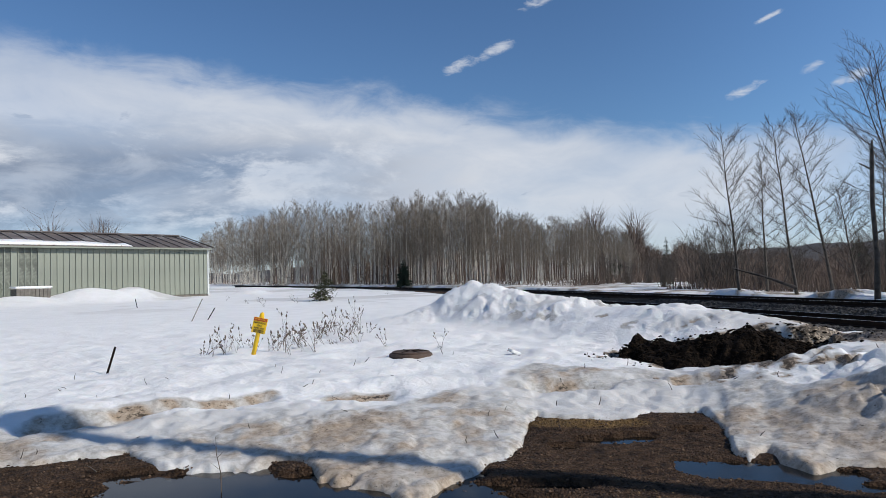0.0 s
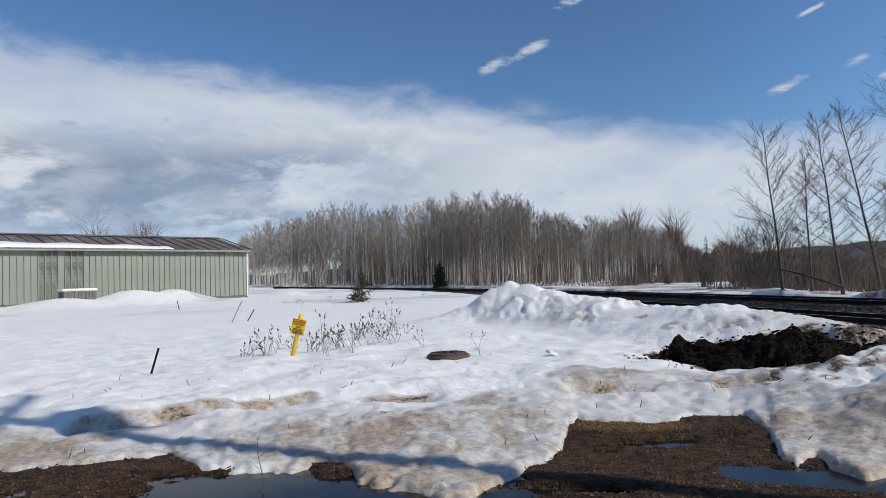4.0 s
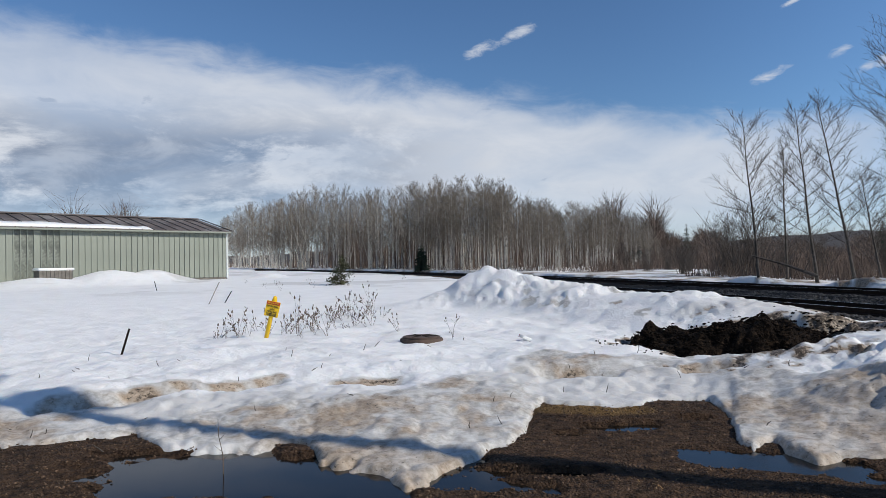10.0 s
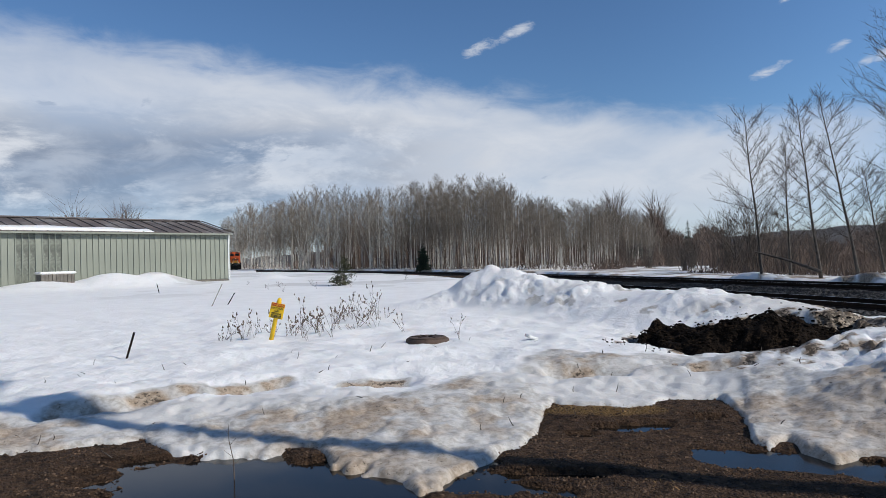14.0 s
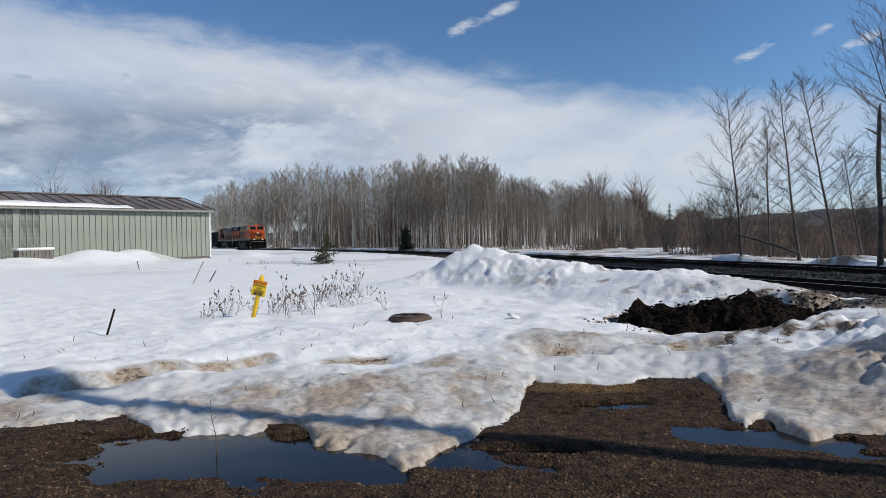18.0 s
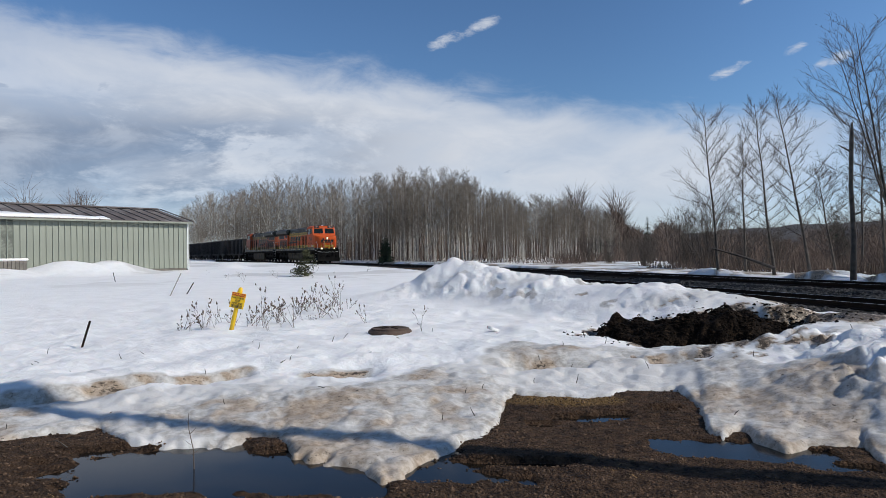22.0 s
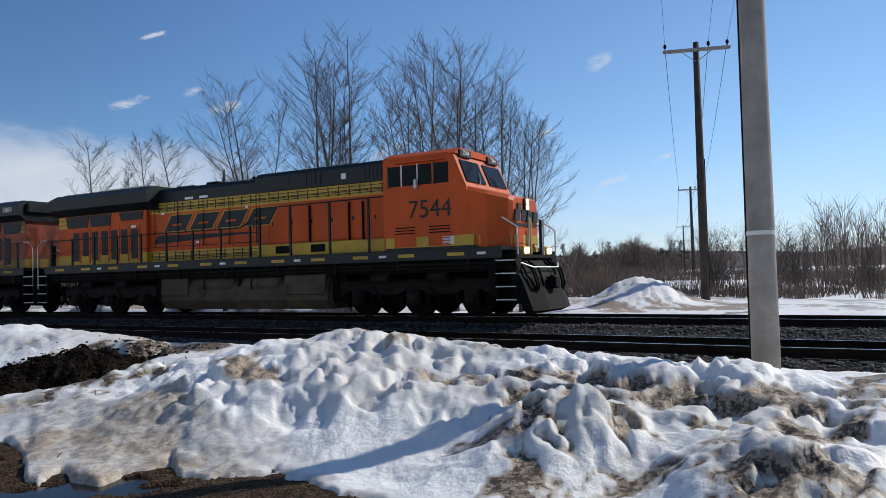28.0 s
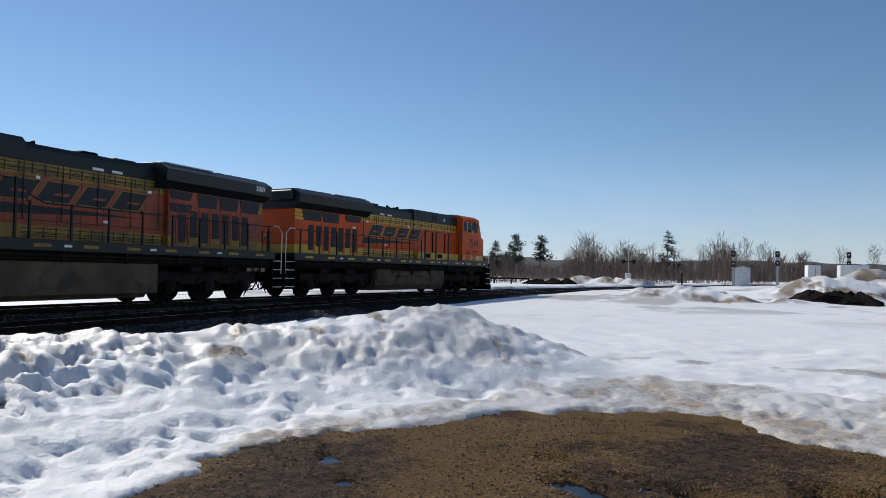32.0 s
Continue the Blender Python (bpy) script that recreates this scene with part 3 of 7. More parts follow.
def snow_height(x, y):
    d = edge_of_snow(x, y)
    r = np.hypot(x, y)
    az = np.degrees(np.arctan2(-x, y))
    base = terrain(x, y)
    depth = -0.06 + 0.128 * step(-0.10, 0.24, d) + 0.08 * step(0.2, 2.6, d)
    ice = icy(x, y, d)
    soft = (0.11 - 0.075 * ice) * fbm(x, y, 0.9, 5, 0.58) * step(0.0, 1.0, d) * step(40, 9, r)
    soft = soft + ice * (0.10 * np.minimum(np.abs(fbm(x + 4, y, 0.42, 3, 0.55)), 0.3) + 0.03 * fbm(x, y, 0.14, 2)) * step(0.0, 0.4, d)
    # the low shelf of older snow in front of the field, with the ruts along its foot
    shelf = 0.08 * step(0.0, 0.55, y - shelf_line(x) + 0.25 * fbm(x, y, 0.8, 3)) * step(3.4, 1.5, x) * step(-6.5, -4.0, x) * step(16, 12.5, r)
    rut = -0.11 * ruts(x, y)
    banks = np.maximum(along(x, y, RIDGE, 3.5, 2.6), along(x, y, LEFT_RIDGE, 2.6, 2.4))
    for mx, my, a, b, h in MOUNDS:
        banks = np.maximum(banks, h * np.exp(-(((x - mx) / a) ** 2) - ((y - my) / b) ** 2) + 0.35 * banks * (np.hypot(x - mx, y - my) < 6))
    rough = step(0.05, 0.35, banks)
    face = step(-34, -44, az) * step(-138, -124, az)
    relief = (0.08 + 0.04 * face) * fbm(x, y, np.where(az < -112, 0.5, 0.7), 5, 0.6) + 0.05 * fbm(x + 1, y + 2, 0.19, 2)
    relief = relief + (0.30 + 0.22 * face + 0.25 * (az > -34)) * np.minimum(np.abs(fbm(x + 7, y, 0.36, 3, 0.5)), 0.26) * step(-0.3, 0.2, fbm(x + 70, y, 1.3, 2)) - (0.02 + 0.07 * face) * step(0.06, 0.24, fbm(x, y, 0.28, 2))
    lumps = relief * (0.4 + 0.6 * step(-0.35, 0.35, np.where(r < 20, ridge_side(x, y), 1.0)))
    lumps = lumps * rough * step(60, 16, r) + 0.55 * fbm(x, y, 1.7, 4, 0.6) * rough * step(32, 42, r) * np.where((az < -140) | (az > 140), 1.0, 0.1)
    dimple = -0.06 * step(0.14, 0.30, fbm(x, y, 0.22, 1)) * step(0.4, 0.9, d) * step(-112, -122, az) * step(14, 11, r) * step(0.45, 0.2, banks)
    open_field = 0.05 * fbm(x, y, 5, 3) * step(10, 16, r)
    u = off_track(x, y)
    bare = step(-0.75, 0.0, u + spacing(y) + 1.6 + 1.1 * step(4, -3, y) + 0.3 * fbm(x, y, 1.1, 3)) * step(4.6, 3.5, u + 0.9 * fbm(x, y, 1.6, 3))
    clear = step(1.15, 0.75, np.hypot((x - 4.95) / 1.95, (y - 13.15) / 1.15) + 0.42 * fbm(x, y, 0.9, 4, 0.6))
    gaps = 0.35 * step(0.12, 0.3, fbm(x + 40, y, 2.4, 3)) * step(60, 90, r) * (u > 6)
    z = base + depth + soft + shelf + rut + banks + lumps + dimple + open_field - gaps
    return z - bare * (0.9 + banks) - clear * 0.35, rough, d, relief


def icy(x, y, d):
    """Where the snow has melted to a thin wet crust, between the bare ground and the white field."""
    r, az = np.hypot(x, y), np.degrees(np.arctan2(-x, y))
    far = np.interp(az, [-60, -45, -34, -27, -20, -12, 0, 14, 26, 34], [0.1, 0.3, 1.3, 2.5, 3.3, 3.2, 3.8, 3.1, 2.0, 1.8])
    north = step(far + 0.5, far - 0.6, d + 0.9 * fbm(x + 31, y, 1.2, 4, 0.6)) * step(-62, -48, az)
    wide = np.interp(az, [-185, -170, -158, -148, -138, -125], [3.2, 2.8, 1.6, 0.8, 0.5, 0.3])
    south = step(wide + 0.3, wide - 0.3, d + 0.6 * fbm(x + 31, y, 1.2, 4, 0.6)) * step(-118, -126, az)
    return np.maximum(north, south) * step(18, 13, r)


def shelf_line(x):
    return np.interp(x, [-14, -7, -4.4, -2.7, -1.1, 2, 3.4], [7.2, 7.4, 8.55, 9.7, 9.85, 10.2, 10.2])


def ruts(x, y):
    """Melted hollows: half-open troughs along short lines."""
    out = np.zeros_like(x)
    wob = 0.10 * fbm(x, y, 0.5, 3)
    for x0, y0, x1, y1, w in ((-4.7, 8.2, -3.9, 8.65, 0.15), (-3.95, 8.75, -3.4, 9.12, 0.13), (-3.2, 9.2, -2.5, 9.68, 0.13), (-1.6, 9.52, -0.95, 9.72, 0.12), (1.15, 10.1, 1.85, 10.0, 0.13), (3.1, 10.0, 3.5, 9.9, 0.14)):
        dx, dy = x1 - x0, y1 - y0
        q = np.clip(((x - x0) * dx + (y - y0) * dy) / (dx * dx + dy * dy), 0, 1)
        dist = np.hypot(x - x0 - q * dx, y - y0 - q * dy) + wob
        out = np.maximum(out, step(2.0 * w, 0.4 * w, dist))
    return out


def ridge_side(x, y):
    """How far on the yard's side of the bank's crest a place lies."""
    best = np.full(np.shape(x), 99.0)
    side = np.zeros(np.shape(x))
    for (x0, y0, _), (x1, y1, _) in zip(RIDGE, RIDGE[1:]):
        dx, dy = x1 - x0, y1 - y0
        q = np.clip(((x - x0) * dx + (y - y0) * dy) / (dx * dx + dy * dy), 0, 1)
        px, py = x0 + q * dx, y0 + q * dy
        d = np.hypot(x - px, y - py)
        side = np.where(d < best, np.sign(np.hypot(px, py) - np.hypot(x, y)) * d, side)
        best = np.minimum(best, d)
    return side


def dirt_on_snow(x, y, rough, d, relief):
    r, az = np.hypot(x, y), np.degrees(np.arctan2(-x, y))
    slush = icy(x, y, d) * np.clip(0.56 + 0.7 * fbm(x, y, 1.5, 5, 0.62) + 0.35 * fbm(x + 8, y, 0.3, 3, 0.6), 0.36, 0.80)
    slush = np.maximum(slush, 0.5 * step(0.25, 0.0, d + 0.15 * fbm(x, y, 0.3, 2)) * step(-1, 0.0, d))
    n = fbm(x + 11, y + 5, 0.8, 4, 0.6)
    side = ridge_side(x, y)
    fleck = fbm(x + 3, y + 8, 0.30, 4, 0.7)
    band = np.exp(-(((side - 0.95 + 0.5 * fbm(x, y, 1.7, 2)) / 0.34) ** 2)) * (0.35 + 0.9 * step(-0.15, 0.15, fbm(x + 21, y, 1.3, 2)))
    low = (0.25 + 0.75 * step(-46, -64, az) * step(-122, -106, az)) * step(0.7, 1.5, side) * step(4.4, 3.0, side) * step(-0.22, 0.12, fbm(x + 90, y, 0.9, 3, 0.6))
    band = np.maximum(band, 0.9 * low)
    band = np.maximum(band, 0.8 * np.exp(-(((side - 2.1 + 0.8 * fbm(x + 5, y, 1.5, 2)) / 0.4) ** 2)) * step(-0.02, 0.2, fbm(x + 33, y, 1.6, 2)))
    hollow = step(0.05, -0.005, relief)
    melt = hollow * step(0.16, 0.36, band * (0.6 + 1.0 * fleck)) * step(-38, -52, az) * step(-142, -126, az)
    brown = 0.5 * (0.3 + 0.7 * hollow) * step(0.25, 0.8, band + 0.5 * n) * step(-38, -52, az) * step(-142, -126, az)
    spill = 1.1 * step(1.1, 0.5, np.hypot((x - 6.9) / 1.3, (y - 12.6) / 0.7) + 1.6 * fbm(x, y, 0.5, 4, 0.65))
    spot = 1.1 * step(0.9, 0.4, np.hypot((x - 4.3) / 0.9, (y - 10.2) / 0.6) + 1.9 * fbm(x, y, 0.45, 4, 0.65))
    q = np.hypot((x - 4.95) / 1.95, (y - 13.15) / 1.15) + 0.42 * fbm(x, y, 0.9, 4, 0.6)
    rim = 1.05 * step(1.22, 1.0, q + 0.6 * fbm(x, y, 0.22, 3, 0.6))
    melt = np.maximum.reduce([melt, spill, spot, brown, rim])
    melt2 = 0.9 * step(0.30, 0.42, n) * rough * step(30, 14, r) + 1.0 * step(0.05, 0.25, fbm(x, y, 1.5, 4, 0.6)) * rough * step(32, 42, r) * np.where((az < -140) | (az > 140), 1.0, 0.0)
    rut = np.maximum(ruts(x, y), ruts(x, y - 0.22)) * (1.0 + 0.8 * fbm(x, y, 0.3, 3))
    grey = 0.35 * step(0.0, 0.3, fbm(x, y, 3, 3)) * rough
    far = 0.7 * step(0.0, 0.3, fbm(x, y, 5, 5, 0.6)) * step(14, 50, r) * np.where((az < -130) | (az > 140), 1.0, 0.5)
    lane = 0.95 * np.exp(-(((r - 15.5 - 1.3 * fbm(x, y, 4, 3)) / 0.8) ** 2)) * step(-0.1, 0.2, fbm(x + 9, y, 1.6, 4, 0.6)) * np.where((az < -150) | (az > 140), 0.8, 0.0)
    u = off_track(x, y)
    verge = 0.95 * step(-0.05, 0.25, fbm(x + 4, y, 1.3, 5, 0.68)) * step(3.2, 4.2, u) * step(20, 13, u) * step(-90, -70, az)
    far = np.maximum.reduce([far, lane, verge])
    return np.clip(np.maximum.reduce([slush, 1.05 * melt, melt2, 0.80 * rut, grey, far]), 0, 1.1)


def sheet(name, mat, x, y, z, flat=False, attr=None, wrap=False):
    rows, cols = x.shape
    me = bpy.data.meshes.new(name)
    idx = np.arange(rows * cols).reshape(rows, cols)
    if wrap:
        idx = np.concatenate([idx, idx[:1]])
    quads = np.stack([idx[:-1, :-1], idx[:-1, 1:], idx[1:, 1:], idx[1:, :-1]], -1).reshape(-1, 4)
    me.vertices.add(rows * cols)
    me.vertices.foreach_set("co", np.stack([x, y, z], -1).astype(np.float32).ravel())
    me.loops.add(quads.size)
    me.loops.foreach_set("vertex_index", quads.astype(np.int32).ravel())
    me.polygons.add(len(quads))
    me.polygons.foreach_set("loop_start", np.arange(0, quads.size, 4, dtype=np.int32))
    me.polygons.foreach_set("loop_total", np.full(len(quads), 4, np.int32))
    me.materials.append(mat)
    me.update(calc_edges=True)
    if not flat:
        me.polygons.foreach_set("use_smooth", np.ones(len(quads), bool))
    if attr is not None:
        a = me.attributes.new("dirt", "FLOAT", "POINT")
        a.data.foreach_set("value", attr.astype(np.float32).ravel())
    return new(name, me)


def round_sheet(turns, radii):
    a, r = np.meshgrid(np.radians(turns), radii, indexing="ij")
    return -np.sin(a) * r, np.cos(a) * r


def build_ground():
    turns = np.r_[np.arange(-187, 42, 0.2), np.arange(42, 172, 2.0)]
    radii = np.r_[0.001, 1.5, 2.8 * 1.0072 ** np.arange(0, 525), 140, 190, 260, 380, 600, 1000, 2200]
    x, y = round_sheet(turns, radii)
    z, rough, d, relief = snow_height(x, y)
    z = np.where(np.hypot(x, y) > 170, terrain(x, y) + 0.14, z)
    tagged(sheet("snow", SNOW, x, y, z, attr=dirt_on_snow(x, y, rough, d, relief), wrap=True), "old granular snow with dirty, melting edges over the ground", "snow", kind="structure")
    turns = np.r_[np.arange(-190, 46, 0.5), np.arange(46, 170, 4.0)]
    radii = np.r_[0.001, 1.5, 2.4 * 1.014 ** np.arange(0, 150), 22, 26, 32, 40, 60, 90, 140, 300, 700, 2200, 4500]
    x, y = round_sheet(turns, radii)
    tagged(sheet("ground", SOIL, x, y, soil_height(x, y) - 0.15 * (np.hypot(x, y) > 24), attr=turf(x, y), wrap=True), "wet brown gravel ground with dead grass", "ground", kind="structure")
    a, r = np.meshgrid(np.linspace(0, 2 * math.pi, 60), np.linspace(2.9, 13.5, 18), indexing="ij")
    tagged(sheet("water", WATER, r * np.cos(a), r * np.sin(a), 0 * r - 0.012), "shallow meltwater puddles on the gravel", "water", kind="structure")


build_ground()


# ---- railway ----
def ribbon(ys, cross):
    """Cross-section points (offset from the far track, height) swept along the line."""
    gx = np.array([[track_x(y) + o for o, _ in cross(y)] for y in ys])
    gy = np.array([[y] * len(cross(y)) for y in ys], float)
    gz = np.array([[h for _, h in cross(y)] for y in ys])
    return gx, gy, gz


def ballast_cross(y):
    w = float(spacing(y))
    n = NEAR_RAIL + (FAR_RAIL - NEAR_RAIL) * (1 - w / 4.25) - 0.19
    f = FAR_RAIL - 0.19
    pts = [(-w - 3.6, -0.25), (-w - 2.9, -0.05), (-w - 1.9, n - 0.10), (-w - 1.55, n), (-w - 0.75, n), (-w + 0.75, n), (-w + 1.4, n + 0.02)]
    pts += [(-max(1.7, w * 0.42) if w > 3 else -w * 0.5, (n + f) / 2 + 0.02), (-1.5 if w > 2 else -0.6, f), (-0.75 if w > 2 else -0.4, f), (0.75, f), (1.7, f), (2.4, f - 0.25), (3.3, 0.02), (4.2, -0.25)]
    out, last = [], -99
    for o, h in pts:
        last = max(o, last + 0.02)
        out.append((last, h))
    return out


def build_track():
    ys = np.r_[np.arange(-300, -60, 6.0), np.arange(-60, 60, 0.8), np.arange(60, 330, 5.0)]
    gx, gy, gz = ribbon(ys, ballast_cross)
    k = 4
    fx = np.concatenate([gx[:, i:i + 1] + (gx[:, i + 1:i + 2] - gx[:, i:i + 1]) * np.arange(k) / k for i in range(gx.shape[1] - 1)] + [gx[:, -1:]], 1)
    fz = np.concatenate([gz[:, i:i + 1] + (gz[:, i + 1:i + 2] - gz[:, i:i + 1]) * np.arange(k) / k for i in range(gx.shape[1] - 1)] + [gz[:, -1:]], 1)
    fy = np.repeat(gy[:, :1], fx.shape[1], 1)
    fz = fz + 0.05 * fbm(fx, fy, 0.6, 3)
    tagged(sheet("ballast", BALLAST, fx[::-1], fy[::-1], fz[::-1], flat=True), "dark crushed stone ballast under the tracks", "ballast", kind="structure")
    far = thing("railway_track", "main railway track of rusty steel rails on dark ties", "track", kind="structure", group="tracks")
    near = thing("railway_track", "siding of rusty steel rails joining the main track", "track", kind="structure", group="tracks")

    def level(y, which):
        if which == "far":
            return FAR_RAIL
        return NEAR_RAIL + (FAR_RAIL - NEAR_RAIL) * (1 - float(spacing(y)) / 4.25)

    profile = [(-0.07, -0.17), (0.07, -0.17), (0.07, -0.155), (0.014, -0.12), (0.014, -0.045), (0.036, -0.035), (0.036, -0.006), (0.026, -0.001), (-0.026, -0.001), (-0.036, -0.006), (-0.036, -0.035), (-0.014, -0.045), (-0.014, -0.12), (-0.07, -0.155)]
    for which, track in (("far", far), ("near", near)):
        for side in (-0.755, 0.755):
            lo = -290 if which == "far" else (-88 if side < 0 else -62)
            ys = np.r_[np.arange(lo, -60, 8.0), np.arange(max(lo, -60), 60, 1.5), np.arange(60, 330, 6.0)]
            g, gt = Geo(), Geo()
            rings, top = [], []
            for y in ys:
                x = float(track_x(y)) + side - (float(spacing(y)) if which == "near" else 0)
                z = level(y, which)
                rings.append([(x + o, y, z + h) for o, h in profile])
                top.append([(x + o, y, z + h) for o, h in ((-0.027, -0.0025), (0.027, -0.0025), (0.027, 0.001), (-0.027, 0.001))])
            rail = part("rail", g.loft(rings), RAIL, track)
            part("rail_head", gt.loft(top), RAILTOP, rail, "polished running surface")
        me = Geo().box(-1.28, 1.28, -0.11, 0.11, -0.18, 0.0, 0.012).mesh("tie", TIE)
        for y in np.arange(-34, 42, 0.53):
            w = float(spacing(y)) if which == "near" else 0.0
            if which == "near" and w < 2.7:
                continue
            slope = math.degrees(math.atan(float(track_x(y - 0.5) - track_x(y + 0.5))))
            part("tie", me, None, track, at=pose(float(track_x(y)) - w + RNG.uniform(-0.04, 0.04), y, level(y, which) - 0.168 + RNG.uniform(-0.01, 0.008), 0, 0, slope + RNG.uniform(-1, 1)))


def stones(name, label, places, lo, hi, mat, seed):
    """Many small broken stones in one mesh."""
    rs = np.random.RandomState(seed)
    ico = np.array([(0, 0, 1), (0.9, 0, 0.3), (0.28, 0.85, 0.35), (-0.73, 0.53, 0.3), (-0.73, -0.53, 0.35), (0.28, -0.85, 0.3), (0.73, 0.53, -0.5), (-0.28, 0.85, -0.5), (-0.9, 0, -0.5), (-0.28, -0.85, -0.5), (0.73, -0.53, -0.5)])
    tris = [(0, 1, 2), (0, 2, 3), (0, 3, 4), (0, 4, 5), (0, 5, 1), (1, 6, 2), (2, 7, 3), (3, 8, 4), (4, 9, 5), (5, 10, 1), (2, 6, 7), (3, 7, 8), (4, 8, 9), (5, 9, 10), (1, 10, 6)]
    n = len(places)
    size = rs.uniform(lo, hi, n) * rs.uniform(0.6, 1.0, n)
    a = rs.uniform(0, 2 * math.pi, n)
    sh = rs.uniform(0.65, 1.25, (n, 11, 3)) * ico * np.stack([size * rs.uniform(0.8, 1.5, n), size, size * rs.uniform(0.5, 0.9, n)], -1)[:, None]
    c, s = np.cos(a)[:, None], np.sin(a)[:, None]
    v = np.stack([sh[..., 0] * c - sh[..., 1] * s, sh[..., 0] * s + sh[..., 1] * c, sh[..., 2]], -1) + np.asarray(places)[:, None]
    f = (np.array(tris)[None] + 11 * np.arange(n)[:, None, None]).reshape(-1, 3)
    me = bpy.data.meshes.new(name)
    me.from_pydata(v.reshape(-1, 3).tolist(), [], f.tolist())
    me.materials.append(mat)
    return tagged(new(name, me), label, name.replace("_", " "), kind="stuff")


def build_stones():
    rs = np.random.RandomState(3)
    n = 26000
    y = rs.uniform(-26, 34, n)
    w = spacing(y)
    o = np.where(rs.rand(n) < 0.5, rs.uniform(-3.0, -1.0, n) - w, rs.uniform(-2.9, -0.9, n))
    o = np.where(w < 2.2, rs.uniform(-3, -1.0, n) - w, o)
    z = np.array([np.interp(oo, *zip(*ballast_cross(yy))) for oo, yy in zip(o, y)])
    x = track_x(y) + o
    z = z + 0.05 * fbm(x, y, 0.6, 3)
    stones("ballast_stones", "loose dark broken ballast stones beside the rails", np.stack([x, y, z + 0.01], -1), 0.030, 0.065, STONE, 5)
    n = 52000
    a, r = np.radians(rs.uniform(-185, 40, n)), 3.2 + 7.5 * rs.rand(n) ** 0.8
    x, y = -np.sin(a) * r, np.cos(a) * r
    keep = edge_of_snow(x, y) < 0.35
    x, y = x[keep], y[keep]
    z = soil_height(x, y)
    ok = z > -0.02
    stones("gravel", "scattered wet pebbles on the bare ground", np.stack([x, y, z + 0.002], -1)[ok], 0.004, 0.019, PEBBLE, 6)


build_track()
build_stones()


def dirt_pile():
    def heap(x, y):
        """Its height over the ground: a long low hump with a ragged foot."""
        q = np.hypot((x - 4.95) / 1.95, (y - 13.15) / 1.15) + 0.42 * fbm(x, y, 0.9, 4, 0.6) + 0.18 * fbm(x + 5, y, 0.25, 2)
        return (0.32 + 0.30 * fbm(x + 3, y, 0.8, 3)) * step(1.0, 0.55, q), q

    x, y = np.meshgrid(np.arange(2.3, 7.8, 0.022), np.arange(11.3, 15.0, 0.022), indexing="ij")
    h, q = heap(x, y)
    z = terrain(x, y) + h + (0.13 * fbm(x, y, 0.35, 3, 0.55) + 0.07 * fbm(x, y, 0.12, 2, 0.6) + 0.11) * step(1.05, 0.8, q) - 0.25 * step(0.95, 1.1, q)
    tagged(sheet("dirt_mound", EARTH, x[::-1], y[::-1], z[::-1], flat=True), "heap of dark wet soil lying on the snow", "dirt pile")
    rs = np.random.RandomState(9)
    n = 9000
    x, y = rs.normal(4.95, 1.35, n), rs.normal(13.0, 0.95, n)
    h, q = heap(x, y)
    keep = rs.rand(n) < np.where(q < 1.0, 0.9, 0.16 * np.clip(1.7 - q, 0, 1))
    x, y, h = x[keep], y[keep], h[keep]
    z = np.maximum(terrain(x, y) + h + 0.12 * (h > 0.02) + 0.16 * fbm(x, y, 0.35, 3, 0.6) * (h > 0.02), snow_height(x, y)[0] + 0.005)
    stones("soil_clods", "dark clods of soil scattered over the heap", np.stack([x, y, z], -1), 0.010, 0.045, EARTH, 8)


dirt_pile()

# ---- the train ----
def flat_text(body, size):
    """A word in the built-in font as a thin mesh."""
    cu = bpy.data.curves.new("text", "FONT")
    cu.body, cu.size, cu.extrude, cu.align_x, cu.align_y = body, size, 0.004, "CENTER", "CENTER"
    ob = bpy.data.objects.new("text", cu)
    scene.collection.objects.link(ob)
    me = bpy.data.meshes.new_from_object(ob.evaluated_get(bpy.context.evaluated_depsgraph_get()))
    bpy.data.objects.remove(ob)
    return me


def lettering(body, size, mat, parent, m, name="lettering", label=""):
    me = flat_text(body, size)
    me.materials.clear()
    me.materials.append(mat)
    return part(name, me, mat, parent, label, at=m)


def side_turn(side):
    """The turn that lays a flat thing upright on the side of a vehicle."""
    return Matrix.Rotation(math.pi / 2, 4, "X") if side < 0 else Matrix.Rotation(math.pi, 4, "Z") @ Matrix.Rotation(math.pi / 2, 4, "X")


def axle(parent, x, r, name="wheelset"):
    g = Geo()
    for y in (-0.755, 0.755):
        s = 1 if y > 0 else -1
        g.tube([(0, y + s * 0.07, 0), (0, y + s * 0.07, 0), (0, y - s * 0.035, 0)], [r * 0.97, r, r], 28)
        g.tube([(0, y - s * 0.035, 0), (0, y - s * 0.07, 0)], [r + 0.03, r + 0.03], 28)
        g.tube([(0, y + s * 0.07, 0), (0, y + s * 0.16, 0)], [0.17, 0.13], 12)
        for k in range(5):
            a = 2 * math.pi * k / 5
            g.tube([(math.cos(a) * 0.3, y + s * 0.05, math.sin(a) * 0.3), (math.cos(a) * 0.3, y + s * 0.085, math.sin(a) * 0.3)], 0.07, 8)
    g.tube([(0, -0.9, 0), (0, 0.9, 0)], 0.09, 10)
    return part(name, g, GRIME, parent, at=pose(x, 0, r))


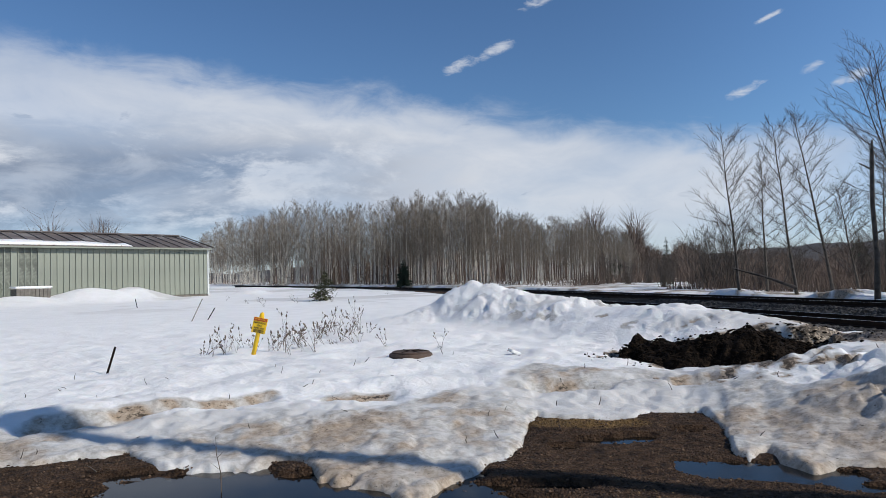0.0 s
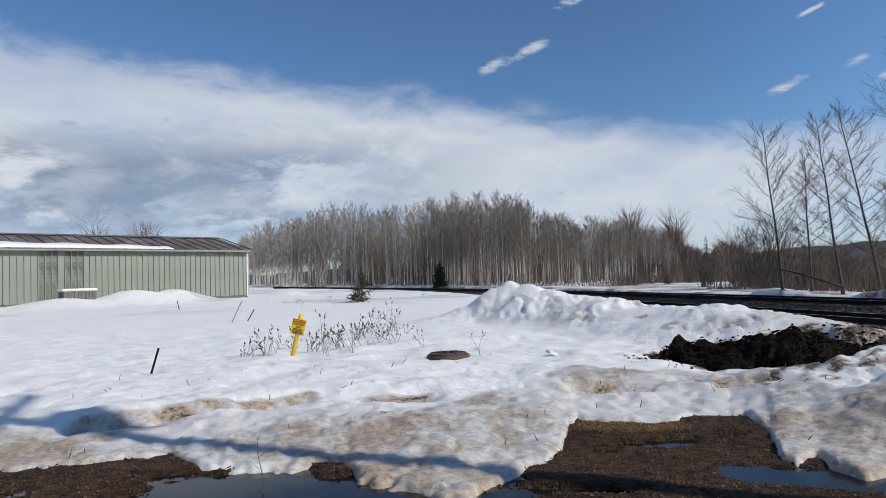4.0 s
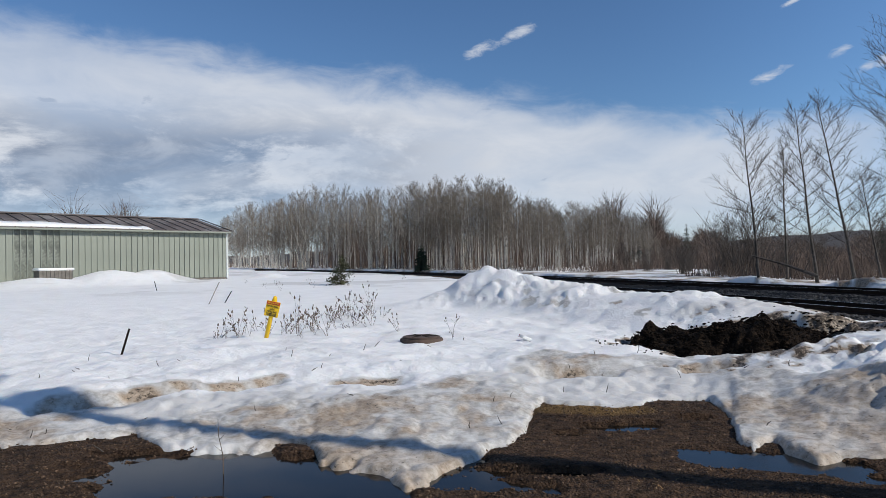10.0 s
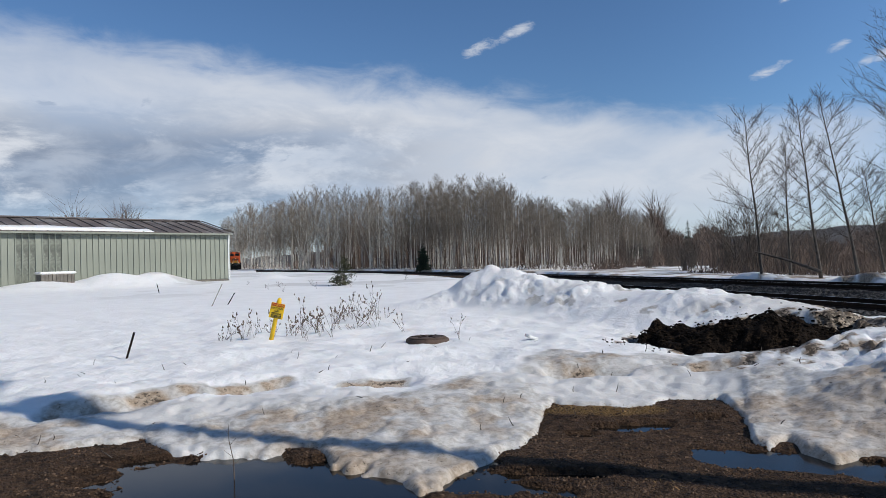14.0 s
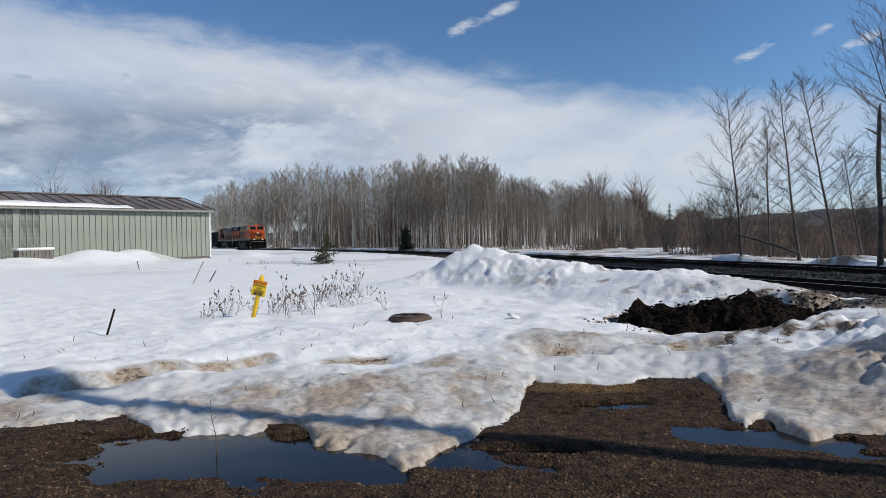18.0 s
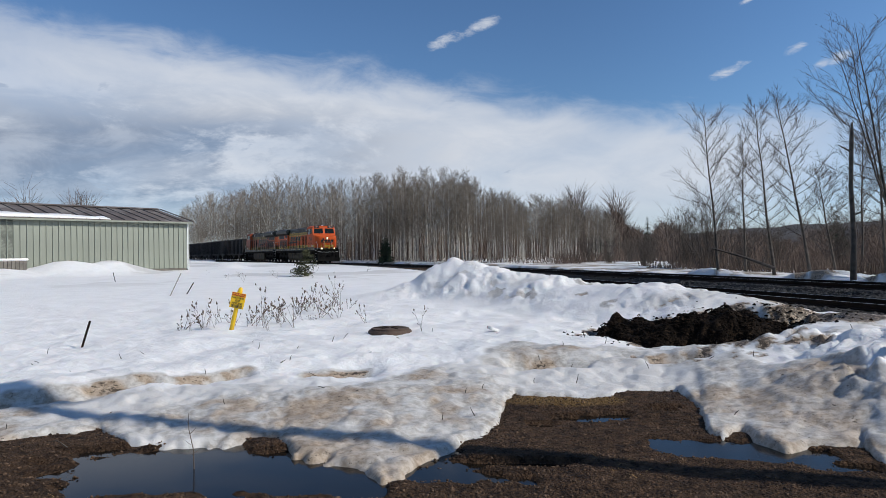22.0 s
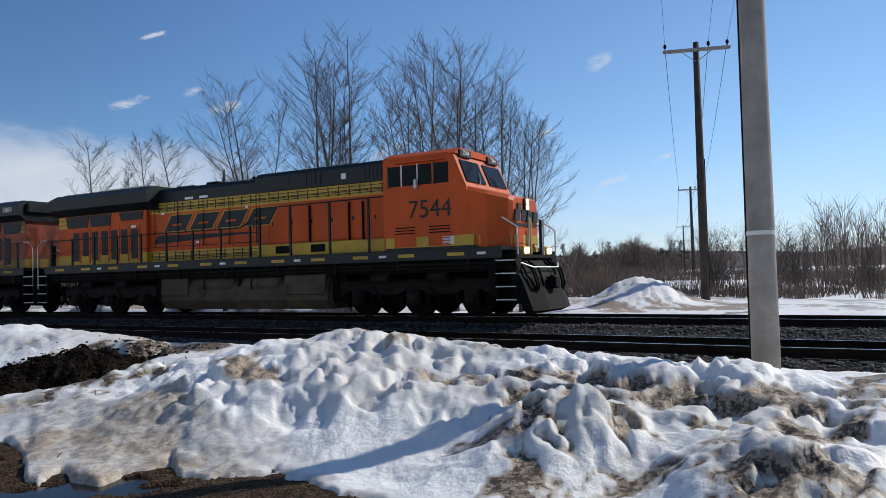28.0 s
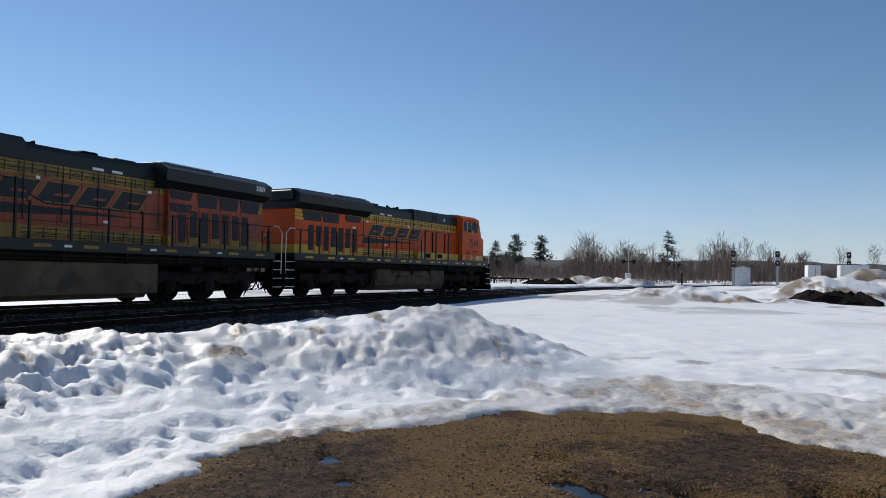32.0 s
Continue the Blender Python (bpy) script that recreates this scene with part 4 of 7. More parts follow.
def truck_side(parent, x0, xs, side):
    """One cast side frame with its journal boxes and springs."""
    y = side * 1.13
    a, b = xs[0] - 0.65, xs[-1] + 0.65
    mid = [(a, 0.62), (a, 0.95), (a + 0.25, 1.05)]
    for i, x in enumerate(xs):
        mid += [(x - 0.45, 1.05), (x - 0.35, 0.98), (x + 0.35, 0.98), (x + 0.45, 1.05)]
    mid += [(b - 0.25, 1.05), (b, 0.95), (b, 0.62)]
    low = []
    for x in reversed(xs):
        low += [(x + 0.55, 0.62), (x + 0.32, 0.74), (x - 0.32, 0.74), (x - 0.55, 0.62)]
    frame_ = part("truck_frame", Geo().prism(mid + low, y - 0.09, y + 0.09), TRUCKM, parent)
    for x in xs:
        part("journal_box", Geo().box(x - 0.21, x + 0.21, y + side * 0.02 - 0.15, y + side * 0.02 + 0.15, 0.32, 0.78, 0.04), TRUCKM, frame_)
        part("bearing_cap", Geo().tube([(x, y + side * 0.14, 0.53), (x, y + side * 0.22, 0.53), (x, y + side * 0.24, 0.53)], [0.17, 0.16, 0.10], 14), TRUCKM, frame_)
        for dx in (-0.42, 0.42):
            g = Geo()
            for k in range(5):
                g.tube([(x + dx, y, 0.62 - 0.055 * k), (x + dx, y, 0.585 - 0.055 * k)], 0.095, 10)
            part("coil_spring", g, GRIME, frame_)
    for x in xs[:-1]:
        part("brake_cylinder", Geo().tube([(x + 0.55, y + side * 0.16, 1.10), (x + 1.15, y + side * 0.16, 1.10)], 0.13, 12), TRUCKM, frame_)
        part("brake_rod", Geo().tube([(x + 0.5, y + side * 0.12, 0.9), (x + 0.95, y + side * 0.12, 0.35)], 0.03, 6), GRIME, frame_)
    part("sand_pipe", Geo().tube([(xs[0] - 0.75, y, 1.2), (xs[0] - 0.72, y - side * 0.2, 0.6), (xs[0] - 0.55, y - side * 0.35, 0.15)], 0.025, 6), GRIME, frame_)
    return frame_


AXLES = (-8.14, -6.24, -4.35, 4.97, 6.86, 8.70)


def locomotive(clean=True):
    orange, yellow = (ORANGE, YELLOW) if clean else (SOOTY, SOOTYY)
    loco = thing("locomotive", "orange and dark green diesel freight locomotive with yellow stripes" if clean else "trailing grimy orange and dark green locomotive, running long hood first", "locomotive", group="locomotives")
    part("underframe", Geo().box(-9.9, 9.9, -1.35, 1.35, 1.22, 1.60, 0.03), GRIME, loco)
    part("walkway", Geo().box(-9.6, 9.75, -1.56, 1.56, 1.78, 1.86), GREEN, loco)
    for side in (-1, 1):
        y0, y1 = sorted((side * 1.50, side * 1.57))
        sill = part("side_sill", Geo().box(-9.6, 9.75, y0, y1, 1.56, 1.855, 0.01), GREEN, loco)
        for k, x in enumerate(np.arange(-8.9, 9.6, 1.55)):
            part("reflector", Geo().box(x, x + 0.52, side * 1.572 - 0.004, side * 1.572 + 0.004, 1.66, 1.75), yellow, sill)
            if k % 2:
                part("data_plate", Geo().box(x + 0.9, x + 1.15, side * 1.572 - 0.004, side * 1.572 + 0.004, 1.67, 1.74), WHITEP, sill)
    # engine hood in its stripes
    for name, z0, z1, mat in (("hood_stripe", 1.86, 2.24, yellow), ("engine_hood", 2.24, 3.56, orange), ("hood_stripe", 3.56, 3.94, yellow), ("hood_top", 3.94, 4.30, GREEN)):
        part(name, Geo().box(-4.2, 6.15, -1.02, 1.02, z0, z1), mat, loco)
    part("hood_roof", Geo().prism_x([(-1.02, 4.30), (1.02, 4.30), (0.92, 4.44), (0.5, 4.50), (-0.5, 4.50), (-0.92, 4.44)], -4.2, 1.0), GREEN, loco)
    part("brake_grid_box", Geo().prism_x([(-1.10, 3.96), (1.10, 3.96), (1.10, 4.42), (0.95, 4.56), (-0.95, 4.56), (-1.10, 4.42)], 0.9, 6.12), GREEN, loco)
    for side in (-1, 1):
        for x0, x1, n in ((1.25, 2.35, 0), (2.95, 3.6, 4), (5.15, 5.85, 5)):
            grille = part("air_grille", Geo().box(x0, x1, side * 1.104 - 0.006, side * 1.104 + 0.006, 4.02, 4.42), DARK, loco)
            for k in range(n):
                xx = x0 + 0.06 + k * (x1 - x0 - 0.12) / max(1, n - 1)
                part("louvre_bar", Geo().box(xx - 0.03, xx + 0.03, side * 1.118 - 0.008, side * 1.118 + 0.008, 4.03, 4.41), GREEN, grille)
        part("marker_plate", Geo().box(4.35, 4.52, side * 1.105 - 0.006, side * 1.105 + 0.006, 4.10, 4.27), WHITEP, loco)
        # hood doors: thin plates with gaps, latches and hinges
        for k in range(13):
            x = -4.1 + k * 0.79
            yy = side * 1.026
            door = part("hood_door", Geo().box(x + 0.012, x + 0.778, yy - 0.008, yy + 0.008, 2.30, 3.52, 0.004), orange, loco)
            part("door_lower", Geo().box(x + 0.012, x + 0.778, yy - 0.008, yy + 0.008, 1.90, 2.22, 0.004), yellow, loco)
            part("door_upper", Geo().box(x + 0.012, x + 0.778, yy - 0.008, yy + 0.008, 3.59, 3.91, 0.004), yellow, loco)
            part("latch", Geo().box(x + 0.10, x + 0.16, yy + side * 0.014 - 0.01, yy + side * 0.014 + 0.01, 2.85, 2.97), GREEN, door)
            for zz in (2.02, 3.72):
                part("grab_bar", Geo().tube([(x + 0.05, yy + side * 0.05, zz), (x + 0.72, yy + side * 0.05, zz)], 0.012, 5), GREEN, loco)
        for x, a, b in ((4.6, 2.9, 3.0), (3.1, 1.1, 1.15), (5.1, 2.0, 2.05)):
            part("pipe", Geo().tube([(x, side * 1.08, 1.9), (x, side * 1.08, 3.4)], 0.035, 6), GRIME, loco)
        part("battery_box", Geo().box(1.1, 6.05, *sorted((side * 1.04, side * 1.30)), 1.86, 2.25, 0.02), yellow, loco)
        for x in (1.9, 3.3):
            part("vent_grille", Geo().box(x, x + 0.55, side * 1.305 - 0.006, side * 1.305 + 0.006, 1.95, 2.18), GRIME, loco)
        # emblem in plain shapes: four slanting blocks over a tapering bar
        for k in range(4):
            x, w, sl = -3.45 + k * 1.28, 1.04, 0.38
            xs = [x, x + w, x + w + sl, x + sl] if side < 0 else [x + sl, x + w + sl, x + w, x]
            zs = (2.92, 2.92, 3.46, 3.46)
            edge = [(a + b, c + d) for a, c, b, d in zip(xs, zs, (-0.04, 0.04, 0.04, -0.04), (-0.03, -0.03, 0.03, 0.03))]
            yy = side * 1.042
            part("emblem_edge", Geo().prism(edge, yy - 0.002, yy + 0.002), yellow, loco)
            blk = part("emblem_block", Geo().prism(list(zip(xs, zs)), yy + side * 0.004 - 0.003, yy + side * 0.004 + 0.003), GREEN, loco)
            part("emblem_slot", Geo().prism([(xs[0] + 0.40, 3.10), (xs[0] + 0.86, 3.10), (xs[0] + 0.92, 3.17), (xs[0] + 0.46, 3.17)] if side < 0 else [(xs[3] + 0.40, 3.10), (xs[3] + 0.86, 3.10), (xs[3] + 0.80, 3.17), (xs[3] + 0.34, 3.17)], yy + side * 0.010 - 0.002, yy + side * 0.010 + 0.002), orange, blk)
        yy = side * 1.042
        bar = [(-4.0, 2.50), (-3.75, 2.80), (-0.4, 2.74), (1.4, 2.68), (-0.4, 2.64), (-2.6, 2.54)] if side < 0 else [(2.1, 2.50), (1.85, 2.80), (-1.4, 2.74), (-3.3, 2.68), (-1.4, 2.64), (0.7, 2.54)]
        part("emblem_bar", Geo().prism(bar, yy - 0.003, yy + 0.003), GREEN, loco)
    # radiator cab at the rear
    part("radiator_body", Geo().box(-9.2, -4.2, -1.20, 1.20, 2.24, 3.78, 0.02), orange, loco)
    part("radiator_stripe", Geo().box(-9.2, -4.2, -1.20, 1.20, 1.86, 2.24), yellow, loco)
    part("radiator_wing", Geo().prism_x([(-1.20, 3.74), (1.20, 3.74), (1.52, 3.98), (1.56, 4.36), (1.2, 4.56), (-1.2, 4.56), (-1.56, 4.36), (-1.52, 3.98)], -9.3, -3.75), GREEN, loco)
    part("rear_overhang", Geo().box(-9.45, -9.28, -1.22, 1.22, 4.06, 4.50, 0.05), GREEN, loco)
    part("radiator_roof", Geo().box(-6.3, -3.95, -1.2, 1.2, 4.565, 4.61, 0.01), ROOFSHINE, loco)
    for k in range(5):
        part("roof_fan", Geo().box(-9.0 + k * 0.5, -8.62 + k * 0.5, -1.1, 1.1, 4.562, 4.60), GREEN, loco)
    for side in (-1, 1):
        for x0, x1, z0 in ((-8.75, -7.45, 3.28), (-7.35, -6.15, 3.28), (-5.65, -4.4, 3.42)) if clean else ((-9.0, -7.9, 3.26), (-7.75, -6.75, 3.26), (-6.6, -5.6, 3.26), (-5.3, -4.3, 3.44), (-5.3, -4.3, 3.02)):
            # leaning screens under the wing, each in a frame
            top = 3.72 if z0 > 3.2 else 3.30
            sc = part("radiator_screen", Geo().prism([(x0, top), (x0 + 0.12, z0), (x1, z0), (x1 + 0.08, top)], side * 1.21 - 0.012, side * 1.21 + 0.012), DARK, loco)
            part("screen_frame", Geo().box(x0 - 0.02, x1 + 0.08, side * 1.214 - 0.014, side * 1.214 + 0.014, z0 - 0.06, z0 - 0.01), orange, sc)
        for k in range(7):
            x = -8.3 + k * 0.55
            d = part("tall_door", Geo().box(x, x + 0.34, side * 1.206 - 0.008, side * 1.206 + 0.008, 2.20 if k % 2 else 2.02, 3.10), DARK, loco)
            part("door_frame", Geo().box(x + 0.37, x + 0.46, side * 1.21 - 0.012, side * 1.21 + 0.012, 1.95, 3.22), orange, d)
        part("notice", Geo().box(-5.0, -4.75, side * 1.206 - 0.004, side * 1.206 + 0.004, 3.14, 3.22), WHITEP, loco)
        for z0 in (3.28, 3.44, 3.60):
            part("rear_stripe", Geo().box(-9.19, -8.62, side * 1.205 - 0.004, side * 1.205 + 0.004, z0, z0 + 0.12), yellow, loco)
    part("exhaust_pipe", Geo().box(-2.1, -1.5, -0.35, 0.35, 4.48, 4.62, 0.03), GRIME, loco)
    part("roof_hatch", Geo().box(-3.5, -2.6, -0.45, 0.45, 4.48, 4.56, 0.02), GREEN, loco)
    horn = part("air_horn", Geo().box(0.1, 0.75, -0.10, 0.10, 4.49, 4.55), GRIME, loco)
    for x, d in ((0.15, -0.3), (0.45, 0.4), (0.6, 0.35)):
        part("horn_bell", Geo().tube([(x, 0, 4.60), (x + d * 0.6, 0, 4.61), (x + d, 0, 4.62)], [0.025, 0.03, 0.08], 8), GRIME, horn)
    # cab and nose
    cab = [(6.15, 1.86), (8.75, 1.86), (8.75, 3.52), (8.38, 4.40), (8.20, 4.48), (6.15, 4.48)]
    part("cab", Geo().prism(cab, -1.50, 1.50), orange, loco)
    part("cab_roof", Geo().prism_x([(-1.52, 4.44), (1.52, 4.44), (1.15, 4.62), (-1.15, 4.62)], 6.10, 8.42), orange, loco)
    part("roof_unit", Geo().box(6.7, 7.5, -0.5, 0.5, 4.60, 4.72, 0.04), GREEN, loco)
    part("antenna_dome", Geo().tube([(7.9, 0, 4.6), (7.9, 0, 4.68), (7.9, 0, 4.72)], [0.16, 0.15, 0.05], 12), WHITEP, loco)
    rings = []
    for x, w, top in ((8.70, 1.50, 3.52), (9.30, 1.42, 3.36), (9.74, 1.02, 3.24), (9.82, 0.85, 3.18)):
        rings.append([(x, -w, 1.86), (x, w, 1.86), (x, w, top - 0.10), (x, w - 0.15, top), (x, -w + 0.15, top), (x, -w, top - 0.10)])
    part("nose", Geo().loft(rings), orange, loco)
    for side in (-1, 1):
        part("cab_stripe", Geo().box(6.17, 8.95, *sorted((side * 1.495, side * 1.508)), 1.92, 2.22), yellow, loco)
        part("stripe_edge", Geo().box(6.17, 9.05, *sorted((side * 1.496, side * 1.510)), 1.86, 1.93), GREEN, loco)
        for x0, x1 in ((6.30, 6.68), (6.74, 7.22), (7.26, 7.70), (7.78, 8.22)):
            win = part("cab_window", Geo().box(x0, x1, side * 1.503 - 0.008, side * 1.503 + 0.008, 3.66, 4.22, 0.01), CABGLASS, loco)
            part("window_frame", Geo().box(x0 - 0.03, x0 + 0.01, side * 1.51 - 0.01, side * 1.51 + 0.01, 3.63, 4.25), SILVER if 6.7 < x0 < 7.3 else GREEN, win)
        part("sun_visor", Geo().box(6.6, 8.1, *sorted((side * 1.50, side * 1.72)), 4.27, 4.30), orange, loco)
        part("mirror", Geo().box(7.2, 7.28, *sorted((side * 1.52, side * 1.66)), 3.55, 3.80, 0.01), SILVER, loco)
        for x in (6.45, 7.55):
            vent = part("vent_panel", Geo().box(x, x + 0.72, side * 1.505 - 0.006, side * 1.505 + 0.006, 1.95, 2.55), orange, loco)
            for k in range(7):
                part("vent_slat", Geo().box(x + 0.04, x + 0.68, side * 1.515 - 0.008, side * 1.515 + 0.008, 1.99 + 0.08 * k, 2.02 + 0.08 * k), GRIME if k > 3 else orange, vent)
        part("cab_end_wall", Geo().box(6.10, 6.16, *sorted((side * 1.03, side * 1.49)), 1.86, 4.44), orange, loco)
        part("windshield", Geo().add([(8.73, side * 0.14, 3.66), (8.73, side * 1.36, 3.66), (8.465, side * 1.30, 4.28), (8.465, side * 0.14, 4.28), (8.66, side * 0.14, 3.65), (8.66, side * 1.36, 3.65), (8.40, side * 1.30, 4.27), (8.40, side * 0.14, 4.27)], [(0, 1, 2, 3), (7, 6, 5, 4), (0, 4, 5, 1), (1, 5, 6, 2), (2, 6, 7, 3), (3, 7, 4, 0)]), CABGLASS, loco)
        part("number_board", Geo().box(8.30, 8.47, *sorted((side * 0.55, side * 1.25)), 4.36, 4.58, 0.02), INK, loco)
        part("wiper", Geo().tube([(8.79, side * 0.7, 3.60), (8.64, side * 0.4, 3.95)], 0.015, 4), INK, loco)
        part("nose_stripe", Geo().add([(9.08, side * 1.465, 1.93), (9.80, side * 0.93, 1.93), (9.80, side * 0.93, 2.20), (9.08, side * 1.465, 2.20), (9.05, side * 1.45, 1.93), (9.77, side * 0.9, 1.93), (9.77, side * 0.9, 2.20), (9.05, side * 1.45, 2.20)], [(0, 1, 2, 3), (7, 6, 5, 4), (0, 4, 5, 1), (2, 6, 7, 3), (1, 5, 6, 2), (3, 7, 4, 0)]), yellow, loco)
    # front of the nose
    part("headlight_box", Geo().box(9.78, 9.88, -0.16, 0.16, 2.86, 3.20, 0.02), GREEN, loco)
    for z in (2.95, 3.11):
        part("headlight", Geo().tube([(9.87, 0, z), (9.91, 0, z)], 0.075, 14), LAMP, loco)
    part("nose_door", Geo().box(9.81, 9.85, -0.75, -0.25, 1.95, 2.80, 0.02), orange, loco)
    part("nose_window", Geo().box(9.845, 9.86, -0.62, -0.40, 2.86, 3.05), DARK, loco)
    for k in range(4):
        y0 = -0.86 + 0.44 * k
        part("nose_emblem", Geo().prism_x([(y0, 2.56), (y0 + 0.34, 2.56), (y0 + 0.42, 2.86), (y0 + 0.08, 2.86)], 9.822, 9.862), GREEN, loco)
    part("nose_emblem_bar", Geo().prism_x([(-0.9, 2.40), (0.8, 2.47), (0.8, 2.50), (-0.86, 2.50)], 9.822, 9.862), GREEN, loco)
    part("front_stripe", Geo().box(9.822, 9.835, -0.85, 0.85, 1.95, 2.2), yellow, loco)
    part("front_platform", Geo().box(9.75, 10.15, -1.50, 1.50, 1.55, 1.64), GRIME, loco)
    for side in (-1, 1):
        part("ditch_light", Geo().tube([(10.12, side * 0.85, 1.75), (10.22, side * 0.85, 1.75)], 0.09, 14), LAMP, loco)
        part("ditch_light_bracket", Geo().box(10.02, 10.13, side * 0.85 - 0.12, side * 0.85 + 0.12, 1.62, 1.88, 0.02), yellow, loco)
        part("grab_iron", Geo().tube([(10.15, side * 1.42, 1.64), (10.15, side * 1.44, 2.35), (9.75, side * 1.46, 2.62)], 0.022, 6), SILVER, loco)
        part("grab_iron", Geo().tube([(10.12, side * 0.55, 1.64), (10.14, side * 0.52, 2.65)], 0.02, 6), SILVER, loco)
    part("gate_post", Geo().box(10.06, 10.14, -0.44, -0.36, 1.64, 2.62, 0.01), yellow, loco)
    part("gate_post", Geo().box(10.06, 10.14, 0.36, 0.44, 1.64, 2.62, 0.01), GREEN, loco)
    plow = [(9.9, 1.5), (10.25, 1.0), (10.55, 0.18), (10.35, 0.10), (10.0, 0.8), (9.8, 1.5)]
    part("snow_plow", Geo().loft([[(x + (0.0 if abs(y) > 1 else 0.18), y, z) for x, z in plow] for y in (-1.45, -0.7, 0.7, 1.45)]), GRIME, loco)
    for end in (-1, 1):
        x = end * 9.95
        part("coupler", Geo().box(*sorted((x, x + end * 0.62)), -0.13, 0.13, 0.78, 1.04, 0.04), GRIME, loco)
        part("coupler_knuckle", Geo().box(*sorted((x + end * 0.55, x + end * 0.78)), -0.24, 0.16, 0.72, 1.08, 0.05), GRIME, loco)
        for k, y in enumerate((-0.75, -0.45, 0.4, 0.7)):
            part("air_hose", Geo().tube([(x + end * 0.15, y, 1.05), (x + end * 0.45, y * 0.95, 0.75), (x + end * 0.50, y * 0.85, 0.42), (x + end * 0.55, y * 0.6, 0.35)], 0.03, 6), GRIME, loco)
        for side in (-1, 1):
            xs = sorted((end * 9.55, end * 10.12))
            well = part("stepwell", Geo().box(*xs, *sorted((side * 1.12, side * 1.16)), 0.45, 1.75), GRIME, loco)
            for k in range(4):
                part("step", Geo().box(*xs, *sorted((side * 1.16, side * 1.52)), 0.45 + 0.34 * k, 0.49 + 0.34 * k), GRIME, well)
                part("step_edge", Geo().box(*xs, *sorted((side * 1.521, side * 1.535)), 0.462 + 0.34 * k, 0.492 + 0.34 * k), SILVER, well)
            for xx in xs:
                part("step_side", Geo().box(xx - 0.02, xx + 0.02, *sorted((side * 1.16, side * 1.52)), 0.40, 1.75), GRIME, well)
            if end < 0:
                part("grab_iron", Geo().tube([(-10.10, side * 1.50, 1.0), (-10.10, side * 1.52, 2.62), (-9.85, side * 1.52, 2.86), (-9.55, side * 1.52, 2.86)], 0.022, 6), SILVER, loco)
                part("gate_post", Geo().box(-10.1, -9.98, side * 0.52 - 0.05, side * 0.52 + 0.05, 1.64, 2.72, 0.01), GRIME, loco)
    part("rear_platform", Geo().box(-10.15, -9.3, -1.50, 1.50, 1.74, 1.80), GRIME, loco)
    part("gate_chain", Geo().tube([(-10.05, -0.5, 2.62), (-10.05, -0.2, 2.48), (-10.05, 0.2, 2.48), (-10.05, 0.5, 2.62)], 0.014, 5), SILVER, loco)
    # handrails
    for side in (-1, 1):
        y = side * 1.53
        for x in np.arange(-9.2, 1.2, 1.28):
            part("stanchion", Geo().box(x - 0.028, x + 0.028, y - 0.028, y + 0.028, 1.86, 2.86), GREEN, loco)
        part("handrail", Geo().tube([(-9.5, y, 2.82), (0.6, y, 2.82), (1.0, y, 2.98), (1.45, y, 3.38), (6.1, y, 3.42)], 0.022, 6), GREEN, loco)
        for x in (1.45, 2.7, 4.2, 5.6):
            part("stanchion", Geo().box(x - 0.03, x + 0.03, y - 0.03, y + 0.03, 1.86, 3.42), GREEN, loco)
        part("mid_rail", Geo().tube([(-9.3, y, 2.35), (1.4, y, 2.35)], 0.012, 5), GREEN, loco)
    # underfloor
    part("fuel_tank", Geo().prism_x([(-1.38, 0.50), (-1.20, 0.22), (1.20, 0.22), (1.38, 0.50), (1.38, 0.92), (1.15, 1.24), (-1.15, 1.24), (-1.38, 0.92)], -3.25, 3.95), TANKM, loco)
    for side in (-1, 1):
        for x0, x1 in ((-3.2, -1.9), (2.35, 3.9)):
            part("equipment_box", Geo().box(x0, x1, *sorted((side * 1.22, side * 1.44)), 0.66, 1.26, 0.03), TANKM, loco)
        for x0, x1 in ((-1.55, 0.15), (0.55, 2.1)):
            part("air_tank", Geo().tube([(x0, side * 1.22, 1.02), (x0 + 0.08, side * 1.22, 1.02), (x1 - 0.08, side * 1.22, 1.02), (x1, side * 1.22, 1.02)], [0.10, 0.22, 0.22, 0.10], 16), TANKM, loco, flat=False)
            part("tank_strap", Geo().tube([(x0 + 0.4, side * 1.22, 1.02), (x0 + 0.45, side * 1.22, 1.02)], 0.235, 16), GRIME, loco)
        part("filler_pipe", Geo().tube([(0.35, side * 1.3, 0.5), (0.35, side * 1.34, 1.3)], 0.05, 8), GRIME, loco)
        truck_side(loco, 0, AXLES[:3], side)
        truck_side(loco, 0, AXLES[3:], side)
    for a, b in ((-8.9, -3.6), (4.5, 9.4)):
        part("truck_bolster", Geo().box(a, b, -0.66, 0.66, 0.34, 1.22, 0.05), GRIME, loco)
    for x in AXLES:
        axle(loco, x, 0.53)
    for side in (-1, 1):
        y = side * 1.40
        for x0, x1, z0, z1 in ((-9.2, -7.6, 1.28, 1.52), (-7.2, -5.9, 1.30, 1.54), (-5.6, -3.6, 1.27, 1.50), (4.2, 5.6, 1.28, 1.52), (6.0, 7.4, 1.30, 1.54), (7.7, 9.2, 1.27, 1.50)):
            part("cable_duct", Geo().box(x0, x1, *sorted((y - side * 0.2, y)), z0, z1, 0.02), GRIME, loco)
        for z, r in ((1.46, 0.03), (1.36, 0.022)):
            part("air_line", Geo().tube([(-9.4, y + side * 0.05, z), (-3.0, y + side * 0.07, z - 0.03), (3.0, y + side * 0.05, z), (9.3, y + side * 0.06, z - 0.02)], r, 6), TRUCKM, loco)
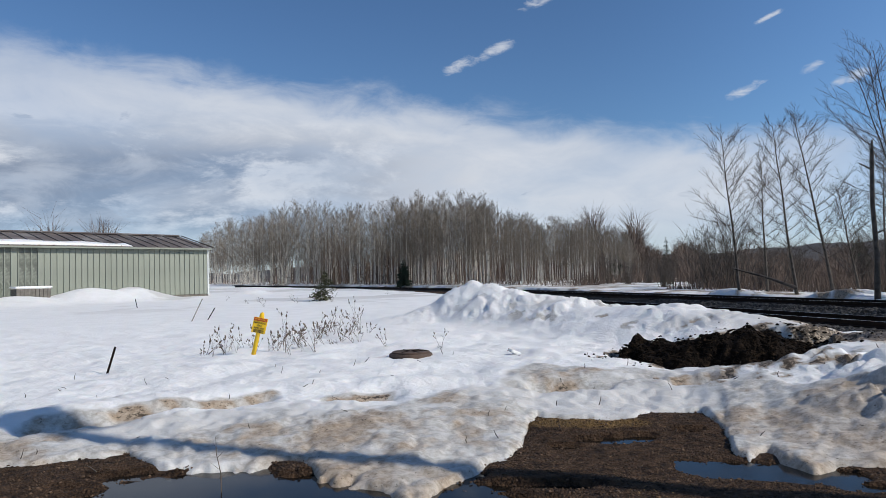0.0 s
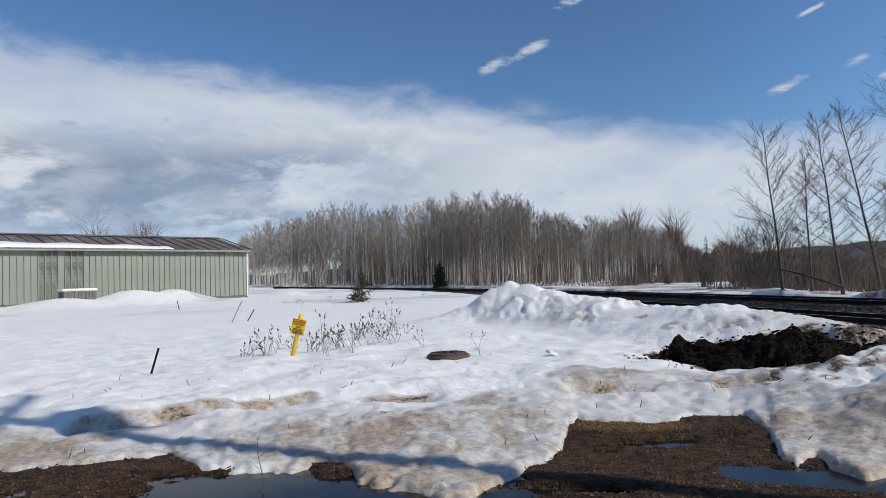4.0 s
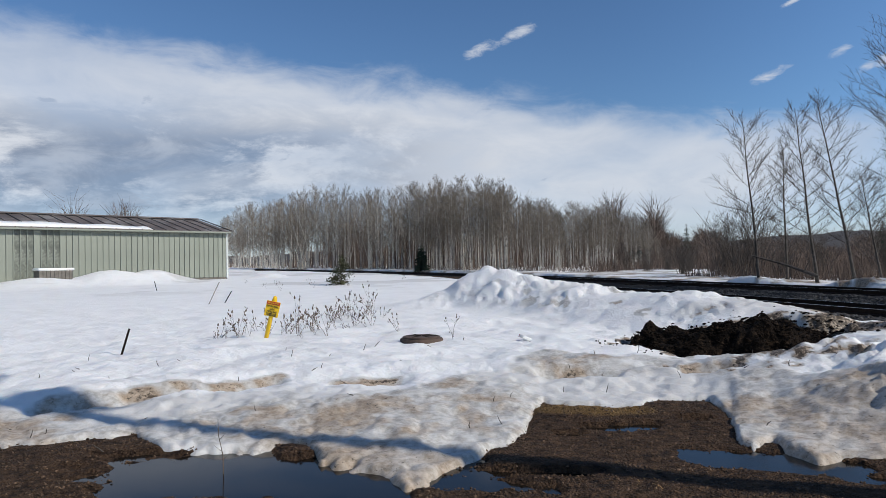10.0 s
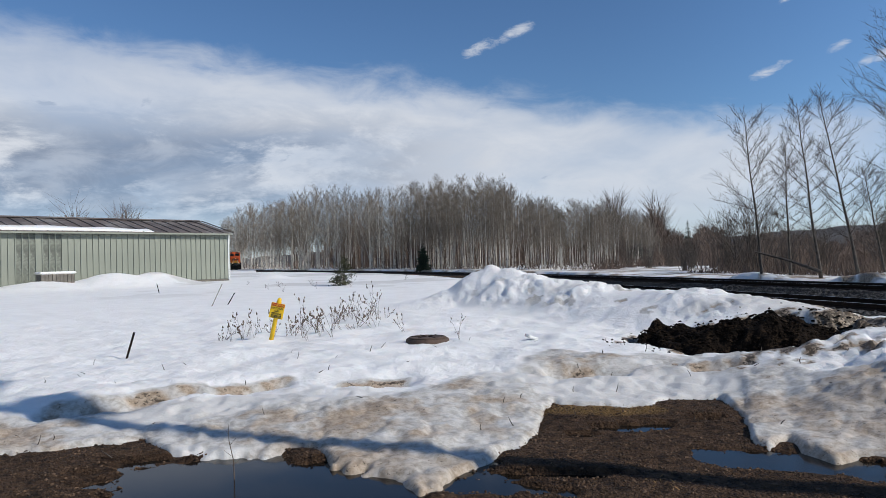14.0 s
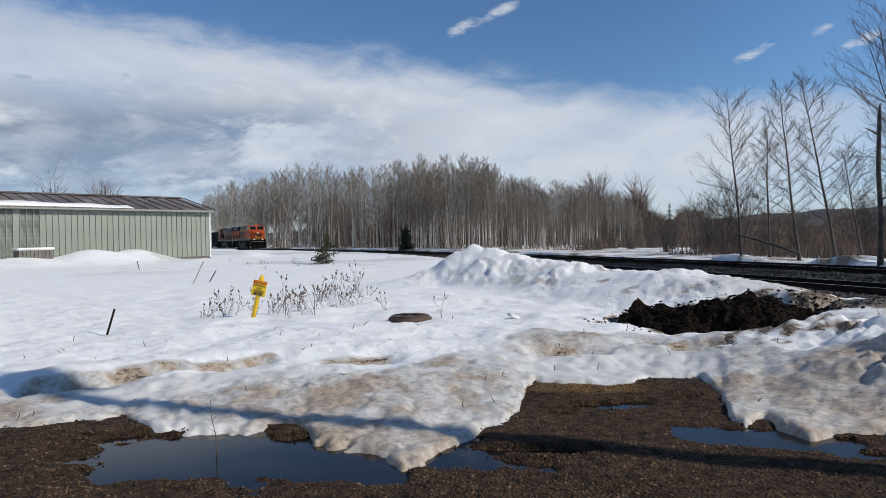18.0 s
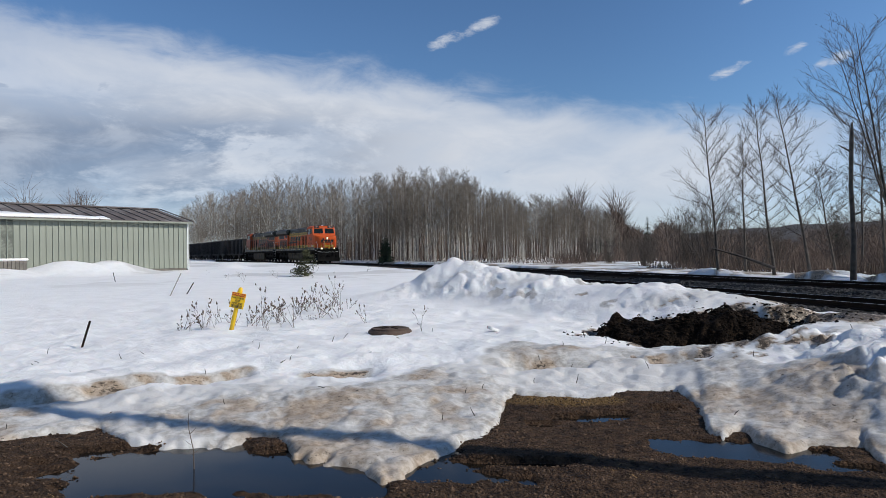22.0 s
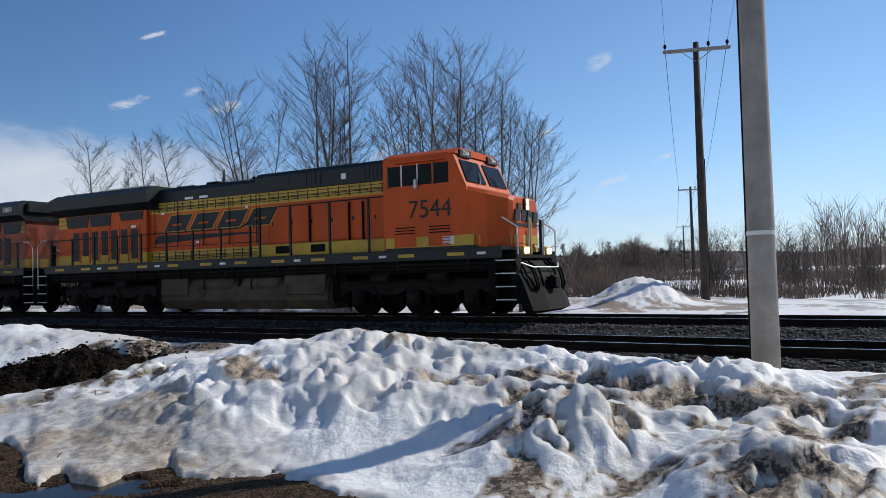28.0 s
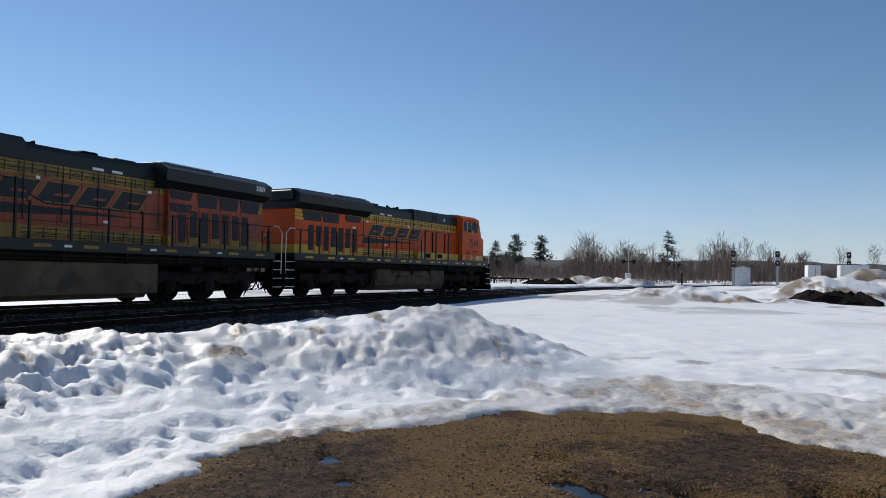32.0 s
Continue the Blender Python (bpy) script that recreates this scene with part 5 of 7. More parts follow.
        for k in range(9):
            x = -8.9 + 2.2 * k
            part("pipe_bracket", Geo().box(x, x + 0.07, *sorted((y, y + side * 0.10)), 1.26, 1.56), TRUCKM, loco)
        for x in (-9.15, -3.45, 4.15):
            part("sand_hose", Geo().tube([(x, side * 1.2, 1.4), (x + 0.1, side * 1.25, 0.9), (x + 0.25, side * 1.0, 0.35)], 0.035, 6), GRIME, loco)
        for x in (-3.9, -2.75, -1.5, -0.3, 0.9):
            part("hood_rail", Geo().tube([(x, side * 1.07, 2.35), (x, side * 1.07, 3.95)], 0.014, 5), GREEN, loco)
        for z in (1.96, 2.06, 2.16, 3.66, 3.76, 3.86):
            part("panel_joint", Geo().box(-4.18, 6.12, *sorted((side * 1.030, side * 1.040)), z - 0.011, z + 0.011), GREEN, loco)
        for k in range(26):
            x = -4.1 + k * 0.395
            for z in (2.06, 3.76):
                part("door_hook", Geo().box(x - 0.014, x + 0.014, *sorted((side * 1.030, side * 1.046)), z - 0.15, z + 0.15), GREEN, loco)
        for x, z, w in ((-3.6, 3.52, 0.16), (-1.9, 2.45, 0.16), (0.4, 3.50, 0.12), (-2.4, 3.98, 0.4), (-1.7, 3.98, 0.4)):
            part("notice", Geo().box(x, x + w, *sorted((side * 1.036, side * 1.044)), z, z + 0.08), WHITEP, loco)
        part("kick_plate", Geo().box(8.0, 8.35, *sorted((side * 1.508, side * 1.514)), 1.98, 2.2), SILVER, loco)
        part("step_well_front", Geo().box(9.30, 9.58, *sorted((side * 1.05, side * 1.45)), 0.55, 1.56, 0.02), GRIME, loco)
        part("sand_box", Geo().box(9.62, 10.06, *sorted((side * 0.2, side * 1.1)), 1.06, 1.56, 0.03), GRIME, loco)
    for k, y in enumerate((-1.1, -0.95, -0.6, 0.55, 0.95, 1.15)):
        part("air_hose", Geo().tube([(10.05, y, 1.5), (10.40, y, 1.25), (10.52, y * 0.96, 0.85), (10.44, y * 0.9, 0.55)], 0.035, 6), GRIME, loco)
    part("coupler_cut_lever", Geo().tube([(10.22, -1.4, 1.42), (10.36, -0.9, 1.3), (10.40, 0.9, 1.3), (10.22, 1.4, 1.42)], 0.022, 6), SILVER, loco)
    part("bell", Geo().tube([(9.95, 0.2, 1.72), (9.95, 0.2, 1.86), (9.95, 0.2, 1.95)], [0.13, 0.10, 0.03], 12), yellow, loco)
    # dark filler boxes added to close the bright gaps between tank and trucks
    part("gap_filler", Geo().box(3.9, 4.45, -1.1, 1.1, 0.42, 1.24, 0.04), GRIME, loco)
    part("gap_filler", Geo().box(-3.75, -3.2, -1.1, 1.1, 0.42, 1.24, 0.04), GRIME, loco)
    # all lengths a little longer
    for ob in loco.children_recursive:
        if ob.name.startswith("wheelset"):
            ob.matrix_basis = pose(ob.matrix_basis.translation.x * 1.035, 0, 0.53)
        else:
            ob.data.transform(Matrix.Diagonal((1.035, 1, 1.035, 1)))
    return loco


lead = locomotive()
second = locomotive(False)
for side in (-1, 1):
    lettering("7544", 0.72, GREEN, lead, Matrix.Translation((7.88, side * 1.512, 3.06)) @ side_turn(side), "road_number")
    lettering("7544", 0.19, WHITEP, lead, pose(8.774, side * 0.9, 4.63, 90, 0, 90), "board_number")
    lettering("3869", 0.30, WHITEP, second, Matrix.Translation((-8.9, side * 1.558, 4.35)) @ side_turn(side), "road_number")
    part("dusty_tank_cover", Geo().box(-3.7, 3.9, *sorted((side * 1.40, side * 1.46)), 0.36, 1.32, 0.03), TANKM, second)


def hopper_car():
    car = thing("hopper_car", "dark brown steel open-top hopper car with ribbed sides", "rail car", group="hopper cars")
    part("car_body", Geo().prism([(-7.6, 3.95), (-7.6, 2.2), (-5.6, 1.15), (5.6, 1.15), (7.6, 2.2), (7.6, 3.95)], -1.5, 1.5), HOPPER, car)
    for side in (-1, 1):
        part("top_chord", Geo().box(-7.65, 7.65, side * 1.55 - 0.07, side * 1.55 + 0.07, 3.85, 4.02, 0.02), HOPPER, car)
        part("side_sill", Geo().box(-7.6, 7.6, side * 1.52 - 0.06, side * 1.52 + 0.06, 1.05, 1.25), HOPPER, car)
        for x in np.linspace(-7.5, 7.5, 13):
            part("side_rib", Geo().box(x - 0.07, x + 0.07, side * 1.56 - 0.07, side * 1.56 + 0.07, 1.2, 3.9), HOPPER, car)
    for end in (-1, 1):
        part("end_platform", Geo().box(*sorted((end * 5.8, end * 7.7)), -1.4, 1.4, 1.02, 1.12), GRIME, car)
        part("end_post", Geo().box(*sorted((end * 7.5, end * 7.66)), -0.12, 0.12, 1.1, 2.3), GRIME, car)
        part("coupler", Geo().box(*sorted((end * 7.6, end * 8.2)), -0.13, 0.13, 0.78, 1.04, 0.03), GRIME, car)
        part("end_plate", Geo().box(*sorted((end * 7.66, end * 7.70)), 0.3, 1.3, 1.5, 2.6), WHITEP if end > 0 else HOPPER, car)
        for side in (-1, 1):
            part("truck_frame", Geo().prism([(end * 6.0 - 1.2, 0.62), (end * 6.0 - 1.1, 0.35), (end * 6.0 - 0.4, 0.28), (end * 6.0 + 0.4, 0.28), (end * 6.0 + 1.1, 0.35), (end * 6.0 + 1.2, 0.62), (end * 6.0 + 0.5, 0.78), (end * 6.0 - 0.5, 0.78)], side * 1.05 - 0.08, side * 1.05 + 0.08), GRIME, car)
            part("outlet_gate", Geo().prism([(end * 2.6 - 1.4, 1.2), (end * 2.6 - 0.4, 0.45), (end * 2.6 + 0.4, 0.45), (end * 2.6 + 1.4, 1.2)], side * 0.75 - 0.5, side * 0.75 + 0.5), HOPPER, car)
        for dx in (-0.9, 0.9):
            axle(car, end * 6.0 + dx, 0.46)
    part("ore_load", Geo().prism([(-7.4, 3.7), (-5, 4.08), (0, 3.95), (5, 4.08), (7.4, 3.7), (7.4, 3.6), (-7.4, 3.6)], -1.35, 1.35), GRIME, car)
    return car


cars = [hopper_car()]
for _ in range(13):
    cars.append(copy_thing(cars[0], Matrix()))

# ---- trees ----
def bare_tree(seed, height, spread, lean=0.0, limbs=30, twigs=9, trunk_r=0.16, first=0.25, fine=0.006, fork=False, up=0.75, sprigs=5):
    """Trunk and crown meshes of one leafless tree, at the origin."""
    rs = random.Random(seed)
    trunk, crown = Geo(), Geo()
    n = 9
    line = []
    bx = by = 0.0
    for i in range(n + 1):
        q = i / n
        bx += rs.uniform(-0.07, 0.07) * height / 14 + lean * height / n
        by += rs.uniform(-0.07, 0.07) * height / 14
        line.append((bx, by, height * q * 0.97 - 0.3 * (i == 0)))
    radii = [trunk_r * (1 - 0.95 * (i / n) ** 0.8) + 0.008 for i in range(n + 1)]
    radii[0] *= 1.25
    trunk.tube(line, radii, 7)
    stems = [line]
    for _ in range(fork):
        k = rs.randrange(1, int(n * 0.45))
        p = Vector(line[k])
        pts = [p]
        a = rs.uniform(0, 6.283)
        d = Vector((0.26 * math.cos(a), 0.26 * math.sin(a), 1)).normalized()
        for i in range(7):
            p = p + d * (height - line[k][2]) * 0.125
            d = (d + Vector((rs.uniform(-0.08, 0.08), rs.uniform(-0.08, 0.08), 0.09))).normalized()
            pts.append(p)
        trunk.tube(pts, [radii[k] * 0.62 * (1 - i / 8) + 0.008 for i in range(8)], 6)
        stems.append([tuple(p) for p in pts])

    def sliver(a, b, r, thin=False):
        d = (b - a)
        s = d.cross(Vector((rs.uniform(-1, 1), rs.uniform(-1, 1), rs.uniform(-1, 1)))).normalized() * r
        if thin:
            crown.add([a + s, a - s, b], [(0, 1, 2)])
            return
        u = d.cross(s).normalized() * r
        crown.add([a + s, a - 0.5 * s + 0.87 * u, a - 0.5 * s - 0.87 * u, b], [(0, 1, 3), (1, 2, 3), (2, 0, 3)])

    def shoot(p, d, length, r, parts, bend):
        """A wandering, tapering shoot; gives its points and the headings along it."""
        pts, dirs, r2 = [p], [d], r
        for k in range(parts):
            d = (d + Vector((rs.uniform(-0.2, 0.2), rs.uniform(-0.2, 0.2), bend + rs.uniform(-0.1, 0.1)))).normalized()
            p = p + d * (length / parts)
            pts.append(p)
            dirs.append(d)
        crown.tube(pts, [r2 * (1 - 0.85 * k / parts) for k in range(parts + 1)], 3, cap=False)
        return pts, dirs

    def off(d, angle, turn):
        """A heading that leaves d by an angle, to the side named by turn."""
        a = d.cross(Vector((0, 0, 1)) if abs(d.z) < 0.95 else Vector((1, 0, 0))).normalized()
        b = d.cross(a)
        return (d * math.cos(angle) + (a * math.cos(turn) + b * math.sin(turn)) * math.sin(angle)).normalized()

    for j in range(limbs):
        stem = stems[j % len(stems)]
        lo = first if stem is line else 0.15
        q = lo + (0.98 - lo) * (j + rs.random()) / limbs
        f = q * (len(stem) - 1)
        i = min(int(f), len(stem) - 2)
        p = Vector(stem[i]).lerp(Vector(stem[i + 1]), f - i)
        a = 2.4 * j + rs.uniform(-1.1, 1.1)
        u = (q - lo) / (1 - lo)
        reach = spread * (0.40 + 0.85 * math.sin(math.pi * (0.18 + 0.74 * u)) - 0.28 * u) * rs.uniform(0.5, 1.05)
        rise = up * (0.45 + 0.75 * u) * rs.uniform(0.35, 1.6)
        d = Vector((math.cos(a), math.sin(a), rise)).normalized()
        r0 = trunk_r * (0.24 - 0.16 * q) + fine * 0.6
        pts, dirs = shoot(p, d, reach, r0, 5, 0.09)
        for k in range(twigs):
            w = (0.18 + 0.82 * (k + rs.random()) / twigs) * 5
            m = min(int(w), 4)
            b = pts[m].lerp(pts[m + 1], w - m)
            e = off(dirs[m + 1], rs.uniform(0.45, 0.95), math.pi * k + rs.uniform(-0.9, 0.9))
            e = (e + Vector((0, 0, 0.22))).normalized()
            length = 0.2 + reach * rs.uniform(0.16, 0.36) * (1.15 - 0.12 * w)
            mid = b + e * length * 0.5
            e2 = (e + Vector((rs.uniform(-0.25, 0.25), rs.uniform(-0.25, 0.25), rs.uniform(0, 0.3)))).normalized()
            tip = mid + e2 * length * 0.5
            sliver(b, mid + e * length * 0.1, fine * 1.3)
            sliver(mid, tip, fine)
            for n2 in range(sprigs):
                v = (n2 + 0.3 + 0.7 * rs.random()) / sprigs
                c = b.lerp(mid, 2 * v) if v < 0.5 else mid.lerp(tip, 2 * v - 1)
                g = off(e2, rs.uniform(0.35, 0.85), math.pi * n2 + rs.uniform(-0.8, 0.8))
                sliver(c, c + g * length * rs.uniform(0.22, 0.5), fine * 0.8, True)
    return trunk, crown


def tree(geos, bark, twig, label, category="tree", group=""):
    ob = thing("tree", label, category, group=group)
    part("trunk", geos[0], bark, ob, flat=False)
    part("crown", geos[1], twig, ob)
    return ob


def polar(az, d, z=None):
    x, y = -math.sin(radians(az)) * d, math.cos(radians(az)) * d
    return x, y, (float(terrain(np.array(x), np.array(y))) if z is None else z)


def build_grove():
    """The stand of tall pale aspens across the tracks."""
    rs = random.Random(21)
    kinds = []
    for k in range(12):
        h = (11.0, 12.5, 13.5, 12.0, 13.0, 14.0, 10.0, 12.8, 11.5, 9.0, 13.0, 12.0)[k]
        kinds.append((h, bare_tree(100 + k, h, 2.5, rs.uniform(-0.03, 0.03), 46, 9, 0.055 if k % 3 else 0.075, 0.30 + 0.2 * rs.random(), 0.0100, fork=k % 4 == 1, up=0.95, sprigs=5)))
    firsts = {}

    def put(k, x, y, s):
        m = pose(x, y, 0.25, 0, 0, rs.uniform(0, 360)) @ Matrix.Diagonal((s, s, s * rs.uniform(0.92, 1.08), 1))
        if k not in firsts:
            firsts[k] = tree(kinds[k][1], ASPEN, ASPENTWIG, "tall leafless aspen with a pale slender trunk", group="aspens of the grove")
            firsts[k].matrix_basis = m
        else:
            c = copy_thing(firsts[k], Matrix())
            c.matrix_basis = m

    # outline of the crowns: turn to the left of +y, height over the ground at 105 m
    out_az = [19.5, 17.0, 14.0, 11.5, 8.5, 6.0, 3.5, 0.0, -2.5, -5.0, -8.0, -11.0, -13.2, -15.2]
    out_h = [4.5, 8.8, 9.8, 12.0, 11.8, 11.6, 12.6, 13.4, 13.2, 11.0, 9.4, 9.0, 8.2, 4.0]
    spots = []
    while len(spots) < 560:
        az = rs.uniform(-15.0, 19.6) if rs.random() < 0.85 else rs.uniform(13, 19.6)
        d = float(np.interp(az, [-15, -10, -5, 0, 5], [66, 68, 74, 82, 92]))
        while polar(az, d)[0] - float(track_x(polar(az, d)[1])) < 7:
            d += 2
        d += 34 * rs.random() ** 1.2 + (8 if az < -8 else 0)
        h = float(np.interp(-az, [-a for a in out_az], out_h)) * d / 105
        h *= rs.uniform(0.8, 1.03) if rs.random() < 0.75 else rs.uniform(0.45, 0.8)
        if az > 14 and rs.random() < 0.3:
            h *= 0.6
        x, y, _ = polar(az, d)
        if x - float(track_x(y)) >= 5.5 and d < 310:
            spots.append((d, x, y, h))
    spots.sort()
    for d, x, y, h in spots[:215]:
        k = rs.randrange(12)
        put(k, x, y, h / kinds[k][0])
    # those deeper in the stand, in one mesh
    light = [(12.5, bare_tree(150 + k, 12.5, 2.6, 0.0, 34, 7, 0.06, 0.3, 0.0115, fork=k % 2, up=0.95, sprigs=4)) for k in range(5)]
    vs, fs, ms, n = [], [], [], 0
    packs = [[(np.array(g.v), g.f) for g in two] for _, two in light]
    for d, x, y, h in spots[215:]:
        k = rs.randrange(5)
        a, sc = rs.uniform(0, 6.283), h / light[k][0]
        rot = np.array([[math.cos(a), math.sin(a), 0], [-math.sin(a), math.cos(a), 0], [0, 0, 1]]) * sc
        for slot, (v, f) in enumerate(packs[k]):
            vs.append(v @ rot + (x, y, 0.25))
            fs.extend([tuple(i + n for i in face) for face in f])
            ms.extend([slot] * len(f))
            n += len(v)
    me = bpy.data.meshes.new("grove_depth")
    me.from_pydata(np.concatenate(vs).tolist(), [], fs)
    me.materials.append(ASPEN)
    me.materials.append(ASPENTWIG)
    me.polygons.foreach_set("material_index", ms)
    tagged(new("grove_depth", me), "tall pale aspens standing deeper in the leafless grove", "trees", kind="stuff")


build_grove()


def build_line_trees():
    """The single, larger trees across the tracks: turn, distance, height, spread, lean, kind."""
    rows = [(-21.9, 40, 8.6, 2.6, -0.08), (-23.6, 42, 7.5, 1.4, 0.0), (-25.6, 40, 9.0, 2.2, -0.12), (-28.2, 39, 9.2, 2.4, -0.20), (-29.5, 39, 5.2, 1.8, -0.16), (-32.4, 38, 8.5, 2.0, -0.05), (-33.8, 36, 11.0, 3.4, -0.20), (-37.8, 36, 13.2, 3.0, -0.03), (-39.2, 36, 10.0, 2.4, 0.02),
            (-40.1, 34, 13.2, 4.2, 0.0), (-44.7, 33, 10.0, 2.4, 0.0), (-46.0, 33, 11.8, 3.2, 0.03), (-48.1, 28.5, 10.8, 3.4, 0.04), (-49.3, 35, 11.0, 2.8, 0.05), (-51.5, 33, 10.6, 3.2, 0.06), (-53.4, 34, 8.8, 2.6, 0.05), (-31.0, 46, 8.0, 2.0, 0.02)]
    for k, (az, d, h, w, lean) in enumerate(rows):
        g = bare_tree(300 + k, h, w * 0.95 if az > -33 else w * 0.98, lean * 0.85, 36 if az > -33 else 66, 12, 0.030 + 0.0055 * h, 0.2 if az > -33 else 0.26, 0.0066, fork=0 if az > -33 else 3, up=0.85, sprigs=7)
        ob = tree(g, BARK, TWIG, ("broad" if w > 3.5 else "slender") + " leafless grey tree beyond the tracks" + (", leaning" if abs(lean) > 0.07 else ""), group="trees beyond the tracks")
        ob.matrix_basis = pose(*polar(az, d), 0, 0, az)
    # broken snag and the fallen trunk
    snag = thing("dead_snag", "dead broken-off tree trunk beyond the tracks", "tree", pose(*polar(-30.3, 34), 0, 0, -30))
    part("trunk", Geo().tube([(0, 0, -0.2), (0.05, 0, 2), (-0.03, 0.02, 4), (0.02, 0, 6.0), (0.05, 0.03, 6.6)], [0.13, 0.10, 0.085, 0.08, 0.03], 8), BARK, snag, flat=False)
    for z, a, l in ((2.8, 0, 0.5), (4.6, 2, 0.4), (5.4, 4, 0.7)):
        part("stub_branch", Geo().tube([(0, 0, z), (l * math.cos(a), l * math.sin(a), z + 0.25)], [0.05, 0.015], 5), BARK, snag)
    x, y, z = polar(-21.3, 38)
    x1, y1, z1 = polar(-25.5, 38)
    tr = thing("fallen_trunk", "fallen bare tree trunk propped in the brush", "log")
    part("trunk", Geo().tube([(x, y, z + 1.55), ((x + x1) / 2, (y + y1) / 2, z + 1.12), (x1, y1, z1 + 0.55)], [0.035, 0.055, 0.085], 7), BARK, tr)
    for q in (0.3, 0.55, 0.8):
        p = Vector((x, y, z + 1.58)).lerp(Vector((x1, y1, z1 + 0.58)), q)
        part("branch", Geo().tube([p, p + Vector((0.3, 0.1, 0.6))], [0.03, 0.01], 4), BARK, tr)
    # shrubs: bundles of stems
    def shrub(seed, h, w, n):
        rs = random.Random(seed)
        g = Geo()
        for _ in range(n):
            a, s = rs.uniform(0, 6.283), rs.random()
            p = Vector((0.25 * w * math.cos(a) * s, 0.25 * w * math.sin(a) * s, -0.1))
            d = Vector((0.38 * math.cos(a) * s, 0.38 * math.sin(a) * s, 1)).normalized()
            pts = [p]
            for k in range(4):
                p = p + d * h / 4 * rs.uniform(0.7, 1.1)
                d = (d + Vector((rs.uniform(-0.4, 0.4), rs.uniform(-0.4, 0.4), 0.05))).normalized()
                pts.append(p)
            g.tube(pts, [0.028, 0.022, 0.016, 0.01, 0.004], 4, cap=False)
            for _ in range(16):
                b = pts[rs.randrange(1, 5)]
                e = (d + Vector((rs.uniform(-1, 1), rs.uniform(-1, 1), rs.uniform(-0.2, 0.6)))).normalized() * h * rs.uniform(0.12, 0.3)
                g.tube([b, b + e], [0.007, 0.003], 3, cap=False)
        return g

    first = thing("shrub", "leafless many-stemmed grey shrub in snow", "shrub", pose(*polar(-21.0, 50)), group="shrubs")
    part("branchwork", shrub(1, 4.6, 3.4, 60), TWIG, first)
    rs = random.Random(4)
    for az, d, s in ((-19.6, 53, 0.8), (-17.0, 62, 0.55), (-15.6, 70, 0.5), (-14.0, 66, 0.45), (-23.4, 47, 0.6), (-25.6, 49, 0.6), (-29.6, 50, 0.7), (-34.0, 50, 0.8), (-36.0, 52, 0.8), (-42.8, 52, 0.7), (-46.5, 54, 0.8), (-67.0, 48, 0.8), (-70.5, 50, 0.9), (-72.5, 47, 0.6), (-77.0, 46, 0.42), (-79.0, 45, 0.40), (-81.5, 47, 0.45), (-84.5, 44, 0.4), (-87.0, 46, 0.42), (-96.0, 60, 0.4), (-104.0, 66, 0.45), (-16.6, 55, 0.45), (-12.5, 74, 0.6)):
        c = copy_thing(first, Matrix())
        c.matrix_basis = pose(*polar(az, d), 0, 0, rs.uniform(0, 360)) @ Matrix.Scale(s, 4)


build_line_trees()


def slivers(name, label, category, mat, base, tip, half, rs):
    """Thin three-sided spikes from base points to tips, in one mesh."""
    n = len(base)
    a = rs.uniform(0, 2 * math.pi, n)
    s = np.stack([np.cos(a) * half, np.sin(a) * half, 0 * a], -1)
    t = np.stack([-np.sin(a) * half, np.cos(a) * half, 0 * a], -1)
    v = np.stack([base - s, base + s, base + t, tip], 1)
    f = (np.array([(0, 1, 3), (1, 2, 3), (2, 0, 3)])[None] + 4 * np.arange(n)[:, None, None]).reshape(-1, 3)
    me = bpy.data.meshes.new(name)
    me.from_pydata(v.reshape(-1, 3).tolist(), [], f.tolist())
    me.materials.append(mat)
    return tagged(new(name, me), label, category, kind="stuff")


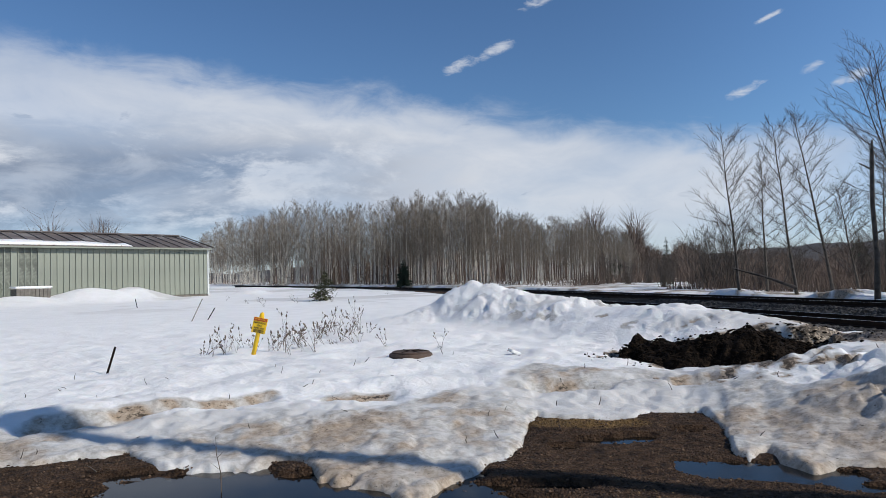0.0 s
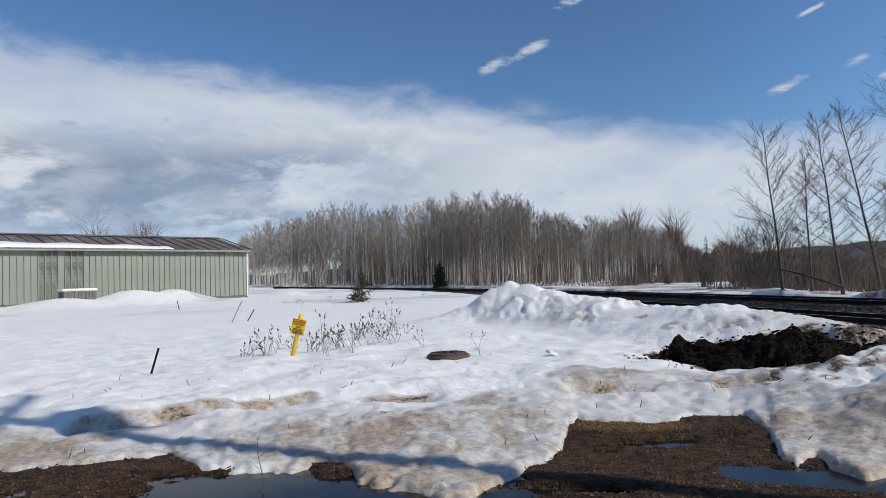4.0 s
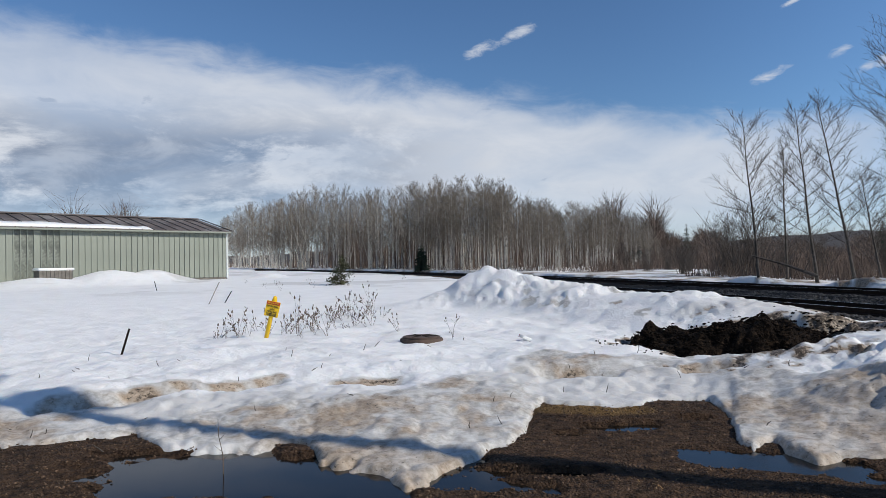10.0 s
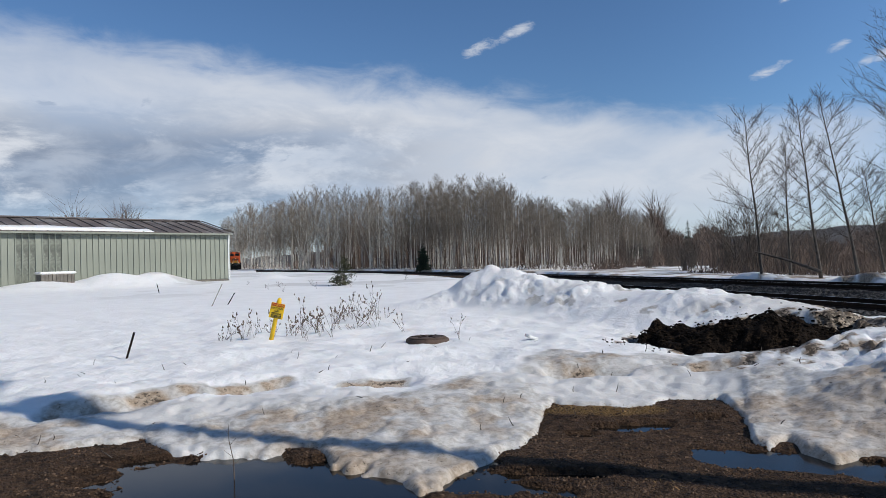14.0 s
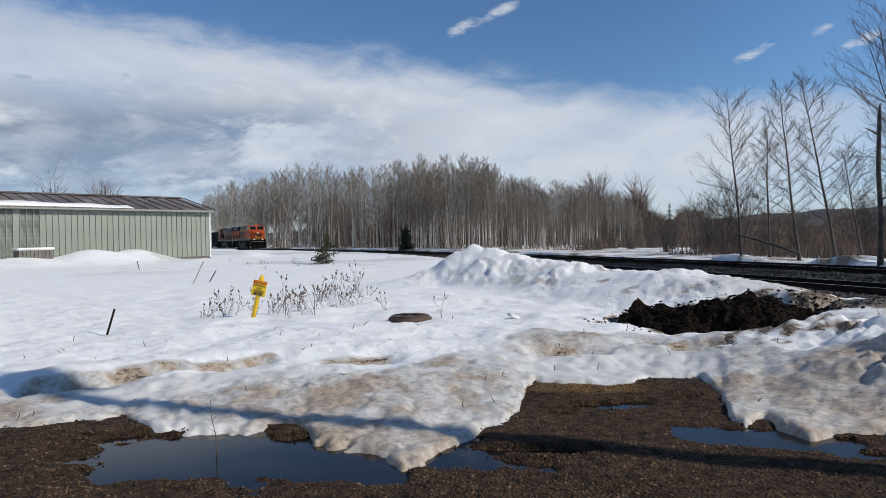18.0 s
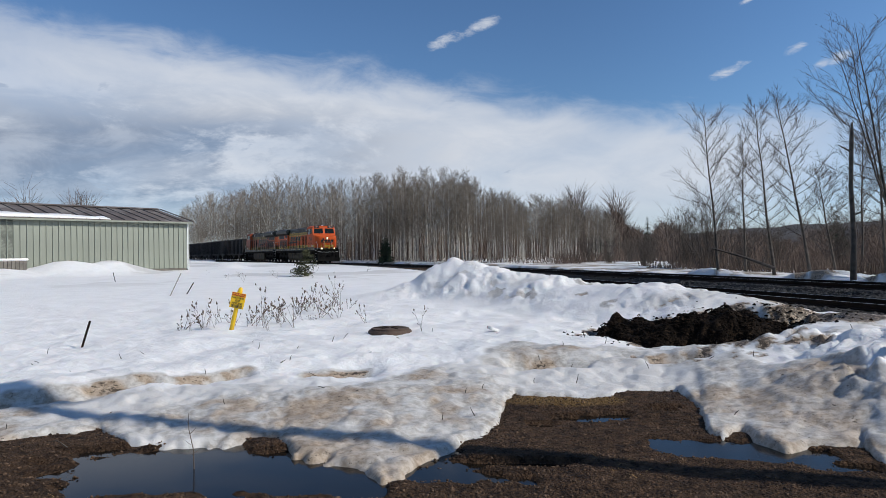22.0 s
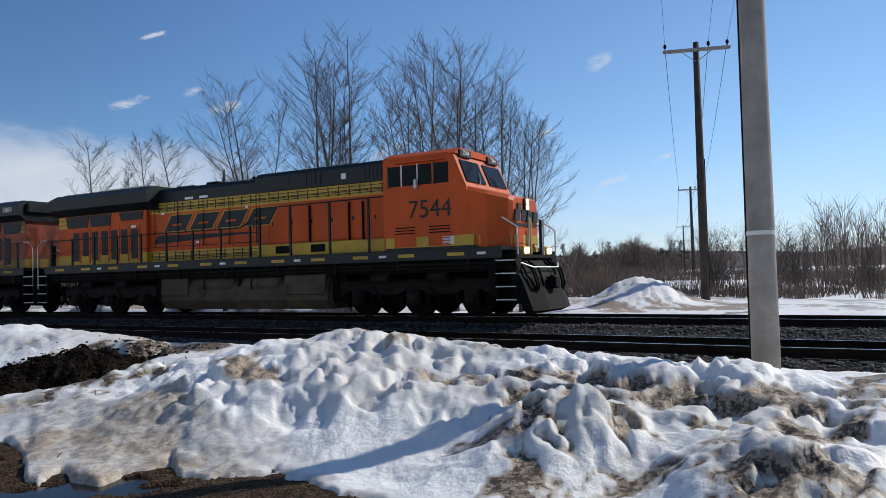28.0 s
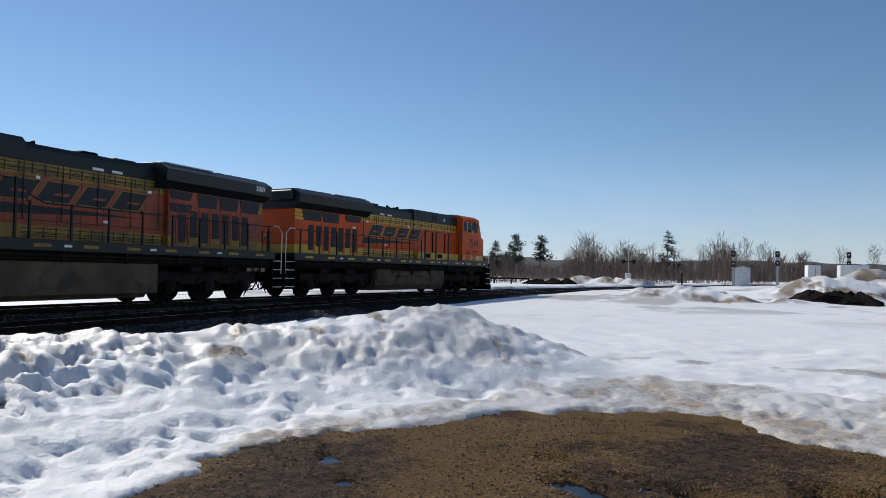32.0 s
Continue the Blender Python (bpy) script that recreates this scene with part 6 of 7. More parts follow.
def build_far_woods():
    """The brush and woods that close the view, and the low hills behind them."""
    rs = np.random.RandomState(31)
    # trees and tall bushes, each a stem with a fan of branches
    n, k = 7200, 32
    pick = rs.rand(n)
    az = np.where(pick < 0.17, rs.uniform(-18, 26, n), np.where(pick < 0.38, rs.uniform(-192, -125, n), np.where(pick < 0.80, rs.uniform(-64, -14, n), rs.uniform(-125, 34, n))))
    d = np.where(az > -18, rs.uniform(112, 190, n), np.where(az > -60, rs.uniform(50, 160, n), np.where(az > -125, rs.uniform(120, 260, n), rs.uniform(210, 300, n))))
    base = np.interp(az, [-190, -175, -160, -150, -120, -90, -70, -55, -50, -30, -18, -10, 34], [8, 9.5, 7.5, 4.5, 5.5, 7.0, 8.0, 6.5, 6.0, 5.5, 7.0, 9.0, 8.0])
    h = base * np.clip(1 + 0.9 * fbm(az * 3, d * 0, 5.0, 4), 0.45, 1.7) * rs.uniform(0.35, 1.0, n) * 1.85
    h = np.where((az > -66) & (az < -15), 0.056 * d * np.clip(1 + 0.7 * fbm(az * 3, d * 0, 5.0, 4), 0.6, 1.4) * rs.uniform(0.45, 1.0, n), h)
    x, y = -np.sin(np.radians(az)) * d, np.cos(np.radians(az)) * d
    ok = (x - track_x(y) > 12) | (np.abs(x - track_x(y)) > 30)
    x, y, h, d = x[ok], y[ok], h[ok], d[ok]
    n = len(x)
    root = np.stack([x, y, np.full(n, 0.25)], -1)[:, None].repeat(k, 1)
    q = rs.rand(n, k) ** 0.8
    q[:, 0] = 0
    hh, ang, out = h[:, None], rs.uniform(0, 2 * math.pi, (n, k)), rs.uniform(0.03, 0.20, (n, k))
    out[:, 0] = 0.04
    start = root + np.stack([0.05 * hh * np.cos(ang) * q, 0.05 * hh * np.sin(ang) * q, 0.62 * q * hh], -1)
    reach = (1 - 0.62 * q) * np.where(q == 0, 0.95, rs.uniform(0.25, 0.6, (n, k)))
    tip = start + np.stack([out * hh * np.cos(ang), out * hh * np.sin(ang), reach * hh * 0.75], -1)
    half = (0.014 + 0.00026 * d)[:, None].repeat(k, 1)
    half[:, 0] *= 2.2
    slivers("far_woods", "distant leafless grey-brown trees and bushes", "woods", BRUSH, start.reshape(-1, 3), tip.reshape(-1, 3), half.ravel(), rs)
    # low brown brush under and before them, and over the flats beyond the line
    n = 190000
    part_of = rs.rand(n)
    az = np.where(part_of < 0.3, rs.uniform(-140, -60, n), np.where(part_of < 0.6, rs.uniform(-62, -10, n), rs.uniform(-190, 34, n)))
    near = np.interp(az, [-190, -150, -130, -105, -85, -62, -50, -24, -14, -7, 0, 34], [140, 90, 50, 33, 30, 38, 40, 41, 50, 64, 82, 104])
    d = near * (1 + 2.4 * rs.rand(n) ** 1.6)
    x, y = -np.sin(np.radians(az)) * d, np.cos(np.radians(az)) * d
    ok = ((x - track_x(y) > 8.5) | (np.abs(x - track_x(y)) > 30)) & (fbm(x, y, 9, 4) > -0.16 + 0.26 * np.clip(1.5 - d / near, 0, 1))
    x, y, d = x[ok], y[ok], d[ok]
    n = len(x)
    h = (0.25 + 1.3 * rs.rand(n) ** 2) * (0.5 + 0.008 * d)
    b = np.stack([x, y, terrain(x, y)], -1)
    tip = b + np.stack([rs.normal(0, 0.3, n) * h, rs.normal(0, 0.3, n) * h, h], -1)
    slivers("brush", "low dry brown brush standing in the snow", "brush", BRUSH, b, tip, 0.012 + 0.00032 * d, rs)
    az = np.arange(-200, 161, 0.5)
    prof = np.interp(az, [-200, -170, -150, -120, -95, -75, -50, -35, -22, 0, 30, 160], [10, 12, 15, 17, 13, 11, 13, 20, 13, 9, 8, 9]) + 4 * fbm(az, az * 0, 9, 5, 0.6)
    xs, ys, zs = [], [], []
    for r, q in ((330, -0.2), (400, 0.45), (520, 1.0), (800, 0.9)):
        xs.append(-np.sin(np.radians(az)) * r), ys.append(np.cos(np.radians(az)) * r), zs.append(prof * q + 0.8 * fbm(az * 4, az * 0 + r, 1, 3))
    tagged(sheet("backdrop", HILL, np.stack(xs, 1), np.stack(ys, 1), np.stack(zs, 1)), "low wooded hills on the horizon", "hills", kind="structure")


build_far_woods()


def conifer(seed, h, w, rows=16, bare=0.1, droop=0.25):
    """A trunk and whorls of needled boughs, thinner towards the top."""
    rs = random.Random(seed)
    trunk, crown = Geo(), Geo()
    trunk.tube([(0, 0, -0.2), (0.02 * h, 0, h * 0.5), (0, 0, h)], [0.018 * h, 0.012 * h, 0.003 * h], 7)
    for k in range(rows):
        q = bare + (1 - bare) * (k + 0.3 * rs.random()) / rows
        reach = w * (1 - q) ** 0.8 * rs.uniform(0.75, 1.1) + 0.02 * h
        for j in range(9):
            a = 2 * math.pi * (j + rs.random()) / 9
            l = reach * rs.uniform(0.6, 1.1)
            p, d = Vector((0, 0, q * h)), Vector((math.cos(a), math.sin(a), -droop + 0.5 * q))
            side = Vector((-math.sin(a), math.cos(a), 0))
            for s in range(7):
                b = p + d * l * (0.12 + 0.14 * s)
                t = l * 0.26 * (1.15 - 0.11 * s) * rs.uniform(0.7, 1.2)
                for sg in (-1, 1):
                    tip = b + (side * sg * 0.9 + d * 0.7 + Vector((0, 0, rs.uniform(-0.3, 0.15)))) * t
                    u = Vector((0, 0, 0.22 * l)) * rs.uniform(0.5, 1.0)
                    crown.add([b - d * 0.16 * l, b + d * 0.16 * l, tip, b + u], [(0, 1, 2), (0, 2, 3), (1, 3, 2)])
    return trunk, crown


def pine(seed, h, w, bare):
    """A straight trunk with an uneven crown of needle clumps."""
    rs = random.Random(seed)
    trunk, crown = Geo(), Geo()
    trunk.tube([(0, 0, -0.2), (0.02 * h, 0, h * 0.5), (0, 0, h * 0.96)], [0.017 * h, 0.012 * h, 0.003 * h], 7)
    for k in range(26):
        q = bare + (1 - bare) * (k + rs.random()) / 26
        r = w * (1.0 - q) ** 0.7 * rs.uniform(0.25, 0.95) * (0.55 + 0.45 * min(1, (q - bare) * 6))
        a = rs.uniform(0, 6.283)
        c = Vector((r * math.cos(a), r * math.sin(a), q * h))
        crown.tube([(0, 0, q * h - 0.2 * r), c], [0.03, 0.01], 3, cap=False)
        s = w * (0.20 + 0.24 * (1 - q)) * rs.uniform(0.8, 1.2)
        for _ in range(46):
            o = Vector((rs.gauss(0, 0.5) * s, rs.gauss(0, 0.5) * s, rs.gauss(0, 0.26) * s))
            e = Vector((rs.uniform(-1, 1), rs.uniform(-1, 1), rs.uniform(-0.2, 0.6))).normalized() * s * 0.42
            u = e.cross(Vector((rs.uniform(-1, 1), rs.uniform(-1, 1), 1))).normalized() * s * 0.13
            crown.add([c + o - e * 0.4 + u, c + o - e * 0.4 - u, c + o + e], [(0, 1, 2)])
    return trunk, crown


def build_conifers():
    for k, (az, d, h, w, label) in enumerate(((9.4, 43, 1.75, 0.62, "small bushy young pine standing in the snow"), (3.2, 88, 3.4, 1.1, "dark spruce in front of the aspens"), (-13.2, 105, 5.0, 1.3, "dark spruce among the brush"), (-16.9, 120, 6.5, 1.0, "dark spruce among the brush"), (-29.5, 75, 4.2, 1.3, "dark spruce among the brush"))):
        ob = thing("spruce", label, "spruce", pose(*polar(az, d)))
        t, c = pine(500, 1.8, 0.85, 0.05) if k == 0 else conifer(500 + k, h, w, rows=30, droop=0.4)
        part("trunk", t, BARK, ob)
        part("crown", c, NEEDLE if k else YOUNG, ob)
    rows = [(-156.3, 255, 14.5, 5.6, 0.35), (-154.8, 262, 12.5, 4.6, 0.3), (-155.6, 250, 8.0, 4.0, 0.1), (-153.9, 258, 7.0, 3.6, 0.1), (-158.3, 262, 14.5, 5.4, 0.42), (-167.7, 255, 16.0, 5.2, 0.05), (-164.0, 280, 8.0, 3.2, 0.1), (-162.0, 300, 8.0, 3.4, 0.1), (-166.0, 270, 9.0, 3.4, 0.1), (-161.0, 300, 6.5, 2.2, 0.05)]
    rows += [(-55.5 - 0.9 * k + 0.3 * math.sin(7 * k), 210 + 9 * math.sin(3 * k), 7 + 2.2 * math.sin(5 * k + 1), 2.6, 0.1) for k in range(11)]
    for k, (az, d, h, w, bare) in enumerate(rows):
        ob = thing("pine", "dark green conifer in the distance", "pine", pose(*polar(az, d)), group="distant conifers")
        t, c = pine(600 + k, h, w, bare)
        part("trunk", t, BARK, ob)
        part("crown", c, NEEDLE, ob)
    kinds = [bare_tree(700 + k, 14, 3.4, 0, 46, 8, 0.17, 0.25, 0.024, fork=3, up=1.0) for k in range(3)]
    firsts = {}
    rs = random.Random(8)
    for az, d, s in [(-160.6, 250, 0.75), (-170.2, 260, 0.9), (-171.6, 262, 1.0), (-173.0, 265, 1.05), (-174.3, 262, 0.95), (-177.0, 255, 0.7), (-179.0, 250, 0.8), (-181.0, 250, 0.85), (-184.5, 250, 1.05), (-186.0, 250, 0.9), (-166.6, 255, 0.9), (-78.0, 190, 0.75), (-72.5, 190, 0.8), (-82.5, 190, 0.7), (-63.5, 200, 0.75), (-66.0, 200, 0.7), (-58.5, 200, 0.7), (-91.0, 200, 0.55), (-110.0, 210, 0.5), (-128.0, 215, 0.55), (-69.5, 185, 0.6), (-75.0, 195, 0.6), (-85.5, 200, 0.6), (-131.5, 220, 0.7), (-136.0, 240, 0.5)]:
        k = rs.randrange(3)
        m = pose(*polar(az, d), 0, 0, rs.uniform(0, 360)) @ Matrix.Scale(s, 4)
        if k not in firsts:
            firsts[k] = tree(kinds[k], BARK, ASPENTWIG, "leafless tree in the far woods", group="far trees")
            firsts[k].matrix_basis = m
        else:
            c = copy_thing(firsts[k], Matrix())
            c.matrix_basis = m


build_conifers()

# ---- the metal building ----
def frame_of(x, y, z, turn):
    return pose(x, y, z, 0, 0, turn)


def build_hall():
    """A long low shed; its local x runs along the wall that faces the yard, y goes into the building."""
    cx, cy, _ = polar(17.9, 60)
    turn = math.degrees(math.atan2(0.76, 0.65))  # local +x points along the wall to its far corner
    hall = thing("metal_building", "long sage-green metal building with a brown ribbed roof, partly snow-covered", "building", frame_of(cx, cy, 0.0, turn))
    L, W, H, R = 34.0, 9.0, 4.25, 5.35
    part("foundation", Geo().box(-L, 0, 0.05, W, -0.6, 0.75), CONCRETE, hall)
    part("wall", Geo().box(-L, 0, 0.04, 0.24, 0.7, H - 0.05), SIDING, hall)
    part("wall", Geo().box(-L, 0, W - 0.24, W - 0.04, 0.7, H - 0.05), SIDING, hall)
    for x in (-L, -0.22):
        part("gable_wall", Geo().prism_x([(0.24, 0.7), (W - 0.24, 0.7), (W - 0.24, H - 0.1), (W / 2, R - 0.15), (0.24, H - 0.1)], x, x + 0.2), SIDING, hall)
    me = Geo().box(0.02, 0.38, 0.0, 0.035, 0.72, H - 0.12).mesh("wall_panel", SIDING)
    wet = Geo().box(0.02, 0.38, 0.0, 0.035, 0.72, H - 0.12).mesh("wall_panel", WETSIDING)
    ribm = Geo().box(-0.03, 0.03, -0.06, 0.035, 0.72, H - 0.12, 0.012).mesh("wall_rib", SIDING)
    for k in range(85):
        p = part("wall_panel", wet if k in (31, 32, 33, 35, 36, 37) else me, None, hall, at=pose(-0.4 - 0.4 * k, 0, 0))
        part("rib", ribm, None, p, at=pose(0.4, 0, 0))
    part("corner_trim", Geo().box(-0.12, 0.04, -0.06, 0.12, 0.65, H), TRIMW, hall, "pale corner trim")
    slope = math.atan2(R - H, W / 2)
    for side in (0, 1):
        a, b = ((-0.35, H - 0.08), (W / 2, R)) if side == 0 else ((W + 0.35, H - 0.08), (W / 2, R))
        part("roof", Geo().prism_x([a, b, (b[0], b[1] + 0.06), (a[0], a[1] + 0.06)], -L - 0.3, 0.07), ROOFM, hall)
    n = 38
    for k in range(n + 1):
        x = -L - 0.28 + k * (L + 0.56) / n
        part("roof_seam", Geo().add([(x - 0.03, -0.35, H - 0.02), (x + 0.03, -0.35, H - 0.02), (x + 0.03, W / 2, R + 0.06), (x - 0.03, W / 2, R + 0.06), (x - 0.02, -0.35, H + 0.05), (x + 0.02, -0.35, H + 0.05), (x + 0.02, W / 2, R + 0.13), (x - 0.02, W / 2, R + 0.13)], [(0, 1, 2, 3), (7, 6, 5, 4), (0, 4, 5, 1), (1, 5, 6, 2), (2, 6, 7, 3), (3, 7, 4, 0)]), ROOFM, hall)
    part("ridge_cap", Geo().prism_x([(W / 2 - 0.3, R + 0.05), (W / 2 + 0.3, R + 0.05), (W / 2, R + 0.17)], -L - 0.3, 0.07), ROOFM, hall)
    part("gutter", Geo().box(-L - 0.3, 0.07, -0.46, -0.33, H - 0.17, H - 0.05, 0.02), SIDING, hall)
    # snow left along the eave
    xs = np.linspace(-L, -6.2, 120)
    g = Geo()
    rings = []
    for i, x in enumerate(xs):
        w = 1.25 + 0.25 * math.sin(i * 0.37) + 0.2 * math.sin(i * 0.11)
        h = 0.16 * min(1, (len(xs) - 1 - i) / 25 + 0.15)
        rings.append([(x, -0.3, H + 0.00), (x, -0.3 + w, H + w * math.tan(slope)), (x, -0.35 + w * 0.8, H + w * 0.8 * math.tan(slope) + h), (x, -0.2, H + 0.05 + h), (x, -0.36, H + h * 0.5)])
    snow = g.loft(rings).mesh("roof_snow", SNOW, False)
    tagged(new("roof_snow", snow), "strip of old snow lying along the eave", "snow").matrix_basis = frame_of(cx, cy, 0.0, turn)
    m = frame_of(cx, cy, 0.0, turn)
    # a planter-like bin against the wall
    bin_ = thing("wooden_bin", "grey wooden bin capped with snow beside the wall", "bin", m @ pose(-13.6, -2.6, 0.75))
    for k in range(9):
        part("slat", Geo().box(-1.0 + k * 0.22, -0.8 + k * 0.22, -0.02, 0.03, 0, 0.72, 0.01), CONCRETE, bin_)
    part("bin_body", Geo().box(-0.98, 0.98, 0.04, 0.9, 0, 0.7, 0.02), CONCRETE, bin_)
    part("snow_cap", Geo().box(-1.08, 1.08, -0.08, 1.0, 0.70, 0.86, 0.06), SNOW, bin_)
    t = tree(bare_tree(41, 9.5, 2.2, 0, 20, 6, 0.14, 0.45, 0.01), BARK, TWIG, "leafless tree behind the metal building")
    t.matrix_basis = pose(*polar(25.0, 104))


build_hall()


# ---- things in the snowfield ----
def snow_at(x, y):
    z = snow_height(np.array([float(x)]), np.array([float(y)]))[0][0]
    return float(max(z, soil_height(np.array([float(x)]), np.array([float(y)]))[0]))


def marker():
    m = pose(-4.02, 14.9, snow_at(-4.02, 14.9) - 0.12, 0, 13, 8) @ Matrix.Scale(0.92, 4)
    post = thing("pipeline_marker", "yellow pipeline warning post with a yellow sign, leaning in the snow", "marker post", m)
    part("post", Geo().tube([(0, 0, -0.3), (0, 0, 1.02), (0, 0, 1.06), (0, 0, 1.08)], [0.048, 0.048, 0.04, 0.01], 14), SIGNY, post, flat=False)
    part("sleeve", Geo().tube([(0, 0, 0.93), (0, 0, 1.0)], 0.055, 14), SIGNY, post)
    plate = part("sign_plate", Geo().box(-0.15, 0.15, -0.068, -0.056, 0.62, 0.96, 0.004), SIGNY, post)
    part("red_header", Geo().box(-0.14, 0.14, -0.074, -0.069, 0.885, 0.95), SIGNR, plate)
    lettering("WARNING", 0.052, SIGNY, plate, pose(0, -0.077, 0.917, 90), "word")
    for text, z in (("NATURAL", 0.845), ("GAS", 0.785), ("PIPELINE", 0.725)):
        lettering(text, 0.058, INK, plate, pose(0, -0.073, z, 90), "word")
    for z in (0.685, 0.662, 0.64):
        part("small_print", Geo().box(-0.11, 0.11, -0.0725, -0.069, z - 0.006, z + 0.006), INK, plate)


marker()


def manhole():
    ob = thing("manhole_ring", "rusty brown manhole ring with a lid, half sunk in the snow", "manhole", pose(-0.76, 13.5, snow_at(-0.76, 13.3) - 0.08) @ Matrix.Diagonal((0.86, 0.86, 0.9, 1)))
    part("ring", Geo().tube([(0, 0, -0.2), (0, 0, 0.12), (0, 0, 0.15)], [0.46, 0.46, 0.44], 36), RING, ob)
    part("lid", Geo().tube([(0, 0, 0.15), (0, 0, 0.18), (0, 0, 0.19)], [0.40, 0.40, 0.37], 32), RING, ob)
    for k in range(6):
        a = k * math.pi / 3
        part("lid_rib", Geo().box(0.05, 0.34, -0.012, 0.012, 0.19, 0.20), RAIL, ob, at=pose(0, 0, 0, 0, 0, math.degrees(a)))


manhole()


def weed(seed, h, heads=3):
    rs = random.Random(seed)
    g, hd = Geo(), []
    for _ in range(heads):
        d = Vector((rs.uniform(-0.5, 0.5), rs.uniform(-0.5, 0.5), 1)).normalized()
        p = Vector((rs.uniform(-0.04, 0.04), rs.uniform(-0.04, 0.04), -0.05))
        pts = [p]
        for k in range(4):
            p = p + d * h / 4
            d = (d + Vector((rs.uniform(-0.2, 0.2), rs.uniform(-0.2, 0.2), -0.05))).normalized()
            pts.append(p)
        g.tube(pts, [0.006, 0.005, 0.004, 0.003, 0.002], 4, cap=False)
        for _ in range(5):
            b = pts[rs.randrange(1, 5)]
            e = b + (d + Vector((rs.uniform(-1, 1), rs.uniform(-1, 1), rs.uniform(-0.1, 0.5)))).normalized() * h * rs.uniform(0.1, 0.25)
            g.tube([b, e], [0.003, 0.0015], 3, cap=False)
            if rs.random() < 0.4:
                hd.append(Geo().tube([e, e + Vector((0, 0, 0.02)), e + Vector((0, 0, 0.05))], [0.006, 0.016, 0.004], 5))
        e = pts[-1]
        hd.append(Geo().tube([e, e + d * 0.03, e + d * 0.09], [0.008, 0.024, 0.008], 6))
    return g, hd


def build_weeds():
    rs = random.Random(12)
    kinds = []
    for k in range(6):
        g, hd = weed(60 + k, (0.55, 0.75, 0.45, 0.9, 0.6, 0.35)[k], 2 + k % 3)
        kinds.append((g.mesh("stalk", STALK), [q.mesh("seed_head", STALK) for q in hd]))
    spots = [(rs.gauss(-4.5, 0.45), rs.gauss(15.4, 0.6)) for _ in range(15)] + [(rs.gauss(-3.0, 0.45), rs.gauss(19.6, 0.9)) for _ in range(22)] + [(rs.gauss(-3.2, 0.5), rs.gauss(16.2, 0.7)) for _ in range(16)] + [(-0.2, 14.8), (-2.2, 16.8), (-2.1, 16.9)]
    spots += [(rs.gauss(-7.5, 2.5), rs.gauss(42, 4)) for _ in range(14)]
    for x, y in spots:
        st, hd = rs.choice(kinds)
        ob = thing("dry_weed", "dry brown weed stalk sticking out of the snow", "weed", pose(x, y, snow_at(x, y), 0, 0, rs.uniform(0, 360)) @ pose(0, 0, 0, rs.gauss(0, 16), rs.gauss(6, 16), 0) @ Matrix.Scale(rs.uniform(0.3, 0.95), 4), group="dry weeds")
        part("stalk", st, None, ob)
        for me in hd:
            part("seed_head", me, None, ob)
    for x, y, h, lean in ((-5.88, 12.62, 0.46, 16), (-9.4, 27, 0.9, 25), (-9.0, 27.6, 0.5, 30), (-16.0, 38, 0.5, -12)):
        ob = thing("wooden_stake", "thin leaning wooden stake in the snow", "stake", pose(x, y, snow_at(x, y), 0, lean, 20))
        part("shaft", Geo().box(-0.018, 0.018, -0.014, 0.014, -0.15, h, 0.004), POLEWOOD if h > 0.6 else RAIL, ob)
    ob = thing("dry_weed", "single thin weed stalk standing in the puddle", "weed", pose(-1.95, 6.05, -0.06, 4, -3, 0), group="dry weeds")
    part("stalk", Geo().tube([(0, 0, -0.05), (0.015, 0, 0.2), (-0.01, 0.01, 0.36), (0.0, 0.0, 0.5)], [0.005, 0.004, 0.003, 0.0015], 5), STALK, ob)
    for z, l in ((0.16, 0.07), (0.24, -0.06), (0.33, 0.05), (0.40, -0.03)):
        part("side_twig", Geo().tube([(0, 0, z), (l, 0.01, z + 0.05)], [0.002, 0.001], 4), STALK, ob)
    # a bit of litter, and twigs on the snow
    can = thing("litter", "pale scrap of litter on the snow", "litter", pose(*(1.15, 13.9), snow_at(1.15, 13.9) + 0.02, 10, 20, 30))
    part("scrap", Geo().box(-0.11, 0.11, -0.07, 0.07, 0, 0.06, 0.015), WHITEP, can)
    part("edge", Geo().box(-0.10, 0.10, 0.071, 0.08, 0.0, 0.05), SIGNR, can)
    for k in range(60):
        a, r = radians(rs.uniform(-30, 32)), rs.uniform(7.2, 14)
        x, y = -math.sin(a) * r, math.cos(a) * r
        l = rs.uniform(0.05, 0.14)
        ob = thing("twig", "short dark twig on the snow", "twig", pose(x, y, snow_at(x, y) + 0.005, 0, rs.uniform(-60, 5), rs.uniform(0, 360)), group="twigs on the snow")
        part("stick", Geo().tube([(0, 0, -0.02), (l * 0.5, 0.01, 0.0), (l, 0, 0.015)], [0.006, 0.005, 0.002], 4), TWIG, ob)


build_weeds()


